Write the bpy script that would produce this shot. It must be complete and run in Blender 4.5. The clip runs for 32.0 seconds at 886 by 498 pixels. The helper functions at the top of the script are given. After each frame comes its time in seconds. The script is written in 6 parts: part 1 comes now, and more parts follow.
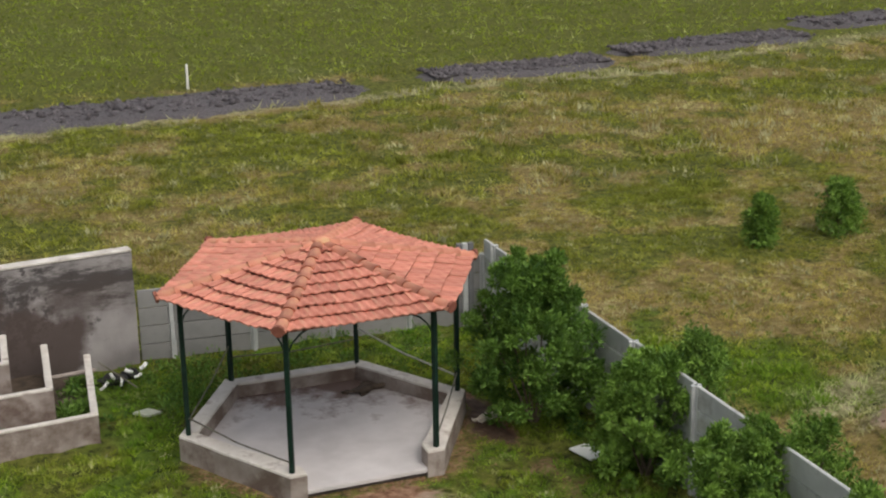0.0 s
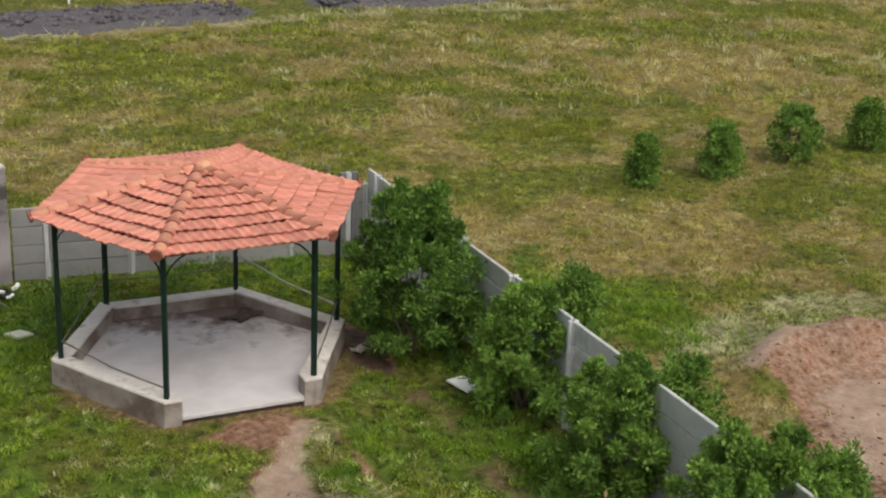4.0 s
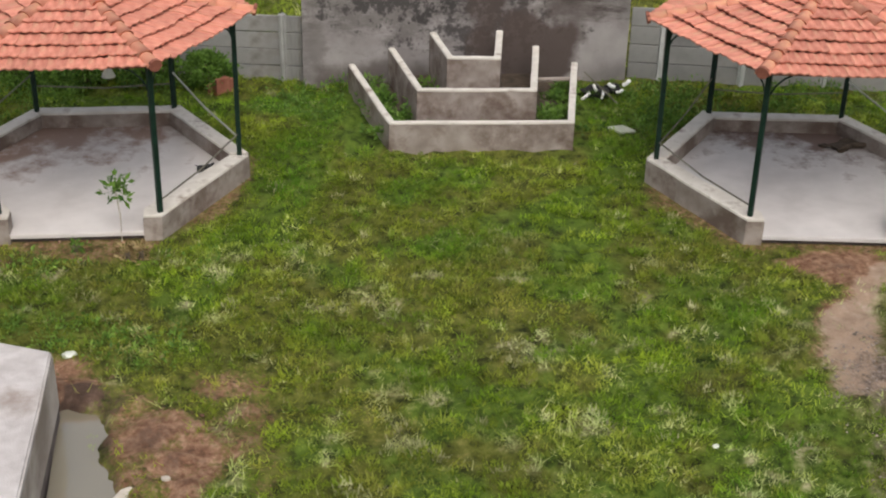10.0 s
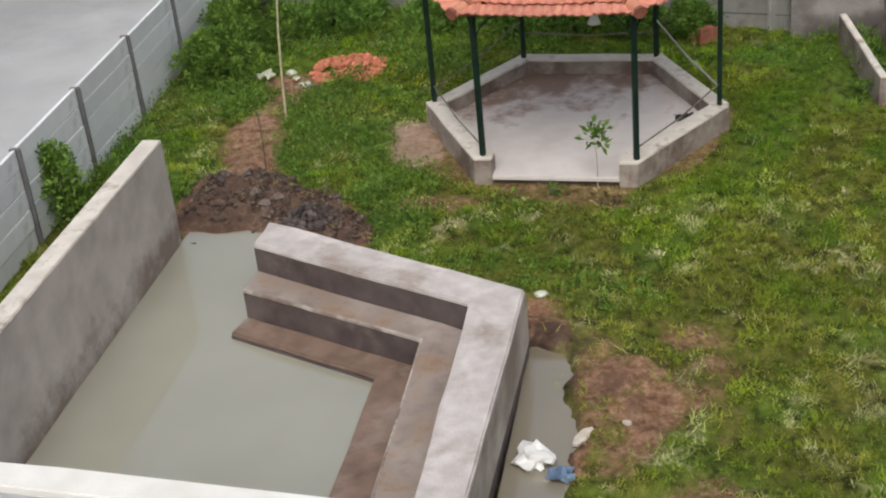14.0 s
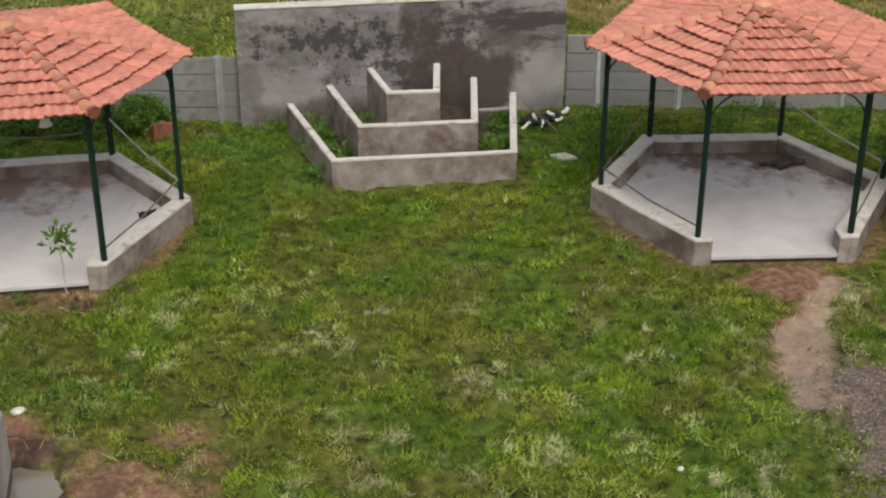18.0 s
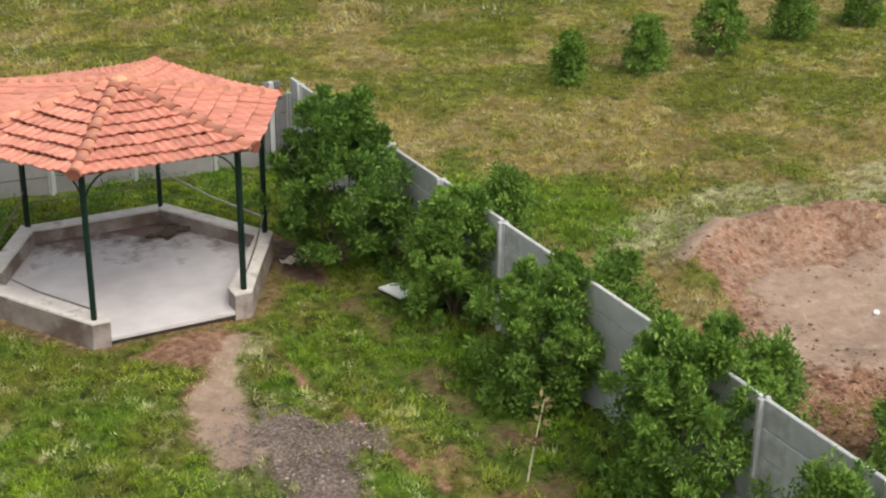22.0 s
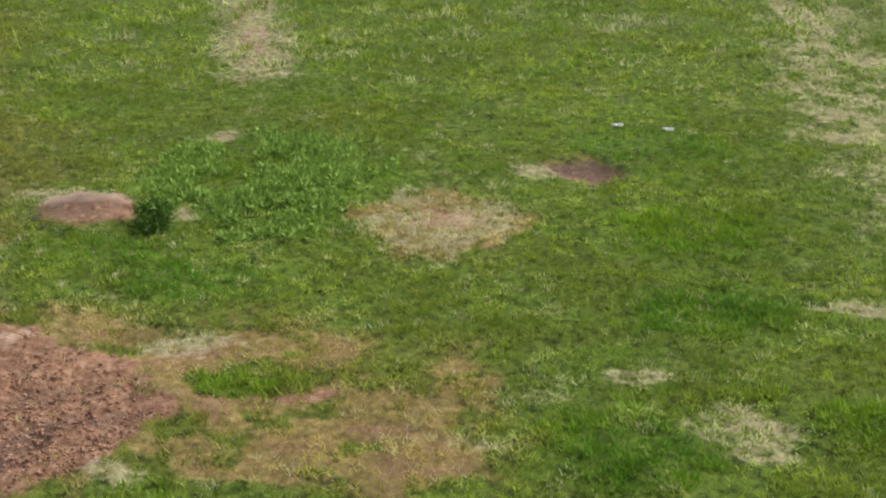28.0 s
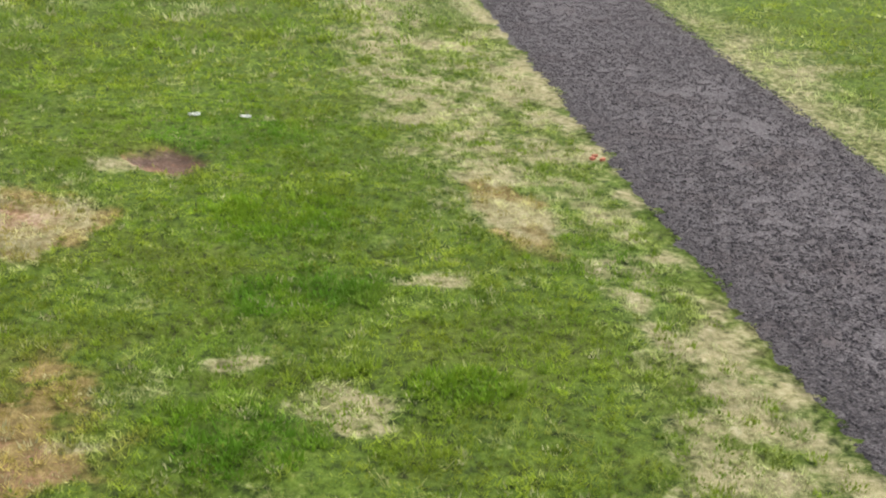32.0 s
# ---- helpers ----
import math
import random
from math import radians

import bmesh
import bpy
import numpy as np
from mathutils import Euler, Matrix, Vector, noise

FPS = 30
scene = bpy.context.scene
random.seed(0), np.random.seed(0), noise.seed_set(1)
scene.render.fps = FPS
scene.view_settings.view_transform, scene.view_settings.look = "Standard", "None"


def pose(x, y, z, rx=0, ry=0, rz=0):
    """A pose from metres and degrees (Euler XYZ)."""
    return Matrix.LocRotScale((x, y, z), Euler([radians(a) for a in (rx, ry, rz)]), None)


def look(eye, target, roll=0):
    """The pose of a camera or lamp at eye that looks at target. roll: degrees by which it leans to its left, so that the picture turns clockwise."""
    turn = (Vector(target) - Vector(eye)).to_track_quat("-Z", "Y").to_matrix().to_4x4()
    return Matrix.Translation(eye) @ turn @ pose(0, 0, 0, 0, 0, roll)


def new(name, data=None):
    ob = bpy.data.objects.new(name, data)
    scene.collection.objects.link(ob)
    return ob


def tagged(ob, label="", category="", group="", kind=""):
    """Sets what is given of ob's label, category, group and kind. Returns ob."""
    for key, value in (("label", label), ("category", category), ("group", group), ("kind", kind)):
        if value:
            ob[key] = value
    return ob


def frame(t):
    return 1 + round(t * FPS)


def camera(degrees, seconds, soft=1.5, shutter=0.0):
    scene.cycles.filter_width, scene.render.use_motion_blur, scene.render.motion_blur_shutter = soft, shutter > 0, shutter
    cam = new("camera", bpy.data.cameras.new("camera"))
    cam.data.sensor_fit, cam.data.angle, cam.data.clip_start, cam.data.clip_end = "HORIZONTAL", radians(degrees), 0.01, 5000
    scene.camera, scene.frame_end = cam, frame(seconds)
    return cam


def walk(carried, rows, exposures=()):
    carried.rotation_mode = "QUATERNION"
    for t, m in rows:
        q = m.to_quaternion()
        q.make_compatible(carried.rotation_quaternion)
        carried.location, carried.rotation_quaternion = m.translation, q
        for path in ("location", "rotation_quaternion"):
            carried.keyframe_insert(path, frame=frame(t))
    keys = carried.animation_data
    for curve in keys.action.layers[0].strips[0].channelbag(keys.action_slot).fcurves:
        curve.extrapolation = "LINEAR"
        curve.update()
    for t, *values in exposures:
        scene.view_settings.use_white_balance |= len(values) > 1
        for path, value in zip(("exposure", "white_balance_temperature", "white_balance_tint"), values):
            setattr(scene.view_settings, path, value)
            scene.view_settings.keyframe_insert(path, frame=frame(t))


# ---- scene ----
cam = camera(35.3, 32.0, soft=2.1)
PATH = [
    (0, (-1.360, -6.396, 7.816), (-0.712, -4.590, 7.251), -1.0),
    (0.5, (-1.357, -6.357, 7.809), (-0.652, -4.574, 7.238), -0.7),
    (1, (-1.348, -6.325, 7.802), (-0.546, -4.586, 7.227), -1.7),
    (1.5, (-1.346, -6.316, 7.795), (-0.505, -4.595, 7.218), -2.4),
    (2, (-1.335, -6.328, 7.790), (-0.431, -4.643, 7.204), -2.3),
    (2.5, (-1.325, -6.345, 7.789), (-0.406, -4.669, 7.199), -2.2),
    (3, (-1.332, -6.347, 7.790), (-0.377, -4.691, 7.199), -1.9),
    (3.5, (-1.337, -6.341, 7.793), (-0.381, -4.687, 7.200), -1.2),
    (4, (-1.324, -6.337, 7.798), (-0.532, -4.623, 7.140), 2.4),
    (4.5, (-1.283, -6.333, 7.801), (-0.616, -4.591, 7.081), 2.5),
    (6.5, (-1.195, -6.275, 7.813), (-0.637, -4.522, 7.030), 4.3),
    (7, (-1.187, -6.284, 7.817), (-0.7151, -4.5296, 6.9821), 3.74),
    (7.5, (-1.189, -6.322, 7.820), (-0.8050, -4.5554, 6.9643), 3.74),
    (8, (-1.196, -6.386, 7.824), (-0.8798, -4.6161, 6.9489), 3.26),
    (8.5, (-1.194, -6.403, 7.828), (-0.9785, -4.6275, 6.9327), 2.58),
    (9, (-1.184, -6.384, 7.834), (-1.0215, -4.6072, 6.9312), 2.95),
    (9.5, (-1.189, -6.396, 7.855), (-1.1078, -4.6204, 6.9376), 2.99),
    (10, (-1.205, -6.412, 7.880), (-1.2515, -4.6440, 6.9470), 1.39),
    (10.5, (-1.182, -6.390, 7.909), (-1.3384, -4.6331, 6.9635), -0.20),
    (11, (-1.192, -6.373, 7.929), (-1.4333, -4.6411, 6.9604), -1.12),
    (11.5, (-1.181, -6.379, 7.900), (-1.515, -4.659, 6.936), -2.3),
    (12, (-1.173, -6.370, 7.865), (-1.629, -4.695, 6.872), -3.6),
    (12.5, (-1.189, -6.359, 7.835), (-1.736, -4.709, 6.845), -3.6),
    (13, (-1.203, -6.353, 7.814), (-1.833, -4.728, 6.832), -4.5),
    (13.5, (-1.212, -6.356, 7.786), (-1.914, -4.754, 6.817), -5.7),
    (15.5, (-1.390, -6.336, 7.821), (-1.968, -4.669, 6.877), -5.4),
    (16, (-1.467, -6.316, 7.816), (-1.948, -4.605, 6.898), -4.4),
    (16.5, (-1.444, -6.306, 7.844), (-1.776, -4.559, 6.929), -2.7),
    (17, (-1.405, -6.298, 7.872), (-1.595, -4.526, 6.963), -1.4),
    (17.5, (-1.390, -6.303, 7.842), (-1.417, -4.519, 6.941), -0.3),
    (18, (-1.383, -6.316, 7.812), (-1.337, -4.524, 6.925), -0.0),
    (18.5, (-1.333, -6.311, 7.804), (-1.203, -4.507, 6.950), -0.3),
    (19, (-1.301, -6.307, 7.791), (-1.081, -4.505, 6.950), -0.0),
    (19.5, (-1.288, -6.282, 7.766), (-0.998, -4.486, 6.937), 0.0),
    (20, (-1.275, -6.284, 7.749), (-0.924, -4.494, 6.929), -0.8),
    (20.5, (-1.254, -6.287, 7.734), (-0.774, -4.522, 6.925), -1.3),
    (21, (-1.224, -6.260, 7.718), (-0.581, -4.547, 6.911), -0.4),
    (21.5, (-1.195, -6.228, 7.700), (-0.457, -4.547, 6.906), 0.5),
    (22, (-1.172, -6.216, 7.688), (-0.313, -4.586, 6.910), 0.9),
    (22.5, (-1.144, -6.199, 7.678), (-0.092, -4.686, 6.901), 0.4),
    (23, (-1.138, -6.204, 7.677), (0.083, -4.823, 6.901), 0.3),
    (23.5, (-1.117, -6.211, 7.676), (0.205, -4.924, 6.904), -0.4),
    (24, (-1.096, -6.235, 7.676), (0.329, -5.054, 6.917), -0.3),
    (24.5, (-1.093, -6.254, 7.678), (0.427, -5.166, 6.964), 0.0),
    (25, (-1.075, -6.284, 7.669), (0.523, -5.313, 6.960), -0.3),
    (25.5, (-1.045, -6.320, 7.648), (0.654, -5.541, 6.938), -0.1),
    (26, (-1.011, -6.339, 7.628), (0.759, -5.738, 6.916), -0.5),
    (26.5, (-0.997, -6.344, 7.618), (0.835, -5.990, 6.898), -0.4),
    (28.5, (-1.208, -6.249, 7.613), (0.660, -6.232, 6.899), -0.3),
    (29, (-1.212, -6.219, 7.606), (0.656, -6.227, 6.892), -0.4),
    (29.5, (-1.203, -6.202, 7.606), (0.663, -6.243, 6.888), -0.6),
    (30, (-1.198, -6.192, 7.611), (0.666, -6.263, 6.888), -0.2),
    (30.5, (-1.189, -6.198, 7.611), (0.672, -6.317, 6.886), 0.3),
    (31, (-1.191, -6.189, 7.609), (0.655, -6.450, 6.884), 1.1),
    (31.5, (-1.203, -6.176, 7.616), (0.615, -6.590, 6.891), 1.6),
    (32, (-1.215, -6.164, 7.620), (0.566, -6.718, 6.899), 2.6),
]
walk(cam, [(t, look(e, g, r)) for t, e, g, r in PATH],
     exposures=((0, -0.28), (3, -0.03), (4, -0.1), (7, 0.48), (8, 0.45), (9, 0.12), (10, -0.08), (12, -0.25), (13, -0.18), (16, -0.27), (17, -0.3), (19, -0.1), (21.5, 0.12), (23, 0.32), (24, 0.35), (25, 0.2), (26, 0.05), (29, 0.45), (30, 0.66), (31, 0.69), (32, 0.62)))

# ---- light: a bright overcast day ----
world = bpy.data.worlds.new("world")
scene.world = world
world.use_nodes = True
wn = world.node_tree
sky = wn.nodes.new("ShaderNodeTexSky")
sky.sky_type = "NISHITA"
sky.sun_disc = False
sky.sun_elevation = radians(55)
sky.sun_rotation = radians(165)
sky.dust_density = 6.0
sky.air_density = 1.4
sky.ozone_density = 0.6
pale_sky = wn.nodes.new("ShaderNodeHueSaturation")
pale_sky.inputs["Saturation"].default_value = 0.45
wn.links.new(sky.outputs[0], pale_sky.inputs["Color"])
wn.links.new(pale_sky.outputs[0], wn.nodes["Background"].inputs[0])
wn.nodes["Background"].inputs[1].default_value = 0.15
sun_data = bpy.data.lights.new("sun", "SUN")
sun_data.energy = 1.15
sun_data.angle = radians(60)
sun_data.color = (1.0, 0.96, 0.90)
sun = new("sun", sun_data)
sun.matrix_world = look((5, -22, 32), (0, 0, 0))


# ---- materials ----
def mat(name, c1, c2, scale=4.0, rough=0.8, bump=0.3, bscale=40.0, metal=0.0, c3=None, s3=0.8, t3=0.55, rand=0.0, spec=0.4, island=False, detail=6.0):
    """Two colours blended by a noise, a third in broad stains, a fine relief."""
    m = bpy.data.materials.new(name)
    m.use_nodes = True
    nt = m.node_tree
    p = nt.nodes["Principled BSDF"]
    co = nt.nodes.new("ShaderNodeTexCoord")
    if island or rand:
        geo = nt.nodes.new("ShaderNodeObjectInfo")
    n = nt.nodes.new("ShaderNodeTexNoise")
    n.inputs["Scale"].default_value, n.inputs["Detail"].default_value = scale, detail
    nt.links.new(co.outputs["Object"], n.inputs["Vector"])
    ramp = nt.nodes.new("ShaderNodeValToRGB")
    ramp.color_ramp.elements[0].position, ramp.color_ramp.elements[1].position = 0.32, 0.68
    ramp.color_ramp.elements[0].color, ramp.color_ramp.elements[1].color = (*c1, 1), (*c2, 1)
    nt.links.new(n.outputs["Fac"], ramp.inputs["Fac"])
    col = ramp.outputs["Color"]
    if c3:
        n3 = nt.nodes.new("ShaderNodeTexNoise")
        n3.inputs["Scale"].default_value, n3.inputs["Detail"].default_value, n3.inputs["Roughness"].default_value = s3, 8.0, 0.65
        nt.links.new(co.outputs["Object"], n3.inputs["Vector"])
        r3 = nt.nodes.new("ShaderNodeMapRange")
        r3.inputs["From Min"].default_value, r3.inputs["From Max"].default_value = t3 - 0.06, t3 + 0.10
        nt.links.new(n3.outputs["Fac"], r3.inputs["Value"])
        mix = nt.nodes.new("ShaderNodeMix")
        mix.data_type = "RGBA"
        nt.links.new(r3.outputs[0], mix.inputs["Factor"])
        nt.links.new(col, mix.inputs["A"])
        mix.inputs["B"].default_value = (*c3, 1)
        col = mix.outputs["Result"]
    if rand or island:
        hsv = nt.nodes.new("ShaderNodeHueSaturation")
        mr = nt.nodes.new("ShaderNodeMapRange")
        amount = rand or 0.3
        mr.inputs["To Min"].default_value, mr.inputs["To Max"].default_value = 1 - amount, 1 + amount
        if island:
            g = nt.nodes.new("ShaderNodeNewGeometry")
            nt.links.new(g.outputs["Random Per Island"], mr.inputs["Value"])
        else:
            nt.links.new(geo.outputs["Random"], mr.inputs["Value"])
        nt.links.new(mr.outputs[0], hsv.inputs["Value"])
        nt.links.new(col, hsv.inputs["Color"])
        col = hsv.outputs["Color"]
    nt.links.new(col, p.inputs["Base Color"])
    p.inputs["Roughness"].default_value, p.inputs["Metallic"].default_value = rough, metal
    p.inputs["Specular IOR Level"].default_value = spec
    if bump:
        nb = nt.nodes.new("ShaderNodeTexNoise")
        nb.inputs["Scale"].default_value, nb.inputs["Detail"].default_value = bscale, 6.0
        nt.links.new(co.outputs["Object"], nb.inputs["Vector"])
        b = nt.nodes.new("ShaderNodeBump")
        b.inputs["Strength"].default_value, b.inputs["Distance"].default_value = bump, 0.02
        nt.links.new(nb.outputs["Fac"], b.inputs["Height"])
        nt.links.new(b.outputs["Normal"], p.inputs["Normal"])
    return m


# stained cement for tops, lightened to carry the sky light on them
KERB_TOP = mat("worn_skylit_cement", (0.56, 0.52, 0.465), (0.72, 0.685, 0.63), 3.5, 0.85, 0.4, 60, c3=(0.34, 0.28, 0.235), s3=3.4, t3=0.59)
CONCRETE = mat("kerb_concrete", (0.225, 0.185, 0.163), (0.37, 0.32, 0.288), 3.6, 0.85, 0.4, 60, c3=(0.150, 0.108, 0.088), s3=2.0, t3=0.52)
POOL_TOP = mat("pool_concrete", (0.44, 0.405, 0.395), (0.60, 0.565, 0.555), 5.0, 0.8, 0.4, 50, c3=(0.32, 0.265, 0.235), s3=1.3, t3=0.58)
POOL_WET = mat("damp_concrete", (0.22, 0.178, 0.155), (0.38, 0.325, 0.295), 4.0, 0.6, 0.4, 50, c3=(0.26, 0.175, 0.12), s3=2.0, t3=0.56)
POOL_LOW = mat("wet_brown_step", (0.14, 0.092, 0.07), (0.25, 0.172, 0.135), 4.0, 0.5, 0.4, 50, c3=(0.30, 0.24, 0.20), s3=1.6, t3=0.6)
POOL_RISER = mat("damp_and_shaded_face", (0.062, 0.047, 0.046), (0.125, 0.100, 0.096), 3.4, 0.65, 0.5, 50, c3=(0.17, 0.14, 0.13), s3=1.8, t3=0.62)
POOL_WALL = mat("pool_wall_plaster", (0.38, 0.34, 0.312), (0.52, 0.475, 0.445), 2.0, 0.8, 0.3, 40, c3=(0.26, 0.22, 0.195), s3=0.9, t3=0.52)
PRECAST = mat("precast_panel", (0.43, 0.44, 0.42), (0.60, 0.61, 0.585), 2.2, 0.85, 0.3, 45, c3=(0.30, 0.285, 0.25), s3=1.9, t3=0.55, rand=0.12)
PRECAST_PALE = mat("pale_precast_panel", (0.68, 0.705, 0.73), (0.80, 0.825, 0.85), 2.0, 0.85, 0.25, 45, c3=(0.52, 0.54, 0.55), s3=1.2, t3=0.58, rand=0.07)
PRECAST_GREY = mat("weathered_precast_panel", (0.185, 0.182, 0.178), (0.30, 0.295, 0.285), 2.2, 0.9, 0.3, 45, c3=(0.16, 0.145, 0.13), s3=1.1, t3=0.54, rand=0.12)
POST_CON = mat("precast_post", (0.40, 0.41, 0.40), (0.52, 0.53, 0.52), 5.0, 0.85, 0.3, 45, rand=0.08)
POST_GREY = mat("weathered_precast_post", (0.28, 0.28, 0.27), (0.38, 0.38, 0.365), 5.0, 0.85, 0.3, 45, rand=0.15)
POST_DARK = mat("dark_precast_post", (0.12, 0.12, 0.125), (0.19, 0.19, 0.19), 5.0, 0.85, 0.3, 45, rand=0.08)
WHITEWASH = mat("white_plaster", (0.70, 0.69, 0.66), (0.80, 0.79, 0.77), 3.0, 0.8, 0.15, 40, c3=(0.60, 0.58, 0.54), s3=1.2, t3=0.62)
GREYSLAB = mat("grey_slab", (0.33, 0.34, 0.35), (0.42, 0.43, 0.44), 3.0, 0.8, 0.2, 40)
TILE = mat("clay_tile", (0.51, 0.180, 0.125), (0.645, 0.275, 0.200), 6.0, 0.75, 0.3, 60, c3=(0.58, 0.33, 0.215), s3=2.2, t3=0.58, rand=0.13)
RIDGE = mat("ridge_tile", (0.50, 0.19, 0.12), (0.62, 0.28, 0.185), 6.0, 0.8, 0.3, 60, c3=(0.52, 0.32, 0.17), s3=3.0, t3=0.54, rand=0.16)
RIDGE_END = mat("ridge_end_cap", (0.20, 0.065, 0.045), (0.30, 0.11, 0.075), 8.0, 0.85, 0.3, 60)
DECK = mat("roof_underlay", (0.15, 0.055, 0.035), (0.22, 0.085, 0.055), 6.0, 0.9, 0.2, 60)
STEEL = mat("dark_green_painted_steel", (0.004, 0.015, 0.010), (0.009, 0.031, 0.021), 9.0, 0.5, 0.1, 80, spec=0.3)
PALE_ROD = mat("pale_pipe", (0.34, 0.34, 0.31), (0.48, 0.48, 0.45), 9.0, 0.6, 0.2, 80)
ROD = mat("rusty_rod", (0.09, 0.08, 0.06), (0.20, 0.19, 0.15), 9.0, 0.7, 0.2, 80)
SOIL = mat("planter_soil", (0.045, 0.033, 0.024), (0.105, 0.078, 0.056), 8.0, 0.95, 0.8, 25)
CLOD = mat("red_soil_clod", (0.17, 0.082, 0.050), (0.38, 0.225, 0.15), 6.0, 0.95, 0.6, 30, rand=0.45, island=True)
DARKCLOD = mat("dark_mud_clod", (0.050, 0.036, 0.028), (0.15, 0.112, 0.088), 6.0, 0.9, 0.6, 30, rand=0.5, island=True)
RUBBLE = mat("dark_rubble", (0.040, 0.032, 0.031), (0.120, 0.099, 0.094), 5.0, 0.9, 0.5, 30, rand=0.3)
ROADSTONE = mat("dark_crushed_stone", (0.060, 0.053, 0.058), (0.138, 0.124, 0.130), 5.0, 0.9, 0.4, 30, rand=0.35, island=True)
STONE = mat("crushed_stone", (0.16, 0.122, 0.100), (0.36, 0.30, 0.262), 5.0, 0.9, 0.4, 30, rand=0.42, island=True)
BRICK = mat("red_brick", (0.46, 0.14, 0.08), (0.63, 0.26, 0.17), 6.0, 0.85, 0.3, 50, rand=0.25)
BRICK_OLD = mat("weathered_brick", (0.24, 0.085, 0.055), (0.36, 0.15, 0.10), 6.0, 0.9, 0.3, 50)
NOSING = mat("worn_step_edge", (0.36, 0.31, 0.275), (0.54, 0.49, 0.45), 7.0, 0.85, 0.4, 60, c3=(0.22, 0.17, 0.145), s3=2.6, t3=0.48)
BARK = mat("bark", (0.10, 0.075, 0.05), (0.18, 0.14, 0.10), 20.0, 0.9, 0.6, 60)
BAMBOO = mat("dry_bamboo", (0.42, 0.36, 0.22), (0.58, 0.52, 0.36), 12.0, 0.7, 0.2, 60)
WOOD = mat("pale_weathered_wood", (0.42, 0.37, 0.31), (0.60, 0.55, 0.48), 10.0, 0.85, 0.3, 60)
PAPER = mat("white_plastic", (0.74, 0.74, 0.74), (0.84, 0.84, 0.83), 5.0, 0.45, 0.1, 40)
BLUE = mat("blue_cloth", (0.10, 0.16, 0.26), (0.18, 0.26, 0.38), 7.0, 0.8, 0.3, 60)
BLACK = mat("black_cloth", (0.012, 0.012, 0.013), (0.035, 0.034, 0.034), 7.0, 0.8, 0.3, 60)
SLAB = mat("pale_stone_slab", (0.60, 0.62, 0.56), (0.74, 0.76, 0.70), 6.0, 0.8, 0.3, 50)
PAVE = mat("grey_cement_yard", (0.34, 0.345, 0.355), (0.44, 0.445, 0.455), 0.6, 0.85, 0.2, 30, c3=(0.30, 0.305, 0.31), s3=0.25, t3=0.55)


def floor_mat(name, c1, c2, dirt, level, lean_x, lean_y, rough, lean_z=0.0, scale=1.3):
    """Smooth cement with washed-in dirt that lies thickest on one side of the floor."""
    m = mat(name, c1, c2, 2.5, rough, 0.15, 50)
    nt = m.node_tree
    p = nt.nodes["Principled BSDF"]
    old = p.inputs["Base Color"].links[0].from_socket
    co = nt.nodes.new("ShaderNodeTexCoord")
    dot = nt.nodes.new("ShaderNodeVectorMath")
    dot.operation = "DOT_PRODUCT"
    dot.inputs[1].default_value = (lean_x, lean_y, lean_z)
    nt.links.new(co.outputs["Object"], dot.inputs[0])
    n = nt.nodes.new("ShaderNodeTexNoise")
    n.inputs["Scale"].default_value, n.inputs["Detail"].default_value, n.inputs["Roughness"].default_value = scale, 9.0, 0.66
    nt.links.new(co.outputs["Object"], n.inputs["Vector"])
    s = nt.nodes.new("ShaderNodeMath")
    nt.links.new(dot.outputs["Value"], s.inputs[0])
    nt.links.new(n.outputs["Fac"], s.inputs[1])
    r = nt.nodes.new("ShaderNodeMapRange")
    r.inputs["From Min"].default_value, r.inputs["From Max"].default_value = level, level + 0.20
    nt.links.new(s.outputs[0], r.inputs["Value"])
    x = nt.nodes.new("ShaderNodeMix")
    x.data_type = "RGBA"
    x.inputs["B"].default_value = (*dirt, 1)
    nt.links.new(r.outputs[0], x.inputs["Factor"])
    nt.links.new(old, x.inputs["A"])
    nt.links.new(x.outputs["Result"], p.inputs["Base Color"])
    return m


FLOOR = floor_mat("smooth_cement", (0.50, 0.472, 0.462), (0.61, 0.578, 0.568), (0.17, 0.115, 0.095), 0.65, 0.07, 0.235, 0.7, 0.0, 2.4)
FLOOR_WET = floor_mat("muddy_cement", (0.56, 0.522, 0.50), (0.67, 0.63, 0.61), (0.27, 0.180, 0.142), 0.545, -0.07, 0.17, 0.5, 0.0, 2.6)

WALL_DAMP = floor_mat("damp_pool_plaster", (0.38, 0.340, 0.316), (0.52, 0.475, 0.448), (0.225, 0.182, 0.155), 0.36, 0, 0, 0.8, -0.45, 1.5)


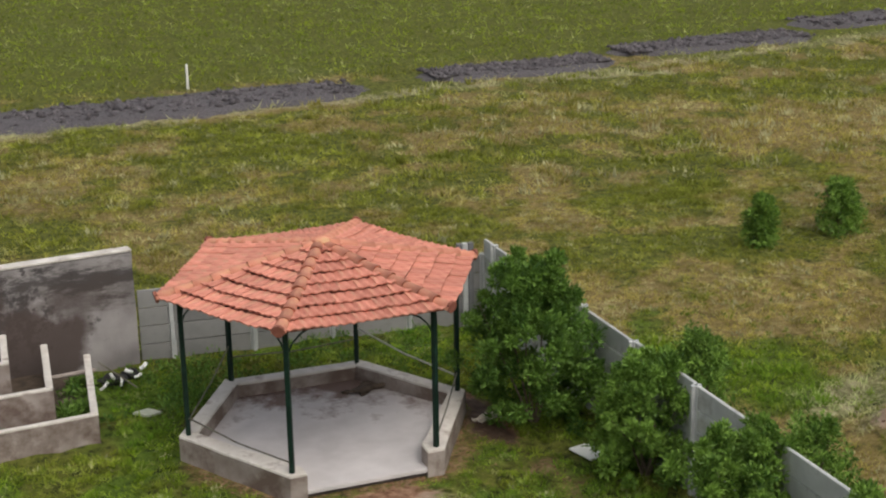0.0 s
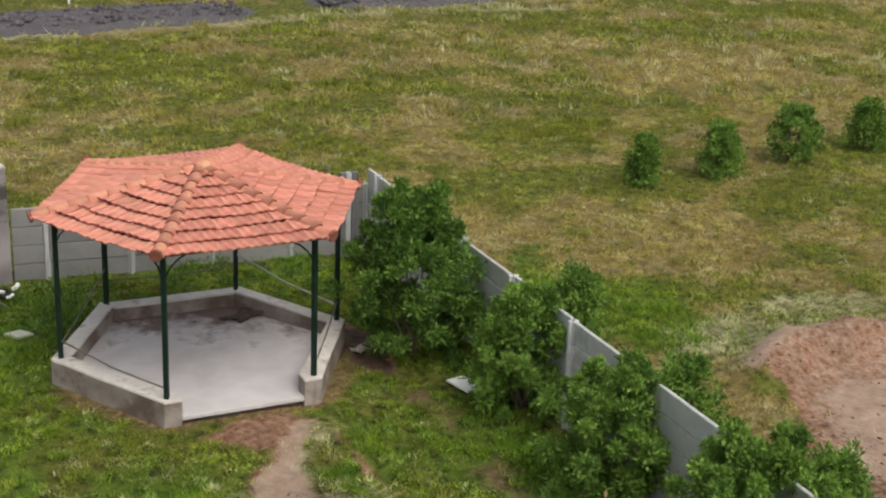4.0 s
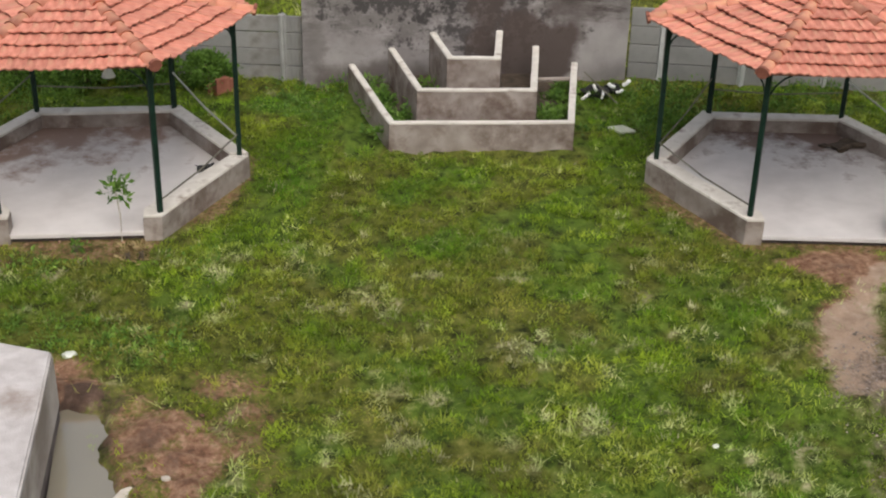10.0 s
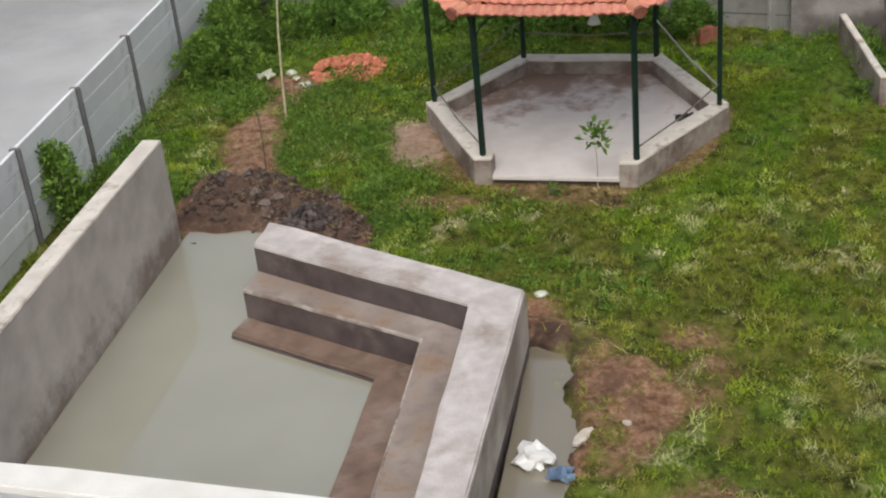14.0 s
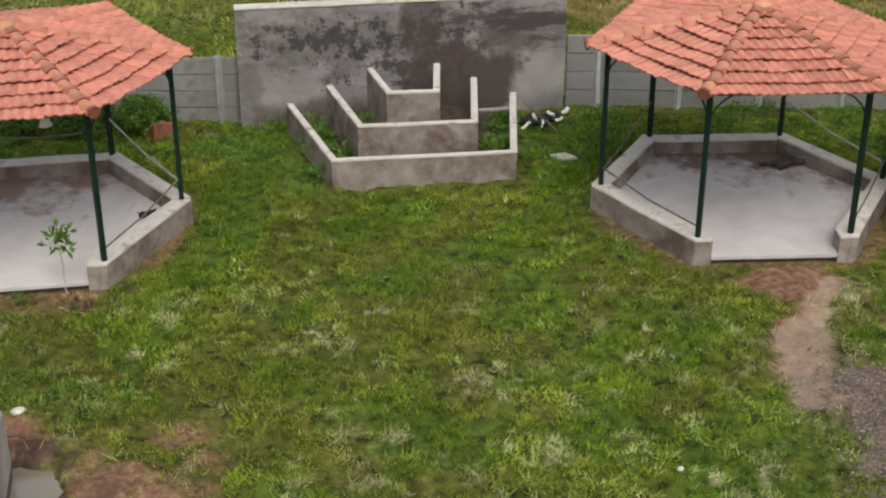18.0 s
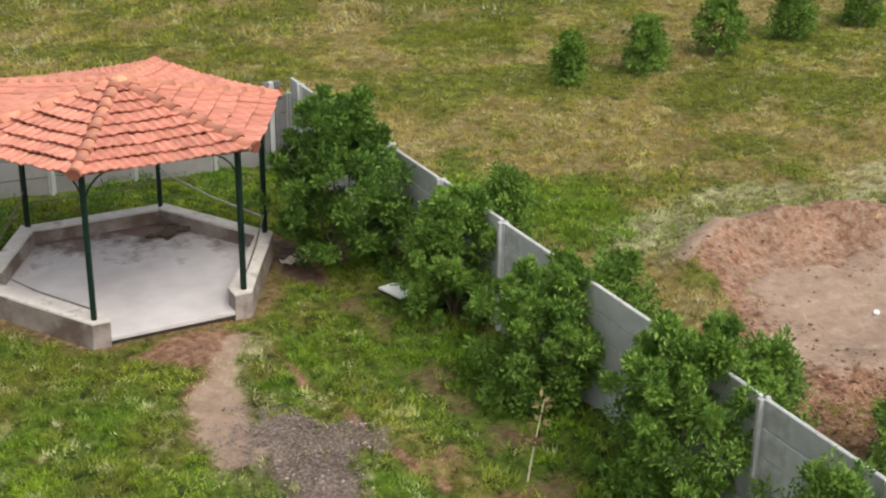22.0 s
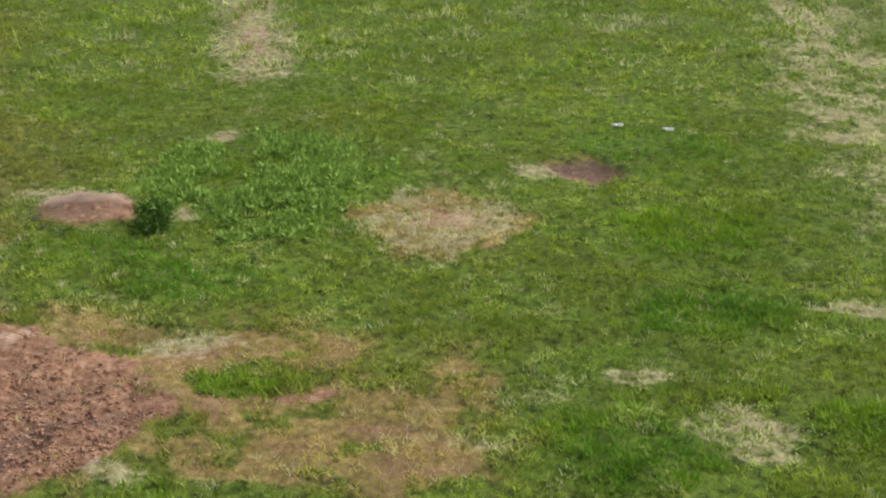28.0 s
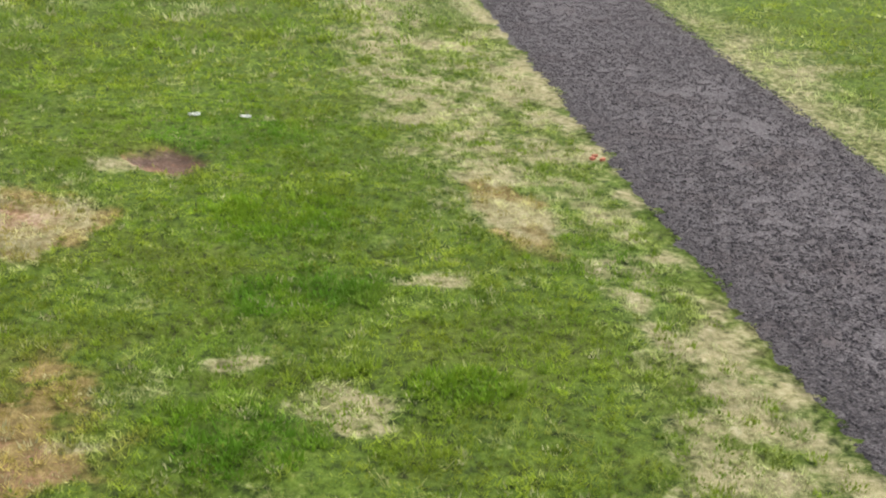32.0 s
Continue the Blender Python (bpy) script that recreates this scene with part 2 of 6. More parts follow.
def plaster_mat():
    """Grey plaster with crusts of black mould and broad brown damp stains."""
    m = mat("mouldy_plaster", (0.195, 0.178, 0.176), (0.345, 0.320, 0.315), 1.7, 0.9, 0.3, 40, detail=9.0)
    nt = m.node_tree
    p = nt.nodes["Principled BSDF"]
    co = nt.nodes.new("ShaderNodeTexCoord")

    def noise_of(scale, detail, rough, stretch=(1, 1, 1)):
        mp = nt.nodes.new("ShaderNodeMapping")
        mp.inputs["Scale"].default_value = stretch
        nt.links.new(co.outputs["Object"], mp.inputs["Vector"])
        n = nt.nodes.new("ShaderNodeTexNoise")
        n.inputs["Scale"].default_value, n.inputs["Detail"].default_value, n.inputs["Roughness"].default_value = scale, detail, rough
        nt.links.new(mp.outputs[0], n.inputs["Vector"])
        return n.outputs["Fac"]

    def stain(centre, reach, ragged, amount, lo, hi, most, colour):
        """A stain round a point of the wall, its edge broken by a noise."""
        near = nt.nodes.new("ShaderNodeMapping")
        near.inputs["Location"].default_value = (-centre[0] / reach[0], 0, -centre[1] / reach[1])
        near.inputs["Scale"].default_value = (1 / reach[0], 0, 1 / reach[1])
        nt.links.new(co.outputs["Object"], near.inputs["Vector"])
        ln = nt.nodes.new("ShaderNodeVectorMath")
        ln.operation = "LENGTH"
        nt.links.new(near.outputs[0], ln.inputs[0])
        mul = nt.nodes.new("ShaderNodeMath")
        mul.operation = "MULTIPLY_ADD"
        mul.inputs[1].default_value = -amount
        nt.links.new(ragged, mul.inputs[0])
        nt.links.new(ln.outputs["Value"], mul.inputs[2])
        r = nt.nodes.new("ShaderNodeMapRange")
        r.interpolation_type = "SMOOTHSTEP"
        r.inputs["From Min"].default_value, r.inputs["From Max"].default_value = hi, lo
        r.inputs["To Max"].default_value = most
        nt.links.new(mul.outputs[0], r.inputs["Value"])
        x = nt.nodes.new("ShaderNodeMix")
        x.data_type = "RGBA"
        x.inputs["B"].default_value = (*colour, 1)
        nt.links.new(r.outputs[0], x.inputs["Factor"])
        nt.links.new(p.inputs["Base Color"].links[0].from_socket, x.inputs["A"])
        nt.links.new(x.outputs["Result"], p.inputs["Base Color"])

    soft, crust, band = noise_of(2.2, 8.0, 0.6), noise_of(4.2, 12.0, 0.72), noise_of(2.4, 10.0, 0.7, (0.5, 1, 1.9))
    damp, mould = (0.075, 0.055, 0.048), (0.050, 0.045, 0.044)
    grime = noise_of(3.0, 12.0, 0.8, (0.8, 1, 1.5))
    stain((-2.4, 1.25), (2.2, 0.75), grime, 4.0, -1.75, -0.95, 0.62, (0.105, 0.092, 0.086))
    stain((0.3, 1.35), (1.7, 0.42), grime, 4.0, -1.75, -0.95, 0.6, (0.105, 0.088, 0.082))
    stain((-3.75, 0.6), (0.30, 1.3), grime, 3.0, -1.2, -0.5, 0.55, (0.12, 0.105, 0.098))
    stain((0.2, 1.45), (1.6, 0.42), band, 4.4, -1.95, -1.35, 0.85, mould)
    stain((-2.6, 1.30), (1.6, 0.40), crust, 5.0, -2.25, -1.80, 0.9, mould)
    stain((-1.2, 1.05), (1.5, 0.9), crust, 6.0, -2.85, -2.35, 0.85, mould)
    stain((-1.20, 1.45), (0.34, 0.75), soft, 1.6, -0.15, 0.35, 0.75, damp)
    stain((-0.55, 0.50), (0.92, 0.70), soft, 1.6, -0.15, 0.35, 0.92, damp)
    stain((0.1, 1.25), (1.3, 0.5), band, 2.4, -0.85, -0.45, 0.45, damp)
    stain((-2.75, 0.05), (1.1, 0.35), soft, 1.6, -0.15, 0.35, 0.6, damp)
    return m


PLASTER = plaster_mat()


def water_mat(name, col):
    m = bpy.data.materials.new(name)
    m.use_nodes = True
    nt = m.node_tree
    p = nt.nodes["Principled BSDF"]
    co = nt.nodes.new("ShaderNodeTexCoord")
    n = nt.nodes.new("ShaderNodeTexNoise")
    n.inputs["Scale"].default_value = 0.7
    r = nt.nodes.new("ShaderNodeValToRGB")
    r.color_ramp.elements[0].color = (*[c * 0.85 for c in col], 1)
    r.color_ramp.elements[1].color = (*[min(1, c * 1.12) for c in col], 1)
    nt.links.new(co.outputs["Object"], n.inputs["Vector"])
    nt.links.new(n.outputs["Fac"], r.inputs["Fac"])
    nt.links.new(r.outputs["Color"], p.inputs["Base Color"])
    p.inputs["Roughness"].default_value, p.inputs["IOR"].default_value, p.inputs["Specular IOR Level"].default_value = 0.02, 1.95, 1.0
    n2 = nt.nodes.new("ShaderNodeTexNoise")
    n2.inputs["Scale"].default_value = 3.0
    b = nt.nodes.new("ShaderNodeBump")
    b.inputs["Strength"].default_value, b.inputs["Distance"].default_value = 0.08, 0.01
    nt.links.new(co.outputs["Object"], n2.inputs["Vector"])
    nt.links.new(n2.outputs["Fac"], b.inputs["Height"])
    nt.links.new(b.outputs["Normal"], p.inputs["Normal"])
    return m


WATER = water_mat("murky_pool_water", (0.345, 0.338, 0.275))
PUDDLE = water_mat("muddy_puddle_water", (0.25, 0.222, 0.165))


def leaf_mat(name, dark, light, trans=0.22):
    m = bpy.data.materials.new(name)
    m.use_nodes = True
    nt = m.node_tree
    p = nt.nodes["Principled BSDF"]
    g = nt.nodes.new("ShaderNodeNewGeometry")
    r = nt.nodes.new("ShaderNodeValToRGB")
    r.color_ramp.elements[0].color, r.color_ramp.elements[1].color = (*dark, 1), (*light, 1)
    at = nt.nodes.new("ShaderNodeAttribute")
    at.attribute_name = "spray"
    own = nt.nodes.new("ShaderNodeMath")
    own.operation = "MULTIPLY"
    own.inputs[1].default_value = 0.45
    nt.links.new(g.outputs["Random Per Island"], own.inputs[0])
    both = nt.nodes.new("ShaderNodeMath")
    both.operation = "MULTIPLY_ADD"
    both.inputs[1].default_value = 0.55
    nt.links.new(at.outputs["Fac"], both.inputs[0])
    nt.links.new(own.outputs[0], both.inputs[2])
    nt.links.new(both.outputs[0], r.inputs["Fac"])
    nt.links.new(r.outputs["Color"], p.inputs["Base Color"])
    p.inputs["Roughness"].default_value = 0.5
    p.inputs["Specular IOR Level"].default_value = 0.22
    tr = nt.nodes.new("ShaderNodeBsdfTranslucent")
    nt.links.new(r.outputs["Color"], tr.inputs["Color"])
    mix = nt.nodes.new("ShaderNodeMixShader")
    mix.inputs[0].default_value = trans
    nt.links.new(p.outputs[0], mix.inputs[1])
    nt.links.new(tr.outputs[0], mix.inputs[2])
    nt.links.new(mix.outputs[0], nt.nodes["Material Output"].inputs[0])
    return m


LEAF = leaf_mat("shrub_leaf", (0.027, 0.080, 0.010), (0.255, 0.415, 0.071))
LEAF_DARK = leaf_mat("dark_shrub_leaf", (0.021, 0.066, 0.009), (0.20, 0.345, 0.058))
LEAF_FRESH = leaf_mat("fresh_leaf", (0.036, 0.098, 0.014), (0.25, 0.40, 0.066))
CREEPER = leaf_mat("creeper_leaf", (0.10, 0.20, 0.026), (0.36, 0.52, 0.11))
CLOVER = leaf_mat("clover_leaf", (0.06, 0.11, 0.009), (0.27, 0.34, 0.042))
WEED = leaf_mat("weed_leaf", (0.035, 0.095, 0.014), (0.20, 0.34, 0.058))
DRYLEAF = leaf_mat("dry_twig_leaf", (0.17, 0.11, 0.045), (0.42, 0.32, 0.16))


# ---- smooth value noise and the lie of the land ----
def vnoise(x, y, seed=0):
    xi, yi = np.floor(x).astype(np.int64), np.floor(y).astype(np.int64)
    fx, fy = x - xi, y - yi
    fx, fy = fx * fx * (3 - 2 * fx), fy * fy * (3 - 2 * fy)

    def h(a, b):
        v = (a * 374761393 + b * 668265263 + seed * 974711) & 0x7FFFFFFF
        v = ((v ^ (v >> 13)) * 1274126177) & 0x7FFFFFFF
        return ((v ^ (v >> 16)) & 0xFFFF) / 65535.0
    return (h(xi, yi) * (1 - fx) + h(xi + 1, yi) * fx) * (1 - fy) + (h(xi, yi + 1) * (1 - fx) + h(xi + 1, yi + 1) * fx) * fy


def fbm(x, y, s=1.0, seed=0, octaves=4):
    out, amp, tot = 0.0, 1.0, 0.0
    for o in range(octaves):
        out = out + amp * vnoise(x * s * 2 ** o + 17.3 * o, y * s * 2 ** o - 9.1 * o, seed + o)
        tot += amp
        amp *= 0.55
    return out / tot


def step01(v, a, b):
    t = np.clip((v - a) / (b - a), 0, 1)
    return t * t * (3 - 2 * t)


def blob(x, y, cx, cy, rx, ry, turn=0.0, edge=0.35, wob=0.5, seed=3):
    """1 inside a wobbly ellipse, 0 outside."""
    out = np.zeros(np.shape(x))
    near = np.hypot(x - cx, y - cy) < 2.2 * max(rx, ry) + 0.8
    if not near.any():
        return out
    x, y = x[near], y[near]
    c, s = math.cos(radians(turn)), math.sin(radians(turn))
    amp = 0.8 * min(rx, ry)
    x = x + amp * (fbm(x, y, 0.75, seed + 1) - 0.5) + 0.5 * (fbm(x, y, 2.6, seed + 2) - 0.5)
    y = y + amp * (fbm(x, y, 0.75, seed + 7) - 0.5) + 0.5 * (fbm(x, y, 2.6, seed + 8) - 0.5)
    u, v = ((x - cx) * c + (y - cy) * s) / rx, (-(x - cx) * s + (y - cy) * c) / ry
    d = np.sqrt(u * u + v * v) + 1.4 * wob * (fbm(x, y, 1.7, seed) - 0.5)
    out[near] = 1 - step01(d, 1 - edge, 1 + edge * 0.4)
    return out


def strip(x, y, pts, half, edge=0.3, wob=0.5, seed=5):
    """1 along a line of points, within half its width."""
    best = np.full(np.shape(x), 1e9)
    for (x0, y0), (x1, y1) in zip(pts, pts[1:]):
        dx, dy = x1 - x0, y1 - y0
        t = np.clip(((x - x0) * dx + (y - y0) * dy) / (dx * dx + dy * dy), 0, 1)
        best = np.minimum(best, np.hypot(x - x0 - t * dx, y - y0 - t * dy))
    d = best / half + 1.6 * wob * (fbm(x, y, 0.8, seed) - 0.5) + 0.8 * wob * (fbm(x, y, 3.0, seed + 1) - 0.5)
    return 1 - step01(d, 1 - edge, 1 + edge)


def patch(x, y, poly, edge=0.3, wob=0.5, seed=7):
    """1 inside a polygon, fading out over an uneven edge."""
    best = np.full(np.shape(x), 1e9)
    for (x0, y0), (x1, y1) in zip(poly, poly[1:] + poly[:1]):
        dx, dy = x1 - x0, y1 - y0
        t = np.clip(((x - x0) * dx + (y - y0) * dy) / (dx * dx + dy * dy), 0, 1)
        best = np.minimum(best, np.hypot(x - x0 - t * dx, y - y0 - t * dy))
    d = np.where(inside_poly(x, y, poly), -best, best)
    d = d + 2.0 * wob * (fbm(x, y, 0.9, seed) - 0.5) + 0.9 * wob * (fbm(x, y, 3.2, seed + 1) - 0.5)
    return 1 - step01(d, -edge, edge)


def inside_poly(x, y, poly):
    hit = np.zeros(np.shape(x), bool)
    for (x0, y0), (x1, y1) in zip(poly, poly[1:] + poly[:1]):
        cond = ((y0 > y) != (y1 > y)) & (x < (x1 - x0) * (y - y0) / ((y1 - y0) or 1e-9) + x0)
        hit ^= cond
    return hit


GL_AT, GL_TURN = (-6.24, 10.03), 8.2
GR_AT = (3.05, 10.65)
POOL_IN = [(-10.3, 6.05), (-9.9, 6.10), (-9.4, 6.28), (-8.7, 6.05), (-8.32, 5.34), (-5.45, 4.55), (-4.8, 1.0), (-9.5, 0.9)]
SOIL_LINE = [(-9.6, 7.0), (-10.2, 7.9), (-10.5, 8.9), (-10.82, 10.1), (-10.8, 10.9)]
PIT = [(9.2, 4.6), (9.5, 6.2), (10.6, 8.4), (12.0, 8.9), (14.2, 8.3), (14.7, 6.8), (14.4, 5.6), (13.4, 4.4), (11.1, 3.5)]
MOUND_BACK = [(12.6, 4.3), (13.6, 5.2), (14.8, 5.3), (15.8, 4.5), (16.4, 3.2), (16.4, 1.6), (16.2, 0.4), (15.7, 0.6), (15.4, 2.4), (14.8, 3.5)]
MOUND_SIDE = [(7.5, 5.2), (8.6, 5.6), (9.6, 4.7), (10.0, 3.2), (9.2, 1.7), (8.3, 1.9), (7.6, 2.9)]
MOUND = [(8.8, 4.3), (10.0, 3.6), (9.7, 2.4), (8.9, 0.9), (9.5, 0.2), (11.0, -0.5), (12.2, -2.1), (13.3, -2.7), (14.5, -2.1), (15.3, -0.9), (15.8, 0.2), (15.8, 1.2), (15.6, 2.2), (15.3, 3.2), (14.5, 3.9), (13.0, 4.5), (11.0, 4.4)]
FRINGE = [(11.8, -2.2), (12.2, -3.3), (11.7, -4.6), (12.0, -6.2), (13.2, -6.8), (14.9, -6.4), (15.7, -4.6), (16.0, -2.4), (16.4, -0.4), (15.0, -1.2), (13.4, -2.4)]
GRAVEL = [(3.0, 6.2), (3.7, 6.6), (4.1, 5.9), (3.98, 5.0), (3.95, 4.0), (4.05, 1.0), (2.75, 1.0), (2.78, 4.4), (2.85, 5.6)]
POOL_SOIL = [(-5.9, 5.75), (-5.1, 5.8), (-4.3, 5.95), (-3.5, 5.2), (-2.9, 4.1), (-3.1, 3.2), (-3.7, 2.5), (-4.2, 1.2), (-4.9, 1.2), (-5.4, 4.9)]
PUDDLE_LINE = [(-5.08, 4.65), (-4.86, 3.9), (-4.74, 3.1), (-4.60, 2.2), (-4.45, 1.2)]
HEAD_MUD = [(-10.6, 6.3), (-10.7, 7.5), (-10.0, 7.9), (-8.9, 7.6), (-7.8, 7.0), (-7.8, 6.3), (-8.5, 5.8), (-9.5, 6.0)]


def in_yard(x, y):
    return (x < 6.78) & (y < np.where(x < -3.9, 14.12, 14.05 + 0.09 * (x + 1))) & (x > -12.2 - 0.21 * (y - 7.4))


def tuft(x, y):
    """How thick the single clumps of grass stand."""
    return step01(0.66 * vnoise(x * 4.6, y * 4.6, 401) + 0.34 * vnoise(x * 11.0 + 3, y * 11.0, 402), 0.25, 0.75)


def masks(x, y):
    """How dry, lush, bare (soil), stony, pale and wet the ground is; wet holds some shade too."""
    yard = in_yard(x, y).astype(float)
    n1, n2, n3 = fbm(x, y, 0.35, 11), fbm(x, y, 1.1, 23), fbm(x, y, 2.4, 29)
    t1 = tuft(x, y)
    dry = (1 - yard) * (0.12 + 0.68 * step01(0.55 * n1 + 0.6 * n2 - 0.05, 0.40, 0.68))
    lush = yard * (0.05 + 0.75 * step01(0.4 * n1 + 0.7 * fbm(x, y, 1.4, 12), 0.42, 0.66))
    front = step01(-y - 0.12 * x, -10.2, -7.6)
    pale = yard * step01(0.75 * fbm(x, y, 3.6, 14, 3) + 0.25 * n2, 0.50, 0.70) * (0.16 + 0.62 * front) * (0.35 + 0.65 * t1)
    pale = np.maximum(pale, (1 - yard) * 0.6 * dry * step01(0.7 * n3 + 0.4 * n2, 0.58, 0.72))
    dry = dry + yard * 0.32 * (0.2 + 0.8 * front) * step01(fbm(x, y, 2.4, 13), 0.44, 0.66)
    for cx, cy, rx, ry in ((-3.8, 10.6, 0.7, 2.4), (-4.1, 8.6, 0.6, 0.7), (-6.3, 12.8, 2.4, 0.6)):
        b = blob(x, y, cx, cy, rx, ry, edge=0.8, seed=33)
        lush, dry, pale = np.maximum(lush, b), dry * (1 - 0.9 * b), pale * (1 - 0.8 * b)
    worn = blob(x, y, 4.75, 5.2, 0.55, 2.2, edge=0.8, seed=35) * (0.3 + 0.6 * n2)
    dry, lush = np.maximum(dry, worn), lush * (1 - 0.7 * worn)
    rank = blob(x, y, 5.6, 6.0, 1.1, 4.4, edge=0.8, seed=36)
    lush, dry, pale = np.maximum(lush, rank), dry * (1 - 0.7 * rank), pale * (1 - 0.9 * rank)
    # the open land
    far = (1 - yard) * step01(y + 4 * (n1 - 0.5) - 0.02 * x, 38, 43)
    west = 0.6 * (1 - yard) * step01(y, 13.5, 14.2) * step01(-x - 0.45 * (y - 14) + 3 * (n1 - 0.5), -4.0, -0.5)
    east = (1 - yard) * step01(x - 6.78, 0, 0.1) * step01(-y + 6.0 * (n1 - 0.5) + 0.38 * (x - 18), -2.5, 1.5)
    green = np.clip(far + west + 0.9 * east, 0, 1)
    dry = dry * (1 - 0.8 * green)
    lush = np.maximum(lush, (1 - 0.65 * far) * green * (0.60 + 0.40 * step01(0.5 * n1 + 0.5 * n2, 0.38, 0.62)))
    for cx, cy, rx, ry in ((9.3, 11.4, 1.9, 2.2), (10.0, 9.4, 1.3, 0.7), (21.6, -3.0, 2.8, 2.4), (12.4, -8.0, 1.0, 1.2), (24.5, -9.8, 3.8, 1.5), (18.2, 2.0, 1.0, 1.2), (18.6, -0.5, 1.0, 1.4), (19.5, -9.6, 2.0, 1.8), (12.95, -10.8, 0.7, 0.9), (16.5, -14.0, 2.2, 1.0), (14.1, -3.6, 0.38, 0.8), (11.3, -2.4, 0.7, 0.9), (17.2, -2.6, 0.8, 1.4), (16.6, -9.6, 1.2, 1.3)):
        b = blob(x, y, cx, cy, rx, ry, seed=31)
        lush, dry, pale = np.maximum(lush, b * (0.95 if cy < 5 else 0.6)), dry * (1 - 0.9 * b), pale * (1 - 0.7 * b)
    for cx, cy, rx, ry in ((11.8, 12.8, 3.0, 1.5), (8.0, 15.0, 1.5, 2.6), (16.6, 9.6, 2.8, 2.0), (18.2, 6.4, 2.0, 1.8), (19.8, -5.8, 1.7, 1.6), (21.0, 25.3, 4.0, 3.0), (19.2, -13.6, 2.2, 0.7)):
        b = blob(x, y, cx, cy, rx, ry, seed=37)
        dry, lush = np.maximum(dry, b * (0.55 + 0.6 * n2)), lush * (1 - 0.8 * b)
    fringe = patch(x, y, FRINGE, 0.7, 0.9, 45) * (1 - blob(x, y, 14.1, -3.6, 0.38, 0.8, seed=31))
    patchy = fringe * (0.15 + 0.85 * step01(0.5 * n3 + 0.5 * n2, 0.36, 0.56))
    dry, lush = np.maximum(dry, 1.1 * patchy), lush * (1 - 0.95 * patchy)
    side = strip(x, y, [(0, -13.6), (10.2, -14.0), (17.4, -14.9), (21.5, -15.65), (36, -17.8), (60, -20.8)], 0.95, 0.5, 1.0)
    side = np.maximum(side, strip(x, y, [(18.5, -14.2), (22.5, -14.4), (28.6, -14.7), (38, -16.0)], 1.7, 0.6, 1.1))
    pale = np.maximum(pale, side * (0.30 + 0.75 * step01(0.5 * n2 + 0.5 * n3, 0.36, 0.62)))
    pale = np.maximum(pale, 0.8 * strip(x, y, [(13, -20.8), (23, -22.1), (32, -23.9), (50, -27)], 1.2, 0.7, 1.3) * (0.3 + 1.1 * n2))
    pale = np.maximum(pale, 0.9 * strip(x, y, [(29.8, -1.4), (38, -0.1), (48, 1.6)], 0.95, 0.5, 0.8) * (0.5 + n2))
    pale = np.maximum(pale, 0.75 * strip(x, y, [(10.2, 9.0), (11.6, 9.5), (13.0, 9.5), (14.6, 8.7), (15.2, 7.2), (14.8, 5.6), (15.5, 4.4), (16.0, 3.2), (16.1, 1.9), (16.2, 0.7)], 0.62, 0.6, 1.0) * (0.35 + 1.2 * n3))
    pale = np.maximum(pale, 0.9 * strip(x, y, [(-12, 32.6), (-2, 33.8), (5, 34.5), (12, 35.6), (18, 36.6), (22, 37.4), (31, 39.4), (45, 43.6), (70, 48.5)], 0.7, 0.6, 1.3) * (0.3 + n2))
    for cx, cy, rx, ry in ((24.6, -1.5, 0.9, 0.5), (12.8, -9.65, 0.55, 0.75), (16.4, -11.7, 0.4, 0.9), (14.3, -8.4, 0.35, 0.6), (21.2, 0.7, 0.5, 1.2), (20.2, -1.75, 0.35, 0.4), (16.2, 7.8, 1.6, 1.0), (15.1, 9.2, 1.6, 0.9), (35.4, -10.6, 1.0, 2.0), (20.4, 36.0, 2.6, 0.7), (14.7, 4.95, 0.7, 0.6), (17.2, 1.7, 0.3, 1.0), (12.0, -2.5, 0.3, 0.5), (19.8, -5.8, 1.5, 1.3), (22.6, -7.5, 0.5, 0.5), (12.7, -9.6, 0.5, 0.6), (10.6, -13.1, 0.9, 0.6), (15.0, -2.4, 0.5, 0.8), (12.5, -6.5, 0.35, 0.5)):
        pale = np.maximum(pale, blob(x, y, cx, cy, rx, ry, edge=0.7, wob=1.0, seed=41) * (0.45 + 1.1 * n3))
    pit, mound = patch(x, y, PIT, 0.25, 0.5, 43), patch(x, y, MOUND, 0.28, 0.55, 44)
    soil = np.maximum(np.maximum(pit, mound), 0.8 * patch(x, y, MOUND_SIDE, 0.4, 0.9, 55) * (0.5 + 0.6 * n3))
    back_soil = patch(x, y, MOUND_BACK, 0.35, 0.8, 56) * (0.55 + 0.7 * n3)
    soil = np.maximum(soil, 0.85 * back_soil)
    for cx, cy, rx, ry, tn in ((20.35, 0.15, 0.85, 1.1, 15), (22.55, -8.55, 0.85, 0.80, 0), (5.3, 10.2, 0.3, 1.2, 0), (3.15, 8.35, 0.75, 0.35, 0), (3.1, 8.05, 0.3, 0.28, 0), (13.66, -4.35, 0.25, 0.5, 0), (-8.2, 9.15, 0.42, 1.0, 35)):
        soil = np.maximum(soil, blob(x, y, cx, cy, rx, ry, tn, edge=0.5, seed=43) * (0.65 + 0.5 * n3))
    # dark earth below the shrubs, also painted in for the shade they cast
    foot = strip(x, y, [(5.2, 10.6), (5.15, 9.3), (5.65, 8.2), (5.45, 6.9), (5.5, 5.6), (5.45, 4.2), (5.7, 2.6)], 0.42, 0.7, 1.3, 60)
    soil = np.maximum(soil, foot * (0.14 + 0.38 * step01(0.6 * n3 + 0.4 * n2, 0.38, 0.60)))
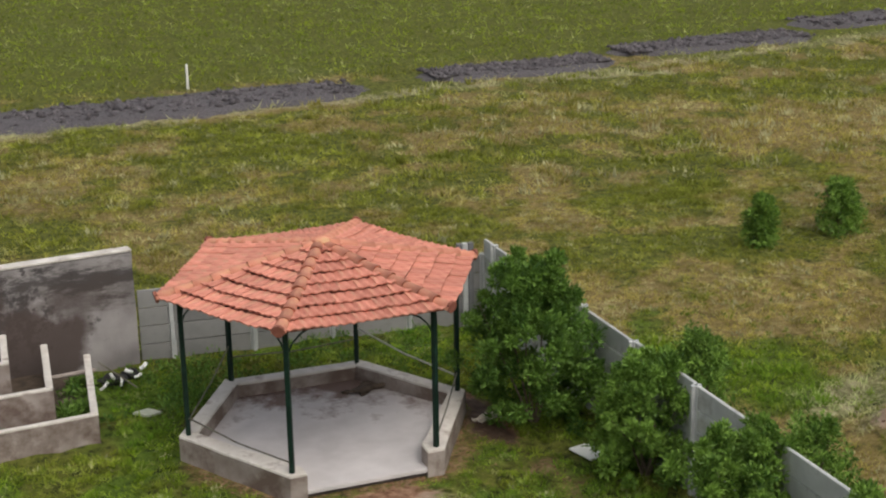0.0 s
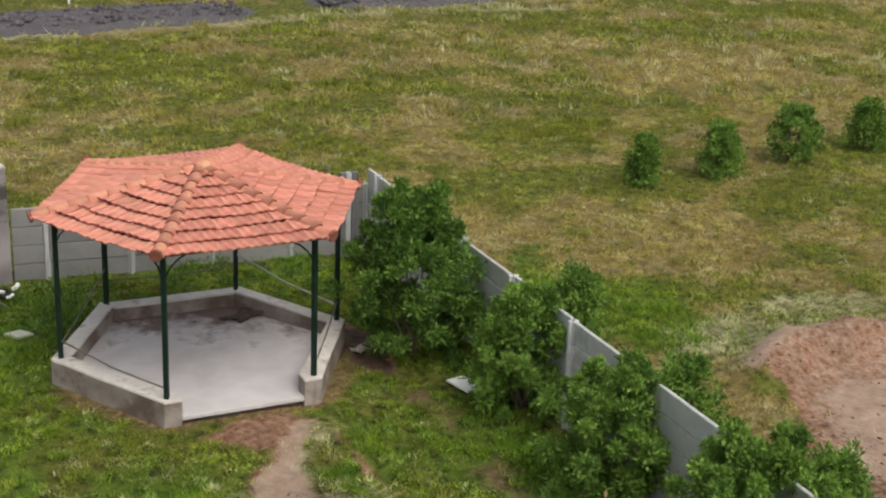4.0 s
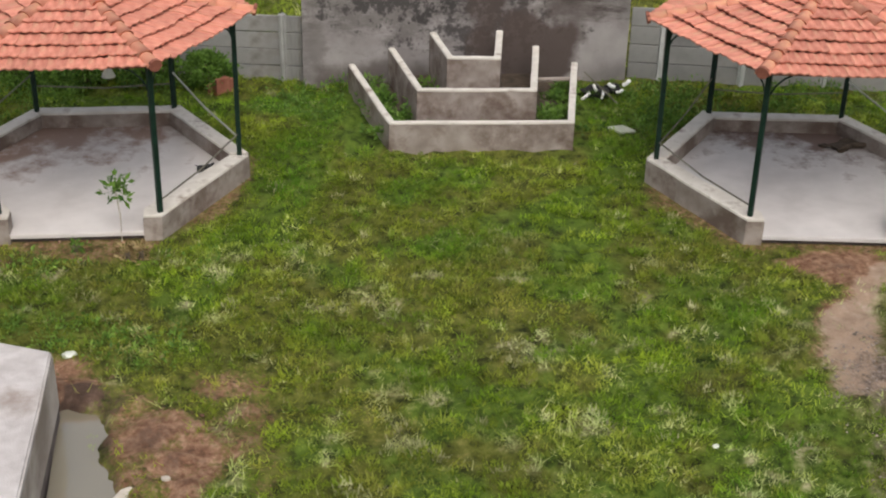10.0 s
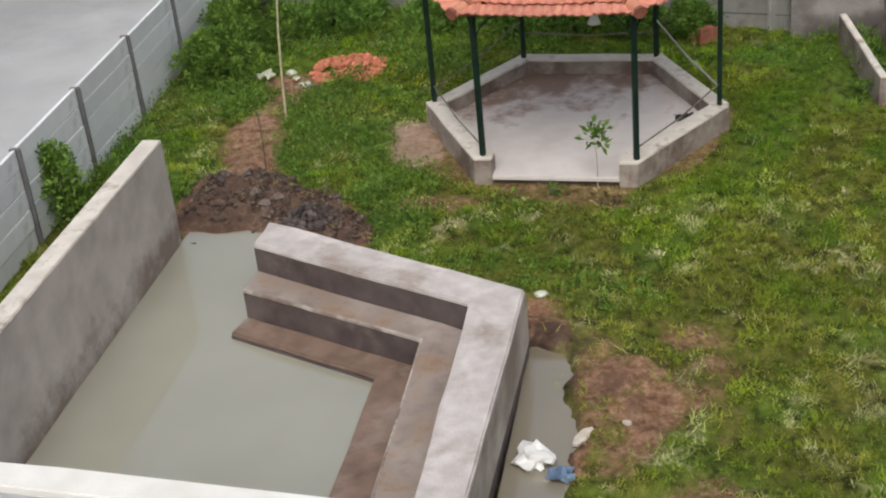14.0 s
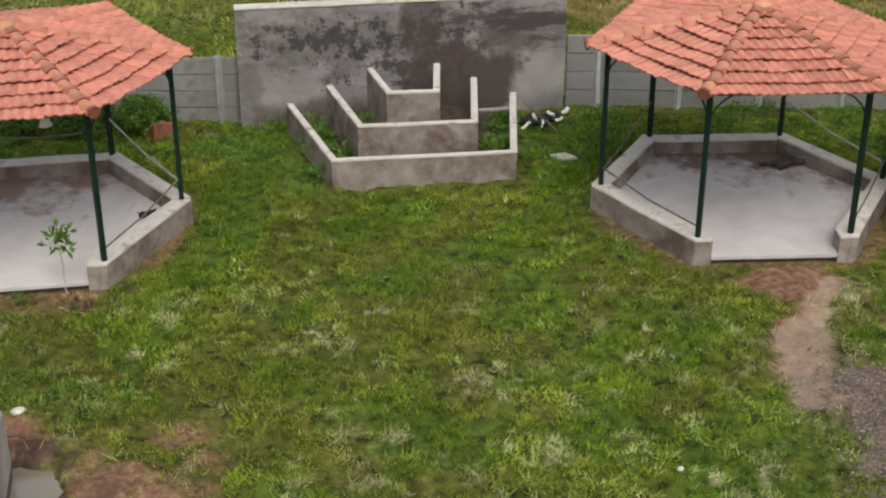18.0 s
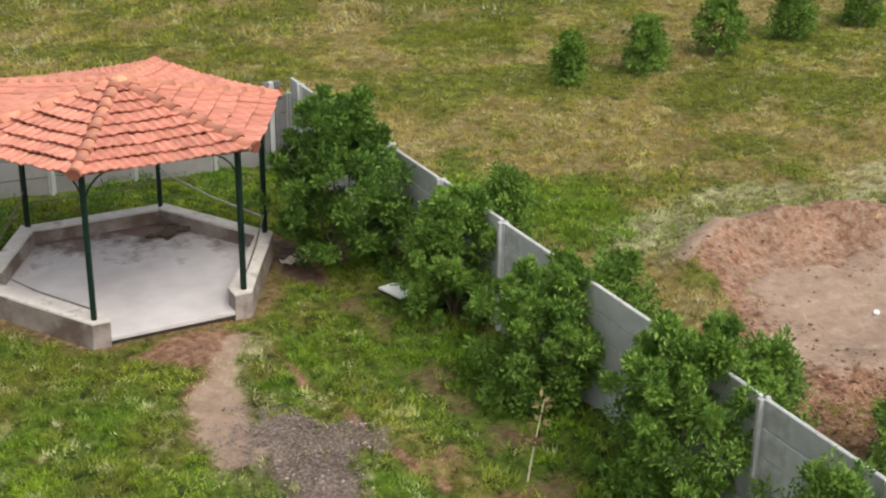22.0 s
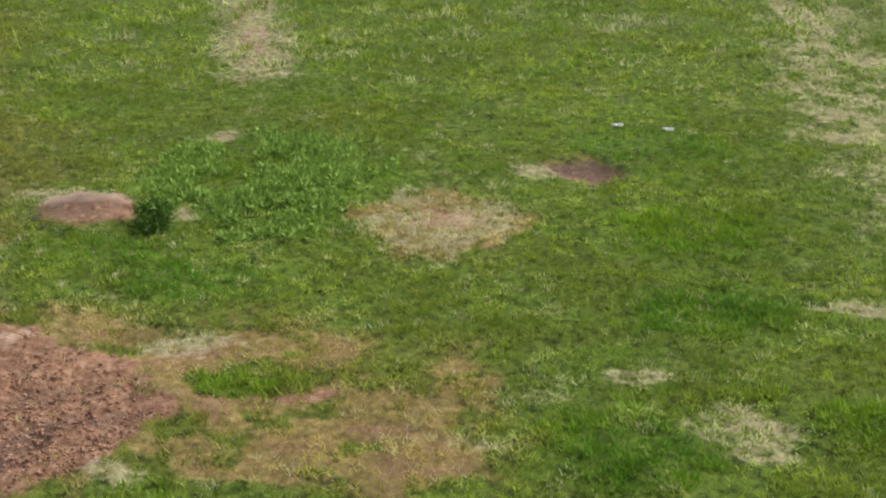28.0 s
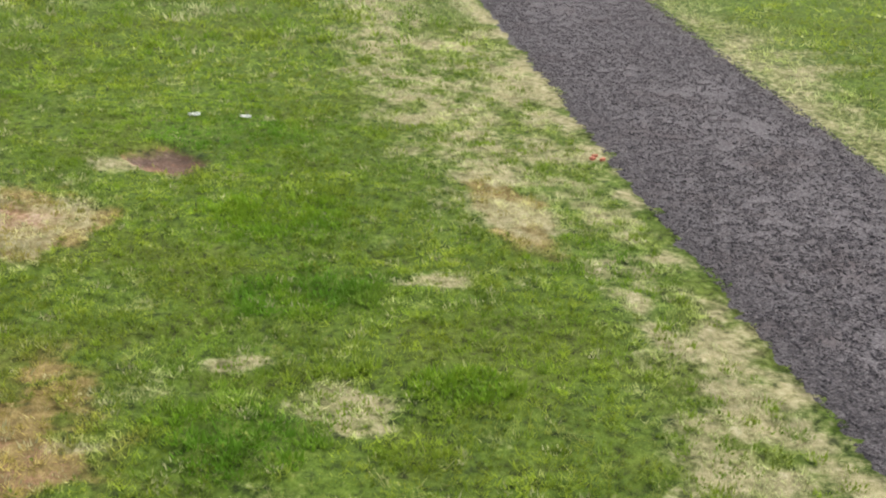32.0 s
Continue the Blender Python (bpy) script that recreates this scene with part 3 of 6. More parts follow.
    head = patch(x, y, HEAD_MUD, 0.2, 0.3, 47)
    beside = patch(x, y, POOL_SOIL, 0.9, 1.1, 48)
    soil = np.maximum(soil, np.maximum(head, beside * (0.36 + 0.30 * (1 - step01(x + 0.28 * (y - 4.0), -4.5, -3.6)) + 0.42 * step01(0.6 * n3 + 0.4 * n2, 0.36, 0.62))))
    soil = np.maximum(soil, (0.25 + 0.75 * step01(n3, 0.35, 0.6)) * strip(x, y, [(-8.6, 6.05), (-7.2, 5.68), (-5.9, 5.38), (-5.2, 5.2)], 0.30, 0.7, 1.3, 58))
    # thin, half-bare earth
    soil = np.maximum(soil, fringe * (0.05 + 0.46 * step01(0.5 * n2 + 0.5 * n3, 0.42, 0.64)))
    for cx, cy, rx, ry, tn in ((5.3, 3.9, 0.9, 0.4, 0), (4.7, 4.95, 0.35, 0.4, 0), (-7.2, 7.6, 1.2, 0.25, 10), (-3.0, 2.6, 0.8, 0.9, 0), (15.2, 6.0, 0.9, 1.0, 0), (34, -0.7, 6.0, 0.8, 9), (24.6, -1.5, 0.5, 0.4, 0), (19.9, -5.9, 1.1, 0.9, 0), (-3.7, 5.5, 0.6, 0.5, 0), (-5.6, 8.0, 0.9, 0.15, 5)):
        soil = np.maximum(soil, 0.55 * blob(x, y, cx, cy, rx, ry, tn, edge=0.8, seed=45))
    soil = np.maximum(soil, (0.45 + 0.6 * n3) * strip(x, y, SOIL_LINE, 0.36, 0.8, 1.6))
    soil = np.maximum(soil, 0.75 * strip(x, y, [(3.5, 8.6), (3.35, 7.9), (3.0, 7.1), (2.85, 6.5), (2.9, 6.0)], 0.30, 0.7, 1.2))
    soil = np.maximum(soil, 0.75 * strip(x, y, [(3.95, 8.6), (4.0, 7.3), (4.15, 6.3), (4.3, 5.4), (4.5, 4.4)], 0.07, 0.6, 0.8))
    for (cx, cy) in (GL_AT, GR_AT):
        soil = np.maximum(soil, 0.50 * (1 - step01(np.hypot(x - cx, y - cy) + 0.9 * (n2 - 0.5), 1.95, 2.25)))
    stony = patch(x, y, GRAVEL, 0.34, 0.6, 49) * (0.62 + 0.6 * n3)
    stony = np.maximum(stony, 0.40 * strip(x, y, [(3.3, 6.9), (3.0, 6.2), (2.85, 5.0), (2.8, 3.8)], 0.30, 0.8, 1.2, 46))
    wet = np.maximum(0.66 * head, inside_poly(x, y, POOL_IN) * 1.0)
    wet = np.maximum(wet, 0.9 * strip(x, y, PUDDLE_LINE, 0.38, 0.4, 0.5, 50))
    wet = np.maximum(wet, 0.9 * blob(x, y, -4.95, 4.95, 0.42, 0.30, seed=49))
    # fresh damp dug faces, darker furrows; undercut shade painted at the hole's far rim
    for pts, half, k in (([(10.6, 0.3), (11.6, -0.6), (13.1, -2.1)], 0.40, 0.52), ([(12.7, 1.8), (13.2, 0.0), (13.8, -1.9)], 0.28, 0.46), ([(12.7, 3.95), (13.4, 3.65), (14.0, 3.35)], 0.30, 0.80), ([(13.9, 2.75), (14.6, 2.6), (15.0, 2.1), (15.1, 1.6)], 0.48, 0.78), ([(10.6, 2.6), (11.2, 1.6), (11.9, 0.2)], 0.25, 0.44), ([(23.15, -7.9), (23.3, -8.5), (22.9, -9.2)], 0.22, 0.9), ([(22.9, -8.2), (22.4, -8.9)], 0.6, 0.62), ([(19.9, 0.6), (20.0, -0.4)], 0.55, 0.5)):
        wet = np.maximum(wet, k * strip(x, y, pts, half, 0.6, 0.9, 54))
    fine_earth = 0.95 * back_soil
    fine_earth = np.maximum(fine_earth, strip(x, y, [(15.2, 4.3), (15.95, 3.4), (15.75, 2.4), (15.8, 1.3)], 0.16, 0.7, 1.0, 59))
    fine_earth = np.maximum(fine_earth, 0.45 * pit * step01(y - 0.6 * x, -2.5, -0.5))
    fine_earth = np.maximum(fine_earth, 0.95 * patch(x, y, [(9.7, 4.8), (10.2, 6.6), (11.0, 7.3), (12.6, 7.3), (13.8, 6.5), (13.7, 5.5), (12.7, 4.7), (11.2, 3.9)], 0.6, 0.7, 51))
    fine_earth = np.maximum(fine_earth, 0.54 * strip(x, y, [(13.9, 1.9), (14.5, 1.0), (15.1, -0.3)], 0.46, 0.8, 0.9, 52))
    fine_earth = np.maximum(fine_earth, 0.8 * strip(x, y, [(13.2, 4.5), (14.3, 4.2), (15.3, 3.7), (15.8, 2.6), (15.9, 1.4), (15.9, 0.4)], 0.26, 0.6, 0.8))
    fine_earth = np.maximum(fine_earth, 0.7 * strip(x, y, [(9.9, 7.9), (11.2, 8.7), (13.0, 8.8), (14.5, 7.6), (14.6, 5.8)], 0.30, 0.6, 0.8))
    fine_earth = np.maximum(fine_earth, 0.85 * blob(x, y, 20.7, 0.1, 0.7, 1.0, seed=53))
    fine_earth = np.maximum(fine_earth, 0.85 * strip(x, y, [(3.75, 8.3), (3.35, 7.6), (2.95, 6.9), (2.84, 6.3), (2.9, 5.9)], 0.30, 0.6, 0.8))
    fine_earth = np.maximum(fine_earth, 0.40 * strip(x, y, SOIL_LINE[1:], 0.33, 0.6, 0.9))
    fine_earth = np.maximum(fine_earth, 0.62 * blob(x, y, -8.2, 9.15, 0.5, 1.1, 35, seed=43))
    fine_earth = np.maximum(fine_earth, 0.8 * blob(x, y, 22.5, -7.75, 0.50, 0.40, seed=43))
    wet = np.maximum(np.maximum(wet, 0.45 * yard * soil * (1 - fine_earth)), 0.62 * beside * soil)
    # darkens the shrub strip to mud colour for that shade
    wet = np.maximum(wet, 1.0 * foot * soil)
    keep = 1 - np.clip(soil + stony, 0, 1)
    return dry, lush * keep, soil, stony, np.maximum(np.clip(pale, 0, 1) * (1 - 0.7 * soil), fine_earth), wet


def height(x, y):
    z = 0.05 * (fbm(x, y, 0.5, 61) - 0.5) + 0.03 * (fbm(x, y, 2.2, 62) - 0.5)
    flat = np.zeros(np.shape(x))
    for (cx, cy), r in ((GL_AT, 2.3), (GR_AT, 2.3)):
        flat = np.maximum(flat, 1 - step01(np.hypot(x - cx, y - cy), r, r + 0.4))
    z = z * (1 - flat) + 0.025 * flat
    # the banks round the mud pit and the ridge of dug soil
    d = np.hypot((x - 11.8) / 2.3, (y - 6.1) / 2.25) + 0.25 * (fbm(x, y, 0.9, 63) - 0.5)
    bank = np.exp(-((d - 1.0) / 0.22) ** 2)
    back = step01((x - 11.8) * 0.35 + (y - 6.1) * 0.9, -0.2, 1.2)
    z = z + 0.36 * bank * (0.06 + 0.94 * back) * (0.35 + 1.3 * fbm(x, y, 0.9, 71)) - 0.10 * (1 - step01(d, 0.6, 1.0))
    mound = patch(x, y, MOUND, 0.6, 0.4, 44)
    z = z + mound * (0.02 + 0.22 * fbm(x, y, 1.1, 64) + 0.28 * (fbm(x, y, 2.6, 65) - 0.5) + 0.14 * (fbm(x, y, 6.0, 68, 2) - 0.5))
    z = z + 0.14 * strip(x, y, [(12.9, 3.9), (13.6, 3.6), (14.0, 3.4)], 0.40, 0.9, 0.4) + 0.24 * strip(x, y, [(14.5, 3.3), (15.0, 2.9), (15.25, 2.1), (15.3, 1.4)], 0.75, 1.0, 0.4) * (0.6 + 0.8 * fbm(x, y, 1.6, 66))
    for pts in ([(10.6, 0.3), (11.6, -0.6), (13.1, -2.1)], [(12.7, 1.8), (13.2, 0.0), (13.8, -1.9)], [(10.6, 2.6), (11.2, 1.6), (11.9, 0.2)]):
        z = z - 0.10 * strip(x, y, pts, 0.35, 0.8, 0.5, 54)
    z = z + 0.26 * blob(x, y, 20.35, 0.15, 0.85, 1.1, 15, edge=0.9, seed=43)
    z = z - 0.20 * blob(x, y, 22.65, -8.55, 0.75, 0.75, edge=0.5, seed=43)
    z = z - 0.9 * inside_poly(x, y, POOL_IN) - 0.20 * strip(x, y, PUDDLE_LINE, 0.26, 0.6, 1.2, 50)
    z = z - 0.16 * blob(x, y, -9.35, 6.2, 0.8, 0.35, edge=0.7, seed=48)
    z = z + 0.16 * step01(patch(x, y, HEAD_MUD, 0.35, 0.3, 47), 0.2, 1.0) * fbm(x, y, 2.2, 69) * step01(y, 6.3, 6.9)
    for cx, cy, r, hgt in ((12.4, -8.0, 1.0, 0.10), (12.9, -10.8, 0.9, 0.08), (21.3, -3.2, 1.6, 0.08)):
        z = z + hgt * blob(x, y, cx, cy, r, r, edge=0.9, seed=67)
    yard = in_yard(x, y)
    return z + np.where(yard, 0.085, 0.036) * (tuft(x, y) - 0.5) * (1 - mound) * (1 - flat)


def axis(lo, hi, fine, outer):
    mid = np.arange(lo, hi + 1e-6, fine)
    return np.r_[[-3000.0, -900, -300, -120], np.linspace(-70, lo - outer, 12), mid, np.linspace(hi + outer, max(90, hi + 30), 12), [160, 350, 900, 3000.0]]


def set_attr(me, name, rgb):
    a = me.color_attributes.new(name, "FLOAT_COLOR", "POINT")
    a.data.foreach_set("color", np.c_[rgb, np.ones(len(rgb))].astype(np.float32).ravel())


def ground_mat():
    m = bpy.data.materials.new("earth_and_turf")
    m.use_nodes = True
    nt = m.node_tree
    p = nt.nodes["Principled BSDF"]
    co = nt.nodes.new("ShaderNodeTexCoord")

    def noise_of(scale, detail=8.0, rough=0.6):
        n = nt.nodes.new("ShaderNodeTexNoise")
        n.inputs["Scale"].default_value, n.inputs["Detail"].default_value, n.inputs["Roughness"].default_value = scale, detail, rough
        nt.links.new(co.outputs["Object"], n.inputs["Vector"])
        return n.outputs["Fac"]

    def ramp_of(fac, *stops):
        r = nt.nodes.new("ShaderNodeValToRGB")
        while len(r.color_ramp.elements) < len(stops):
            r.color_ramp.elements.new(0.5)
        for e, (pos, c) in zip(r.color_ramp.elements, stops):
            e.position, e.color = pos, (*c, 1)
        nt.links.new(fac, r.inputs["Fac"])
        return r.outputs["Color"]

    def blend(fac, a, b):
        x = nt.nodes.new("ShaderNodeMix")
        x.data_type = "RGBA"
        nt.links.new(fac, x.inputs["Factor"])
        nt.links.new(a, x.inputs["A"])
        nt.links.new(b, x.inputs["B"])
        return x.outputs["Result"]

    def ragged(mask, fine, amount=0.9, lo=0.35, hi=0.65):
        """A mask with its edge broken up by a fine noise."""
        add = nt.nodes.new("ShaderNodeMath")
        add.operation = "MULTIPLY_ADD"
        add.inputs[1].default_value, add.inputs[2].default_value = amount, -amount / 2
        nt.links.new(fine, add.inputs[0])
        s = nt.nodes.new("ShaderNodeMath")
        nt.links.new(mask, s.inputs[0])
        nt.links.new(add.outputs[0], s.inputs[1])
        mr = nt.nodes.new("ShaderNodeMapRange")
        mr.interpolation_type = "SMOOTHSTEP"
        mr.inputs["From Min"].default_value, mr.inputs["From Max"].default_value = lo, hi
        nt.links.new(s.outputs[0], mr.inputs["Value"])
        return mr.outputs[0]

    a1, a2 = nt.nodes.new("ShaderNodeAttribute"), nt.nodes.new("ShaderNodeAttribute")
    a1.attribute_name, a2.attribute_name = "cover_a", "cover_b"
    s1, s2 = nt.nodes.new("ShaderNodeSeparateColor"), nt.nodes.new("ShaderNodeSeparateColor")
    nt.links.new(a1.outputs["Color"], s1.inputs[0])
    nt.links.new(a2.outputs["Color"], s2.inputs[0])
    fine, mid, big = noise_of(22), noise_of(6.0, 6.0, 0.7), noise_of(1.2)
    turf = ramp_of(mid, (0.36, (0.024, 0.030, 0.006)), (0.50, (0.100, 0.112, 0.018)), (0.70, (0.195, 0.190, 0.046)))
    lush = ramp_of(mid, (0.36, (0.018, 0.032, 0.005)), (0.50, (0.080, 0.130, 0.015)), (0.70, (0.150, 0.205, 0.032)))
    dry = ramp_of(mid, (0.30, (0.088, 0.066, 0.026)), (0.5, (0.207, 0.155, 0.055)), (0.70, (0.345, 0.27, 0.118)))
    soil = ramp_of(noise_of(9.0, 9.0, 0.75), (0.36, (0.115, 0.055, 0.031)), (0.49, (0.242, 0.131, 0.080)), (0.63, (0.39, 0.25, 0.17)))
    stony = ramp_of(noise_of(26, 5.0, 0.7), (0.34, (0.085, 0.058, 0.045)), (0.52, (0.18, 0.138, 0.112)), (0.68, (0.31, 0.262, 0.228)))
    pale = ramp_of(mid, (0.3, (0.17, 0.155, 0.065)), (0.55, (0.32, 0.29, 0.16)), (0.72, (0.46, 0.42, 0.285)))
    col = blend(ragged(s1.outputs[1], mid, 0.8, 0.25, 0.75), turf, lush)
    col = blend(ragged(s1.outputs[0], mid, 0.9, 0.3, 0.75), col, dry)
    col = blend(ragged(s2.outputs[1], mid, 1.6, 0.30, 1.05), col, pale)
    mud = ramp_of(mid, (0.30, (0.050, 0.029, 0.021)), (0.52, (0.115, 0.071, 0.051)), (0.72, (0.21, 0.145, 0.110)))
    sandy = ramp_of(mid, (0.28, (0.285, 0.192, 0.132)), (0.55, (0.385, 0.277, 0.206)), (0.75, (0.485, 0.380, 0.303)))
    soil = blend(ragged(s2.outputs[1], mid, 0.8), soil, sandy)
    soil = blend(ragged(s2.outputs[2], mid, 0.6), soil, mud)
    col = blend(ragged(s1.outputs[2], fine, 1.1, 0.3, 0.7), col, soil)
    col = blend(ragged(s2.outputs[0], mid, 1.4, 0.25, 0.75), col, stony)
    hsv = nt.nodes.new("ShaderNodeHueSaturation")
    mr = nt.nodes.new("ShaderNodeMapRange")
    mr.inputs["From Min"].default_value, mr.inputs["From Max"].default_value = 0.3, 0.7
    mr.inputs["To Min"].default_value, mr.inputs["To Max"].default_value = 0.78, 1.22
    nt.links.new(big, mr.inputs["Value"])
    nt.links.new(mr.outputs[0], hsv.inputs["Value"])
    nt.links.new(col, hsv.inputs["Color"])
    nt.links.new(hsv.outputs["Color"], p.inputs["Base Color"])
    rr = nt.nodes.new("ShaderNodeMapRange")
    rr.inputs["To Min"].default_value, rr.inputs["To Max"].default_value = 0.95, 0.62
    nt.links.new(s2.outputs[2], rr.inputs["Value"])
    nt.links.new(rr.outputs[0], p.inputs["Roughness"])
    p.inputs["Specular IOR Level"].default_value = 0.2
    b = nt.nodes.new("ShaderNodeBump")
    b.inputs["Strength"].default_value, b.inputs["Distance"].default_value = 0.8, 0.055
    nt.links.new(noise_of(13.0, 9.0, 0.7), b.inputs["Height"])
    nt.links.new(b.outputs["Normal"], p.inputs["Normal"])
    return m


def make_ground():
    xs, ys = axis(-15, 34, 0.16, 3), axis(-24, 21, 0.16, 3)
    xs = np.unique(np.r_[xs[(xs < 8.5) | (xs > 17.5)], np.arange(8.5, 17.5, 0.085)])
    ys = np.unique(np.r_[ys[(ys < -4) | (ys > 8.5)], np.arange(-4, 8.5, 0.085)])
    ys = np.unique(np.r_[ys[ys <= 21], np.arange(21.4, 46, 0.45), ys[ys > 46]])
    xs = np.unique(np.r_[xs[(xs < -6) | (xs > -2.6)], np.arange(-6, -2.6, 0.08)])
    X, Y = np.meshgrid(xs, ys)
    x, y = X.ravel(), Y.ravel()
    z = height(x, y)
    nx, ny = len(xs), len(ys)
    i = (np.arange(ny - 1)[:, None] * nx + np.arange(nx - 1)).ravel()
    me = bpy.data.meshes.new("ground")
    me.from_pydata(np.c_[x, y, z].tolist(), [], np.c_[i, i + 1, i + 1 + nx, i + nx].tolist())
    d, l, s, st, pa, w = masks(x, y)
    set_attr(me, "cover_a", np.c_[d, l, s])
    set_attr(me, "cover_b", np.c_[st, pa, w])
    me.polygons.foreach_set("use_smooth", np.ones(len(me.polygons), bool))
    me.materials.append(ground_mat())
    return tagged(new("ground", me), "uneven earth with green lawn, dry field grass and bare red soil", "ground", kind="structure")


make_ground()


# ---- builders ----
def thing(name, x, y, z=0.0, turn=0.0, label="", category="", group="", kind=""):
    e = new(name)
    e.empty_display_size = 0.2
    e.matrix_basis = pose(x, y, z, 0, 0, turn)
    return tagged(e, label, category, group, kind)


def mesh_of(name, bm, material, smooth=False):
    me = bpy.data.meshes.new(name)
    bm.to_mesh(me)
    bm.free()
    me.materials.append(material)
    if smooth:
        me.polygons.foreach_set("use_smooth", np.ones(len(me.polygons), bool))
    return me


def soup(name, v, f, material):
    """A mesh of triangles from arrays."""
    me = bpy.data.meshes.new(name)
    me.vertices.add(len(v))
    me.vertices.foreach_set("co", np.ascontiguousarray(v, np.float32).ravel())
    me.loops.add(3 * len(f))
    me.loops.foreach_set("vertex_index", np.ascontiguousarray(f, np.int32).ravel())
    me.polygons.add(len(f))
    me.polygons.foreach_set("loop_start", np.arange(0, 3 * len(f), 3, dtype=np.int32))
    me.update(calc_edges=True)
    me.materials.append(material)
    return me


def part(name, bm, material, parent, label="", smooth=False, at=None):
    me = bm if isinstance(bm, bpy.types.Mesh) else mesh_of(name, bm, material, smooth)
    ob = new(name, me)
    ob.parent = parent
    if at is not None:
        ob.matrix_basis = at
    return tagged(ob, label)


def box(sx, sy, sz, bevel=0.0, base=True, wear=0.0, seed=0):
    """A block with its foot at z 0 (or its centre, with base off), its edges rounded or worn."""
    bm = bmesh.new()
    bmesh.ops.create_cube(bm, size=1)
    for v in bm.verts:
        v.co = Vector((v.co.x * sx, v.co.y * sy, v.co.z * sz + (sz / 2 if base else 0)))
    if bevel:
        bmesh.ops.bevel(bm, geom=bm.edges[:], offset=bevel, segments=1, affect="EDGES")
    if wear:
        rnd = random.Random(seed)
        for v in bm.verts:
            v.co += Vector((rnd.uniform(-wear, wear), rnd.uniform(-wear, wear), rnd.uniform(-wear, wear)))
    return bm


def offset_line(pts, d):
    """The line moved to its right-hand side by d, corners mitred."""
    out = []
    for i, (x, y) in enumerate(pts):
        dirs = []
        for a, b in ((i - 1, i), (i, i + 1)):
            if 0 <= a and b < len(pts):
                v = Vector((pts[b][0] - pts[a][0], pts[b][1] - pts[a][1])).normalized()
                dirs.append(Vector((v.y, -v.x)))
        n = sum(dirs, Vector((0, 0)))
        n.normalize()
        k = d / max(0.3, n.dot(dirs[0]))
        out.append((x + n.x * k, y + n.y * k))
    return out


def prism(poly, z0, z1, bevel=0.012, cuts=0, wob=0.0):
    """An upright block on a polygon."""
    bm = bmesh.new()
    lo = [bm.verts.new((x, y, z0)) for x, y in poly]
    hi = [bm.verts.new((x, y, z1)) for x, y in poly]
    bm.faces.new(hi)
    bm.faces.new(lo[::-1])
    n = len(poly)
    for i in range(n):
        bm.faces.new((lo[i], lo[(i + 1) % n], hi[(i + 1) % n], hi[i]))
    bmesh.ops.recalc_face_normals(bm, faces=bm.faces[:])
    if cuts:
        bmesh.ops.subdivide_edges(bm, edges=[e for e in bm.edges if e.calc_length() > 0.5], cuts=cuts, use_grid_fill=True)
        for v in bm.verts:
            v.co += wob * (noise.noise_vector(v.co * 2.3) + 0.6 * noise.noise_vector(v.co * 7))
    if bevel:
        bmesh.ops.bevel(bm, geom=[e for e in bm.edges if len(e.link_faces) == 2 and e.calc_face_angle(0) > 0.6], offset=bevel, segments=2, affect="EDGES")
    return bm


def tube(pts, r, sides=8, r_end=None, cap=True):
    """A round rod along a line of points."""
    bm = bmesh.new()
    rings = []
    pts = [Vector(p) for p in pts]
    for i, p in enumerate(pts):
        d = (pts[min(i + 1, len(pts) - 1)] - pts[max(i - 1, 0)]).normalized()
        q = d.to_track_quat("Z", "Y")
        rr = r if r_end is None else r + (r_end - r) * i / (len(pts) - 1)
        rings.append([bm.verts.new(p + q @ Vector((rr * math.cos(a), rr * math.sin(a), 0))) for a in (2 * math.pi * k / sides for k in range(sides))])
    for a, b in zip(rings, rings[1:]):
        for k in range(sides):
            bm.faces.new((a[k], a[(k + 1) % sides], b[(k + 1) % sides], b[k]))
    if cap:
        bm.faces.new(rings[0][::-1])
        bm.faces.new(rings[-1])
    return bm


def lump(r, seed, squash=(1, 1, 1), rough=0.35, sub=2):
    bm = bmesh.new()
    bmesh.ops.create_icosphere(bm, subdivisions=sub, radius=1)
    rnd = random.Random(seed)
    off = Vector((rnd.uniform(-50, 50), rnd.uniform(-50, 50), rnd.uniform(-50, 50)))
    for v in bm.verts:
        k = 1 + rough * noise.noise(v.co * 1.6 + off) * 1.6 + rough * 0.5 * noise.noise(v.co * 4 + off)
        v.co = Vector((v.co.x * squash[0], v.co.y * squash[1], v.co.z * squash[2])) * r * k
    return bm


def merge(bms):
    out = bmesh.new()
    for b in bms:
        me = bpy.data.meshes.new("tmp")
        b.to_mesh(me)
        b.free()
        out.from_mesh(me)
        bpy.data.meshes.remove(me)
    return out


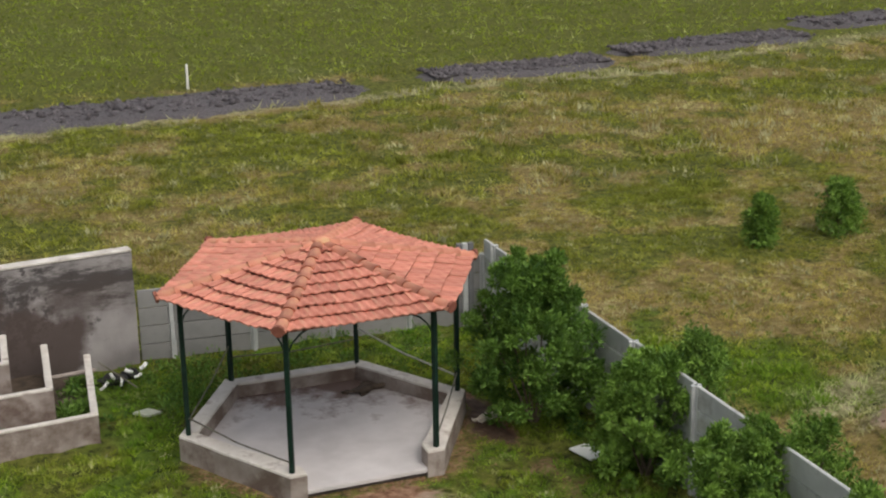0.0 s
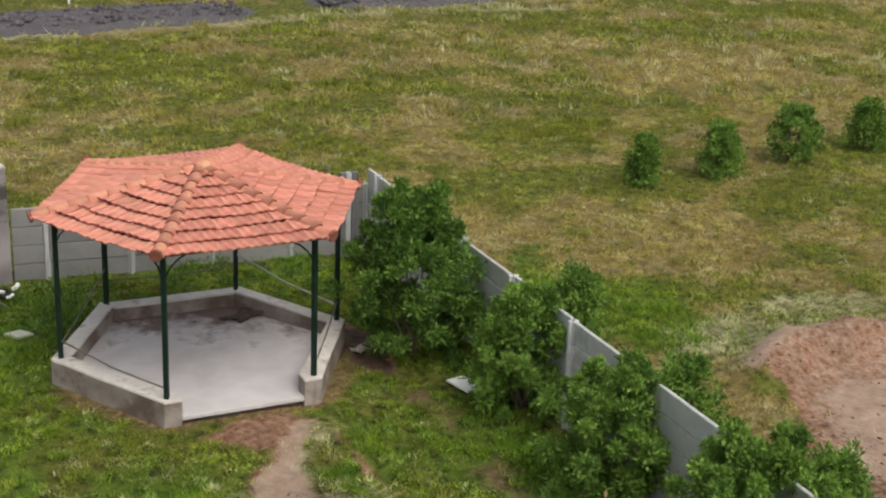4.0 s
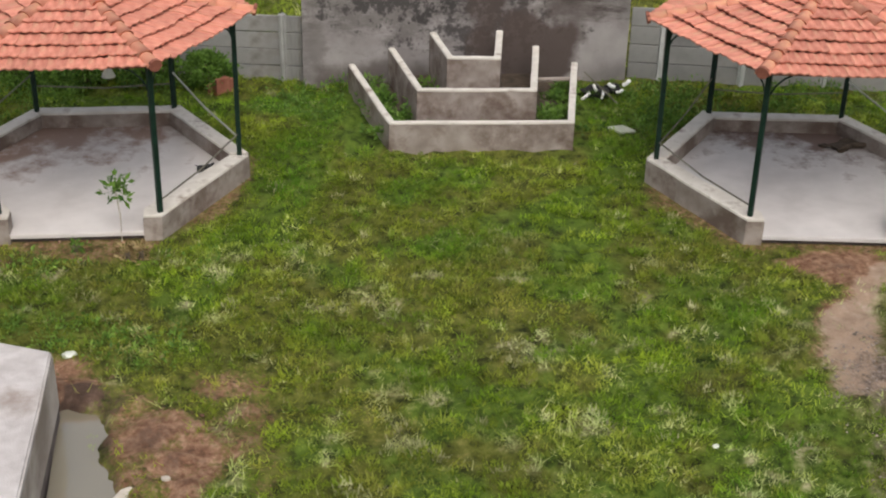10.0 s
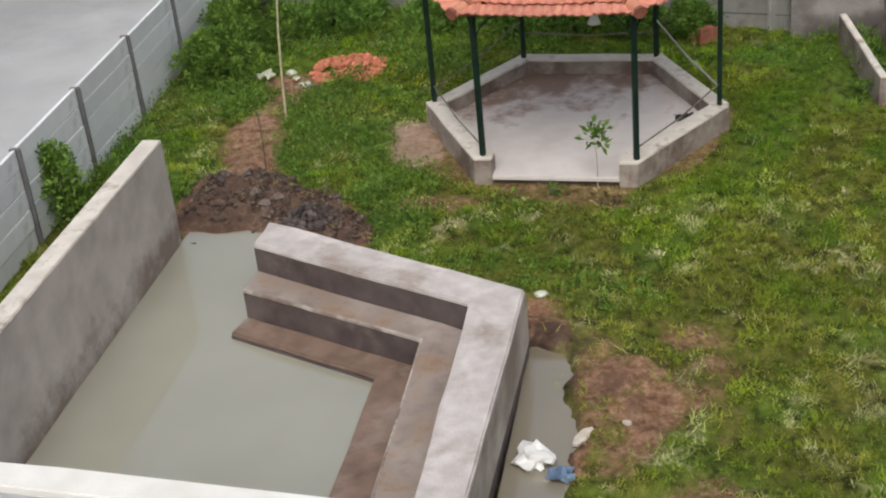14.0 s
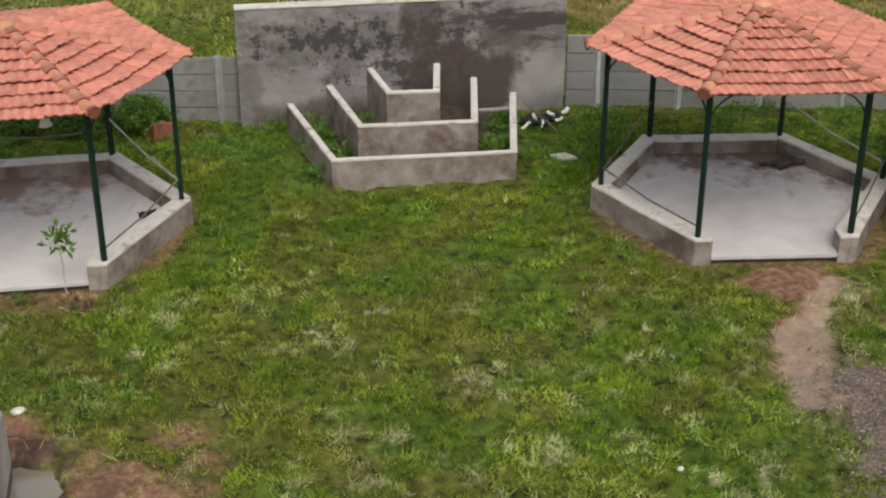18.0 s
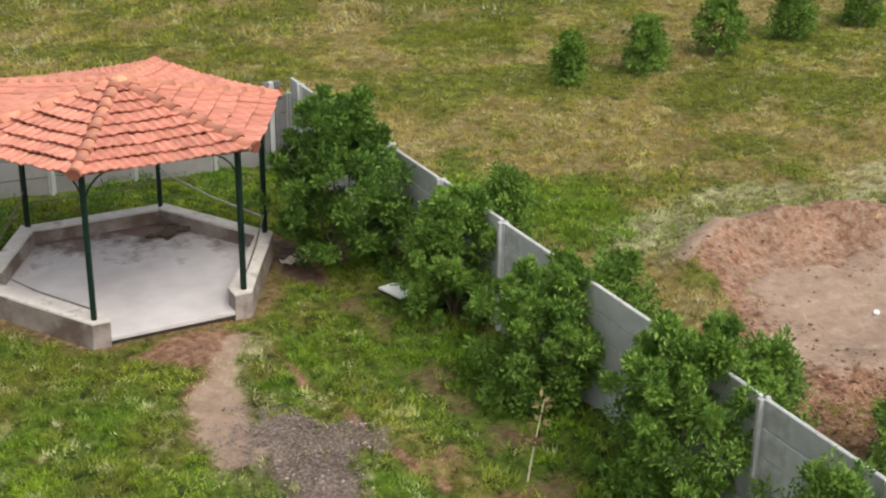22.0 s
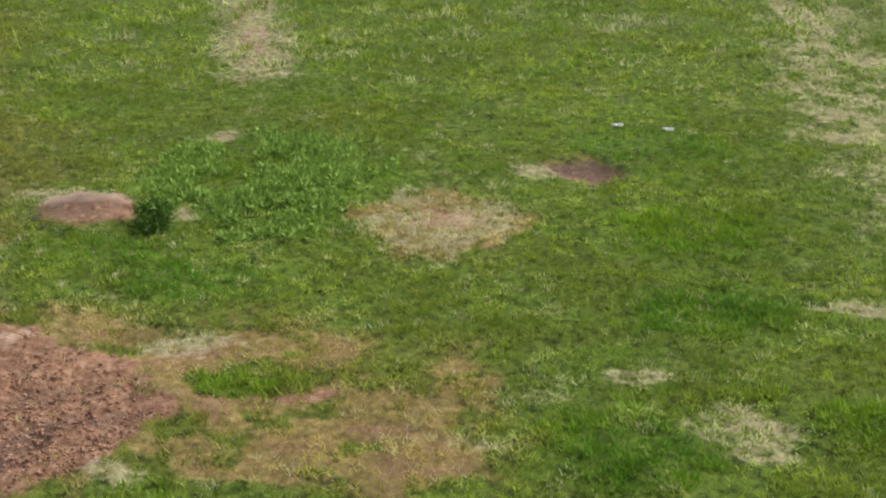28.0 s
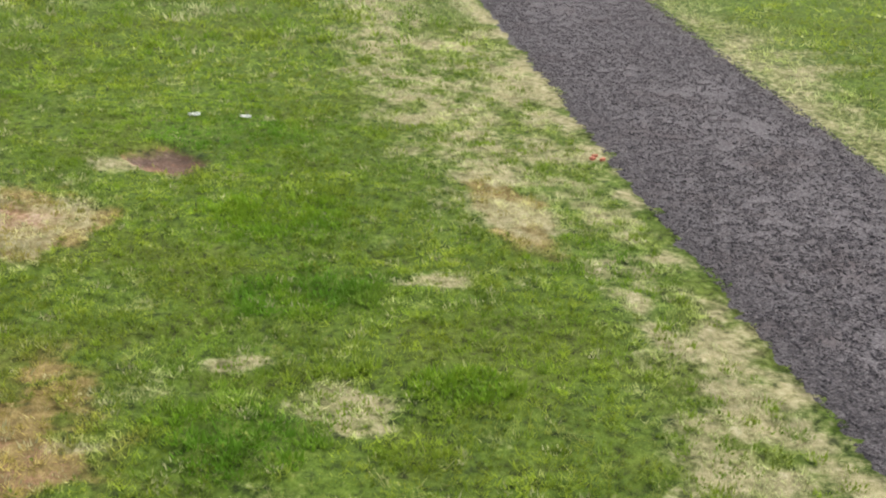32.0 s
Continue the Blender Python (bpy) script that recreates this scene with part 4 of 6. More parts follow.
# ---- the walls round the yard ----
def precast_wall(name, start, direction, bays, spacing, panels, ph, pmat, postmat, label, post_w=0.12, tail=0.0, post_extra=0.012, z0=-0.02):
    """Slotted posts with stacked panels between them."""
    ang = math.degrees(math.atan2(direction[1], direction[0]))
    w = thing(name, start[0], start[1], 0, ang, label, "wall", kind="structure")
    pm = mesh_of("panel", box(spacing - 0.09, 0.05, ph - 0.012, 0.008), pmat)
    hgt = panels * ph + post_extra
    post = merge([box(post_w, 0.045, hgt + 0.3, 0.008), box(post_w * 0.45, 0.14, hgt + 0.3, 0.006)])
    for v in post.verts:
        v.co.z -= 0.3
    qm = mesh_of("post", post, postmat)
    rnd = random.Random(len(name))
    for b in range(bays + 1):
        part("post", qm, None, w, at=pose(b * spacing, 0, z0 + rnd.uniform(-0.02, 0.01), rnd.uniform(-0.8, 0.8), rnd.uniform(-0.5, 0.5), 0))
        if b < bays:
            drop = rnd.uniform(-0.015, 0.015)
            for k in range(panels):
                part("panel", pm, None, w, at=pose((b + 0.5) * spacing, rnd.uniform(-0.006, 0.006), z0 + k * ph + drop, rnd.uniform(-0.5, 0.5), rnd.uniform(-0.25, 0.25), 0))
    if tail:
        for k in range(panels):
            part("panel", pm, None, w, at=pose(bays * spacing + tail / 2 + 0.03, 0, z0 + k * ph) @ Matrix.Diagonal((tail / spacing, 1, 1, 1)))
    return w


precast_wall("wall_east", (6.78, -4.05), (0, 1), 11, 1.62, 5, 0.298, PRECAST, POST_CON, "grey precast concrete panel wall with slotted posts", tail=0.42, post_extra=0.0)
precast_wall("wall_north_east", (1.60, 14.60), (5.18, -0.33), 4, 1.29, 4, 0.30, PRECAST_GREY, POST_CON, "weathered precast concrete panel wall beside the plastered wall")
filler = thing("wall_north_end", 1.33, 14.58, 0, -3.6, "short bay of weathered precast panels beside the plastered wall", "wall", kind="structure")
for k in range(4):
    part("panel", box(0.46, 0.05, 0.288, 0.008), PRECAST_GREY, filler, at=pose(0, 0, -0.02 + 0.30 * k))
precast_wall("wall_north_west", (-13.57, 14.22), (9.28, -0.21), 4, 2.32, 4, 0.268, PRECAST_GREY, POST_GREY, "low weathered precast concrete panel wall", tail=0.27)
precast_wall("wall_west", (-10.72, 0.22), (-0.37, 1.82), 7, 1.857, 5, 0.262, PRECAST_PALE, POST_DARK, "pale precast concrete panel wall with dark posts", post_w=0.085, tail=1.32, post_extra=0.0)

# paired dark posts where the two walls meet
for dx, m in ((-0.42, POST_DARK), (-0.22, POST_DARK), (-0.32, POST_CON)):
    ob = new("corner_post", mesh_of("corner_post", box(0.09, 0.09, 1.46, 0.01), m))
    ob.location = (6.72 + dx, 14.18, -0.02)
    tagged(ob, "dark square concrete post in the wall corner", "post", "corner posts")

# the plastered screen wall behind the planter
sw = thing("screen_wall", 0, 0, 0, 0, "grey plastered wall with black mould stains behind the planter", "wall", kind="structure")
a, b = Vector((-3.96, 13.76)), Vector((1.06, 14.46))
n = Vector((-(b - a).y, (b - a).x)).normalized()
part("wall", prism([tuple(a), tuple(b), tuple(b + n * 0.2), tuple(a + n * 0.2)], -0.1, 1.84, 0.012, 6, 0.006), PLASTER, sw)
part("coping", prism([tuple(a - n * 0.012), tuple(b - n * 0.012), tuple(b + n * 0.212), tuple(a + n * 0.212)], 1.845, 1.88, 0.008), KERB_TOP, sw, "pale cement coping")


# ---- the two gazebos ----
def hexpt(r, deg):
    return (r * math.cos(radians(deg)), r * math.sin(radians(deg)))


def tile_mesh():
    """A pan tile with two rolls, its butt end lifted over the course below."""
    bm = bmesh.new()
    rows = []
    for y, lift in ((0.0, 0.052), (0.28, 0.004)):
        for th in (0.0, 0.018):
            rows.append([bm.verts.new((k / 12 - 0.5, y, lift + th + 0.010 * math.cos(k / 12 * 4 * math.pi))) for k in range(13)])
    b0, t0, b1, t1 = rows
    for i in range(12):
        bm.faces.new((t0[i], t0[i + 1], t1[i + 1], t1[i]))
        bm.faces.new((b0[i], b0[i + 1], t0[i + 1], t0[i]))
    bm.faces.new((b0[0], t0[0], t1[0], b1[0]))
    bm.faces.new((b0[-1], b1[-1], t1[-1], t0[-1]))
    return mesh_of("tile", bm, TILE)


# the roof corners at the back stand higher than those in front
LIFT = {0: 0.02, 60: 0.14, 120: 0.105, 180: 0.0, 240: 0.0, 300: 0.0}


def gazebo(at, turn, floor_stuff, label, seed, aside=0.0):
    def corner(d):
        x, y = hexpt(1.9, d % 360)
        return (x + aside, y) if d % 360 in (240, 300) else (x, y)

    g = thing("gazebo", at[0], at[1], 0, turn, label, "gazebo", "gazebos on the lawn")
    ro, th = 2.03, 0.23
    order = [240, 180, 120, 60, 0, 300]
    outer = [hexpt(ro, d) for d in order]
    inner = [hexpt(ro - th / math.cos(radians(30)), d) for d in order]
    # the front corners are cut square, to leave the way in open
    for i in range(5):
        poly = [outer[i], outer[i + 1], inner[i + 1], inner[i]]
        if i == 0:
            poly = [outer[0], outer[1], inner[1], (-0.79, inner[0][1]), (-0.79, outer[0][1])]
        if i == 4:
            poly = [outer[4], outer[5], (0.79, outer[5][1]), (0.79, inner[5][1]), inner[4]]
        top = 0.36 + 0.012 * ((i * 7 + seed) % 3)
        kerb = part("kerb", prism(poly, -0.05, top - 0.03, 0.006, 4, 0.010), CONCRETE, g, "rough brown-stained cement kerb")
        # cap paler than the kerb: light from above put into its colour
        part("kerb_cap", prism(poly, top - 0.03, top, 0.012, 4, 0.010), KERB_TOP, kerb, "worn cement top, paler for the sky light on it")
    fl = [hexpt(ro - 0.15, d) for d in order]
    fl[0], fl[5] = (-0.79, outer[0][1] + 0.005), (0.79, outer[5][1] + 0.005)
    part("floor_slab", prism(fl, 0.09, 0.15, 0.010), floor_stuff, g, "pale cement floor with damp dirt at the back")
    # near-black base: the shadow line under the slab put into its colour
    part("floor_base", prism([(x * 0.985, y * 0.96) for x, y in fl], -0.06, 0.086, 0.0), POOL_RISER, g, "base set back under the floor, gap shade in its dark colour")
    for d in order:
        x, y = corner(d)
        part("post", box(0.062, 0.062, 1.93 + 0.88 * LIFT[d], 0.006), STEEL, g, at=pose(x, y, 0.35, 0, 0, d))
    eave, apex, R = 2.27, 2.75, 2.15
    peak = Vector((0, 0, apex))

    def eave_at(d, r=R, dz=0.0):
        return Vector((*hexpt(r, d), eave + LIFT[d % 360] * r / R + dz))

    for i in range(6):
        d = 60 * i
        p0, p1 = corner(d), corner(d + 60)
        z0, z1 = eave + 0.88 * LIFT[d], eave + 0.88 * LIFT[(d + 60) % 360]
        part("eave_beam", tube([(*p0, z0 - 0.03), (*p1, z1 - 0.03)], 0.024, 4), STEEL, g)
        part("rafter", tube([(*p0, z0 - 0.02), (0, 0, apex - 0.09)], 0.024, 4), STEEL, g)
        # bent braces under the eaves
        q = Vector(p0)
        for s in (Vector(p1), Vector(corner(d - 60))):
            dirn = (s - q).normalized()
            pts = [(*(q + dirn * 0.45 * (1 - math.cos(k * math.pi / 10))), z0 - 0.48 + 0.45 * math.sin(k * math.pi / 10)) for k in range(6)]
            part("brace", tube(pts, 0.012, 5), STEEL, g)
    # thin rods strung between the posts
    for d0, d1, z0, z1 in ((180, 240, 0.62, 0.50), (120, 180, 0.92, 0.56), (60, 0, 0.92, 0.60), (0, 300, 0.66, 0.50), (120, 60, 0.74, 0.74)):
        p0, p1 = corner(d0), corner(d1)
        mid = ((p0[0] + p1[0]) / 2, (p0[1] + p1[1]) / 2, (z0 + z1) / 2 - 0.05)
        pale = (d0, d1) == (60, 0)
        part("rail_rod", tube([(*p0, z0), mid, (*p1, z1)], 0.014 if pale else 0.011, 6), PALE_ROD if pale else ROD, g, "pale pipe tied between two posts" if pale else "")
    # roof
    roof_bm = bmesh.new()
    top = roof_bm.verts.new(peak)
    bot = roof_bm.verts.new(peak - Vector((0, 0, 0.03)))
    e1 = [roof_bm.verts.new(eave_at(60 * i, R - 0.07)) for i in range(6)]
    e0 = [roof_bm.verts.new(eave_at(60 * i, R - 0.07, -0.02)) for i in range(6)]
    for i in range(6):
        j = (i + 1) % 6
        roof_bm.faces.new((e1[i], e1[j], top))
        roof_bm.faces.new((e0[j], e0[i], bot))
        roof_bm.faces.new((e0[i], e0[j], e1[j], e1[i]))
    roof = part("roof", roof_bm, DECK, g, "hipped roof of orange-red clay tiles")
    rnd = random.Random(seed)
    rows = 8
    for i in range(6):
        c0, c1 = eave_at(60 * i), eave_at(60 * i + 60)
        along = (c1 - c0).normalized()
        climb = peak - (c0 + c1) / 2
        climb -= along * climb.dot(along)
        slope = climb.length
        climb.normalize()
        turned = Matrix((along, climb, along.cross(climb))).transposed().to_4x4()
        for j in range(rows):
            f = j / rows
            g0, g1 = c0.lerp(peak, f + 0.5 / rows), c1.lerp(peak, f + 0.5 / rows)
            wide = (g1 - g0).length + 0.04
            n = max(1, round(wide / 0.235))
            w = wide / n
            for k in range(n):
                u = (k + 0.5) / n
                # the courses sag a little between the hips
                spot = g0.lerp(g1, u) - climb * (slope * 0.5 / rows + 0.035) - Vector((0, 0, 0.05 * u * (1 - u) * 4 * (1 - f) * 0.6))
                m = Matrix.Translation(spot) @ turned @ pose(0, rnd.uniform(-0.018, 0.018), rnd.uniform(0.0, 0.012), rnd.uniform(-0.8, 0.8), rnd.uniform(-1.5, 1.5), rnd.uniform(-1.6, 1.6))
                part("tile", TILE_ME, None, roof, at=m @ Matrix.Diagonal((w * 1.02, 1, 1, 1)))
        cs, ce = eave_at(60 * i, R + 0.04, 0.035), peak + Vector((0, 0, 0.035))
        q = (ce - cs).to_track_quat("Y", "Z").to_matrix().to_4x4()
        for k in range(9):
            m = Matrix.Translation(cs + (ce - cs) * (k / 9)) @ q @ pose(0, 0, rnd.uniform(-0.005, 0.008), rnd.uniform(-1.5, 1.5), 0, rnd.uniform(-3, 3))
            part("ridge_tile", RIDGE_ME, None, roof, at=m)
        part("ridge_end", tube([(0, -0.01, 0.01), (0, 0.03, 0.01)], 0.078, 10), RIDGE_END, roof, "dark round end of the hip", at=Matrix.Translation(cs) @ q)
    part("roof_cap", lump(0.13, seed, (1, 1, 0.5), 0.12), RIDGE, g, at=pose(0, 0, apex + 0.05))
    return g


TILE_ME = tile_mesh()
rb = bmesh.new()
ring = []
for y, r in ((0, 0.094), (0.27, 0.072)):
    ring.append([rb.verts.new((r * math.cos(a), y, r * 0.8 * math.sin(a) - 0.015)) for a in (math.pi * k / 6 for k in range(7))])
for k in range(6):
    rb.faces.new((ring[0][k], ring[0][k + 1], ring[1][k + 1], ring[1][k]))
rb.faces.new(ring[0])
RIDGE_ME = mesh_of("ridge_tile", rb, RIDGE, True)
gazebo(GR_AT, 1.3, FLOOR, "six-sided gazebo with orange clay tile roof and dark green steel posts", 1)
gazebo(GL_AT, GL_TURN, FLOOR_WET, "six-sided gazebo with tile roof and a muddy wet floor", 2, 0.04)


# ---- the tiered planter ----
pl = thing("tiered_planter", -1.2, 12.6, 0, 0, "three-tiered grey cement planter with weeds inside", "planter")
SHIFT = Vector((-1.2, 12.6))


def local(pts):
    return [(x - SHIFT.x, y - SHIFT.y) for x, y in pts]


for pts, z1, zs, nm in (([(-3.25, 13.62), (-2.46, 11.34), (0.11, 11.60), (0.27, 14.04)], 0.44, 0.13, "outer_wall"),
                        ([(-2.64, 13.68), (-2.11, 11.96), (-0.41, 12.11), (-0.34, 14.0)], 0.70, 0.24, "middle_wall"),
                        ([(-2.02, 13.74), (-1.71, 12.63), (-0.94, 12.68), (-0.905, 13.92)], 0.95, 0.42, "inner_wall")):
    p = local(pts)
    q = offset_line(p, -0.10)
    for i in range(3):
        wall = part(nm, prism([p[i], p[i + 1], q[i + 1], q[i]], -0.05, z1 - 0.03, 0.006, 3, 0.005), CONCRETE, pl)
        # planter tops get the lightened cement too, brighter than their sides
        part("wall_cap", prism([p[i], p[i + 1], q[i + 1], q[i]], z1 - 0.03, z1, 0.010, 3, 0.005), KERB_TOP, wall, "worn cement top with sky light in its paler colour")
    soilbed = prism([q[0], q[1], q[2], q[3]], 0.0, zs, 0.0, 5, 0.03)
    part("soil", soilbed, SOIL, pl, "dark soil")
part("cross_bar", tube([(0.78, 0.72, 0.40), (1.47, 0.82, 0.40)], 0.035, 8), CONCRETE, pl, "pale pipe laid across")


# ---- the pool ----
pool = thing("pool", -7.01, 3.58, 0, 0.8, "stepped cement garden pool with murky green-grey water", "pool")
PS = Vector((-7, 3.5))


def pl_local(pts):
    return [(x - PS.x, y - PS.y) for x, y in pts]


near = 0.95
rim_o = [(-8.46, 5.54), (-5.20, 4.70), (-4.64, near)]
rim_i = [(-8.39, 5.02), (-5.67, 4.33), (-5.05, near)]
st1 = [(-8.36, 4.60), (-6.11, 4.07), (-5.52, near)]
st2 = [(-8.38, 4.25), (-6.54, 3.81), (-6.05, near)]


def shelf(name, o, n, z, material, label, thick=0.09):
    """A worn slab on a damp core that stands a little back from it."""
    part(name, prism(pl_local([*o, *n[::-1]]), z - thick, z, 0.018, 7, 0.014), material, pool, label)
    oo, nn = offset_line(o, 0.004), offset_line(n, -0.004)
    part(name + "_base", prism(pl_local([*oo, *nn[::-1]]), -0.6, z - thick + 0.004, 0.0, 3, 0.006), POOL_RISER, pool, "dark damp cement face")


shelf("rim", rim_o, rim_i, 0.70, POOL_TOP, "worn pale cement rim", 0.07)
part("outer_face", prism(pl_local([*offset_line(rim_o, -0.003), *offset_line(rim_o, 0.010)[::-1]]), 0.08, 0.634, 0.0, 6, 0.006), POOL_WALL, pool, "plastered outer face, paler than the damp foot")
shelf("step", rim_i, st1, 0.37, POOL_WET, "damp brown step", 0.05)
shelf("step", st1, st2, 0.04, POOL_LOW, "wet dark brown step", 0.05)
part("nosing", prism(pl_local([*offset_line(st1, -0.03), *offset_line(st1, 0.005)[::-1]]), 0.335, 0.3735, 0.006, 8, 0.008), NOSING, pool, "pale worn edge of the step")
tw = [(-10.02, 6.09), (-9.59, 3.4), (-9.15, 0.70)]
tq = offset_line(tw, 0.24)
part("high_wall", prism(pl_local([tw[0], tw[1], tw[2], tq[2], tq[1], tq[0]]), -0.6, 1.295, 0.006, 4, 0.006), WALL_DAMP, pool, "tall plastered wall with a damp brown foot")
part("wall_cap", prism(pl_local([tw[0], tw[1], tw[2], tq[2], tq[1], tq[0]]), 1.297, 1.33, 0.010, 4, 0.006), KERB_TOP, pool, "pale worn top of the wall")
wat = bmesh.new()
wat.faces.new([wat.verts.new((x - PS.x, y - PS.y, -0.04)) for x, y in [(-10.1, 6.9), (-8.3, 6.4), (-8.3, 4.6), (-6.0, 4.05), (-5.4, 0.7), (-9.6, 0.7)]])
part("water", wat, WATER, pool, "still murky water")
part("near_wall", prism(pl_local([(-9.45, 0.35), (-9.45, 0.60), (-7.94, 0.77), (-5.78, 0.93), (-4.2, 1.04), (-4.2, 0.76), (-5.78, 0.62)]), -0.1, 1.0, 0.015), WHITEWASH, pool, "white plastered near wall")
part("platform", prism(pl_local([(-9.45, -0.6), (-9.45, 0.345), (-5.78, 0.615), (-4.2, 0.755), (-4.2, -0.6)]), -0.1, 0.93, 0.01), GREYSLAB, pool, "grey platform behind the near wall")
pd = bmesh.new()
pd.faces.new([pd.verts.new((x, y, -0.075)) for x, y in [(-5.3, 5.1), (-4.3, 5.1), (-3.8, 3.0), (-3.9, 0.9), (-4.5, 0.9)]])
tagged(new("puddle_water", mesh_of("puddle_water", pd, PUDDLE)), "muddy puddle along the pool wall", "water", kind="structure")

yard = new("yard_pavement", mesh_of("yard_pavement", prism([(-11.2, 0.0), (-13.9, 14.5), (-16, 40), (-90, 40), (-90, -30), (-9, -8)], -0.3, 0.10, 0.0), PAVE))
tagged(yard, "smooth grey cement yard beyond the boundary wall", "pavement", kind="structure")


# ---- beds of crushed stone ----
def stone_mat():
    m = mat("crushed_stone_bed", (0.025, 0.022, 0.025), (0.165, 0.150, 0.157), 24.0, 0.95, 1.0, 26, c3=(0.085, 0.07, 0.07), s3=0.6, t3=0.6, detail=10.0)
    return m


BED = stone_mat()


def stone_bed(name, line, half, lift, label, stepm=0.3, seed=1, rag=1.0):
    """A raised strip of crushed stone with uneven edges."""
    pts = []
    for (x0, y0), (x1, y1) in zip(line, line[1:]):
        k = max(2, int(math.hypot(x1 - x0, y1 - y0) / stepm))
        pts += [(x0 + (x1 - x0) * i / k, y0 + (y1 - y0) * i / k) for i in range(k)]
    pts.append(line[-1])
    n = 16
    co, faces = [], []
    for i, (x, y) in enumerate(pts):
        a, b = pts[max(0, i - 2)], pts[min(len(pts) - 1, i + 2)]
        d = Vector((b[0] - a[0], b[1] - a[1])).normalized()
        end = min(1.0, (min(i, len(pts) - 1 - i) + 0.4) * stepm / half) ** 0.5
        for k in range(n + 1):
            u = -1 + 2 * k / n
            wob = 1 + rag * 0.30 * noise.noise(Vector((x * 0.7, y * 0.7, seed + (3 if u > 0 else 0)))) + rag * 0.16 * noise.noise(Vector((x * 2.6, y * 2.6, seed + (7 if u > 0 else 0))))
            px, py = x + d.y * u * half * wob * end, y - d.x * u * half * wob * end
            prof = max(0.0, 1 - abs(u) ** 6)
            z = -0.06 + (lift + 0.06) * prof * end + 0.35 * (lift - 0.03) * prof * noise.noise(Vector((px * 3, py * 3, seed)))
            co.append((px, py, z))
    for i in range(len(pts) - 1):
        for k in range(n):
            j = i * (n + 1) + k
            faces.append((j, j + 1, j + n + 2, j + n + 1))
    me = bpy.data.meshes.new(name)
    me.from_pydata(co, [], faces)
    me.materials.append(BED)
    me.polygons.foreach_set("use_smooth", np.ones(len(me.polygons), bool))
    return tagged(new(name, me), label, "road", kind="structure")


stone_bed("road", [(-6, -16.3), (5, -17.0), (11, -17.42), (20, -18.6), (30, -20.15), (45, -22.45), (80, -27.8)], 2.75, 0.07, "wide dark grey road bed of crushed stone", rag=0.18)
stone_bed("road_far_a", [(-12, 34.4), (-2, 35.6), (5, 36.3), (11.7, 37.3)], 1.85, 0.16, "dark heap of crushed stone laid as a road", 0.5, 2)
stone_bed("road_far_b", [(13.8, 38.1), (18, 38.4), (21.5, 39.1)], 1.5, 0.16, "dark heap of crushed stone laid as a road", 0.4, 3)
stone_bed("road_far_c", [(22.1, 40.2), (26, 40.8), (31.6, 41.6)], 1.6, 0.16, "dark heap of crushed stone laid as a road", 0.4, 4)
stone_bed("road_far_d", [(32.5, 43.6), (45, 46), (70, 51)], 1.8, 0.16, "dark heap of crushed stone laid as a road", 0.6, 5)


# ---- shrubs ----
def leaf_cloud(name, centers, count, size, material, seed, spread=0.22, up=0.3):
    """Folded leaves in clumps, as one mesh."""
    rs = np.random.RandomState(seed)
    c = np.array(centers, float)
    idx = rs.randint(0, len(c), count)
    offs = rs.normal(0, 1, (count, 3))
    offs /= np.linalg.norm(offs, axis=1)[:, None]
    rad = c[idx, 3] * (0.35 + 0.75 * rs.rand(count))
    pos = c[idx, :3] + offs * rad[:, None]
    d = offs + rs.normal(0, 0.6, (count, 3)) + [0, 0, up]
    d /= np.linalg.norm(d, axis=1)[:, None]
    side = np.cross(d, rs.normal(0, 1, (count, 3)))
    side /= np.linalg.norm(side, axis=1)[:, None]
    nrm = np.cross(d, side)
    L = size * (0.6 + 0.8 * rs.rand(count))[:, None]
    W = L * 0.18
    v = np.stack([pos, pos + d * L * 0.5 + side * W + nrm * W * 0.4, pos + d * L, pos + d * L * 0.5 - side * W + nrm * W * 0.4], 1).reshape(-1, 3)
    v[:, 2] = np.maximum(v[:, 2], 0.02)
    i = np.arange(count)[:, None] * 4
    f = np.r_[i + [0, 1, 2], i + [0, 2, 3]]
    me = soup(name, v, f, material)
    set_attr(me, "spray", np.repeat(rs.rand(len(c))[idx], 4)[:, None] * np.ones(3))
    return me


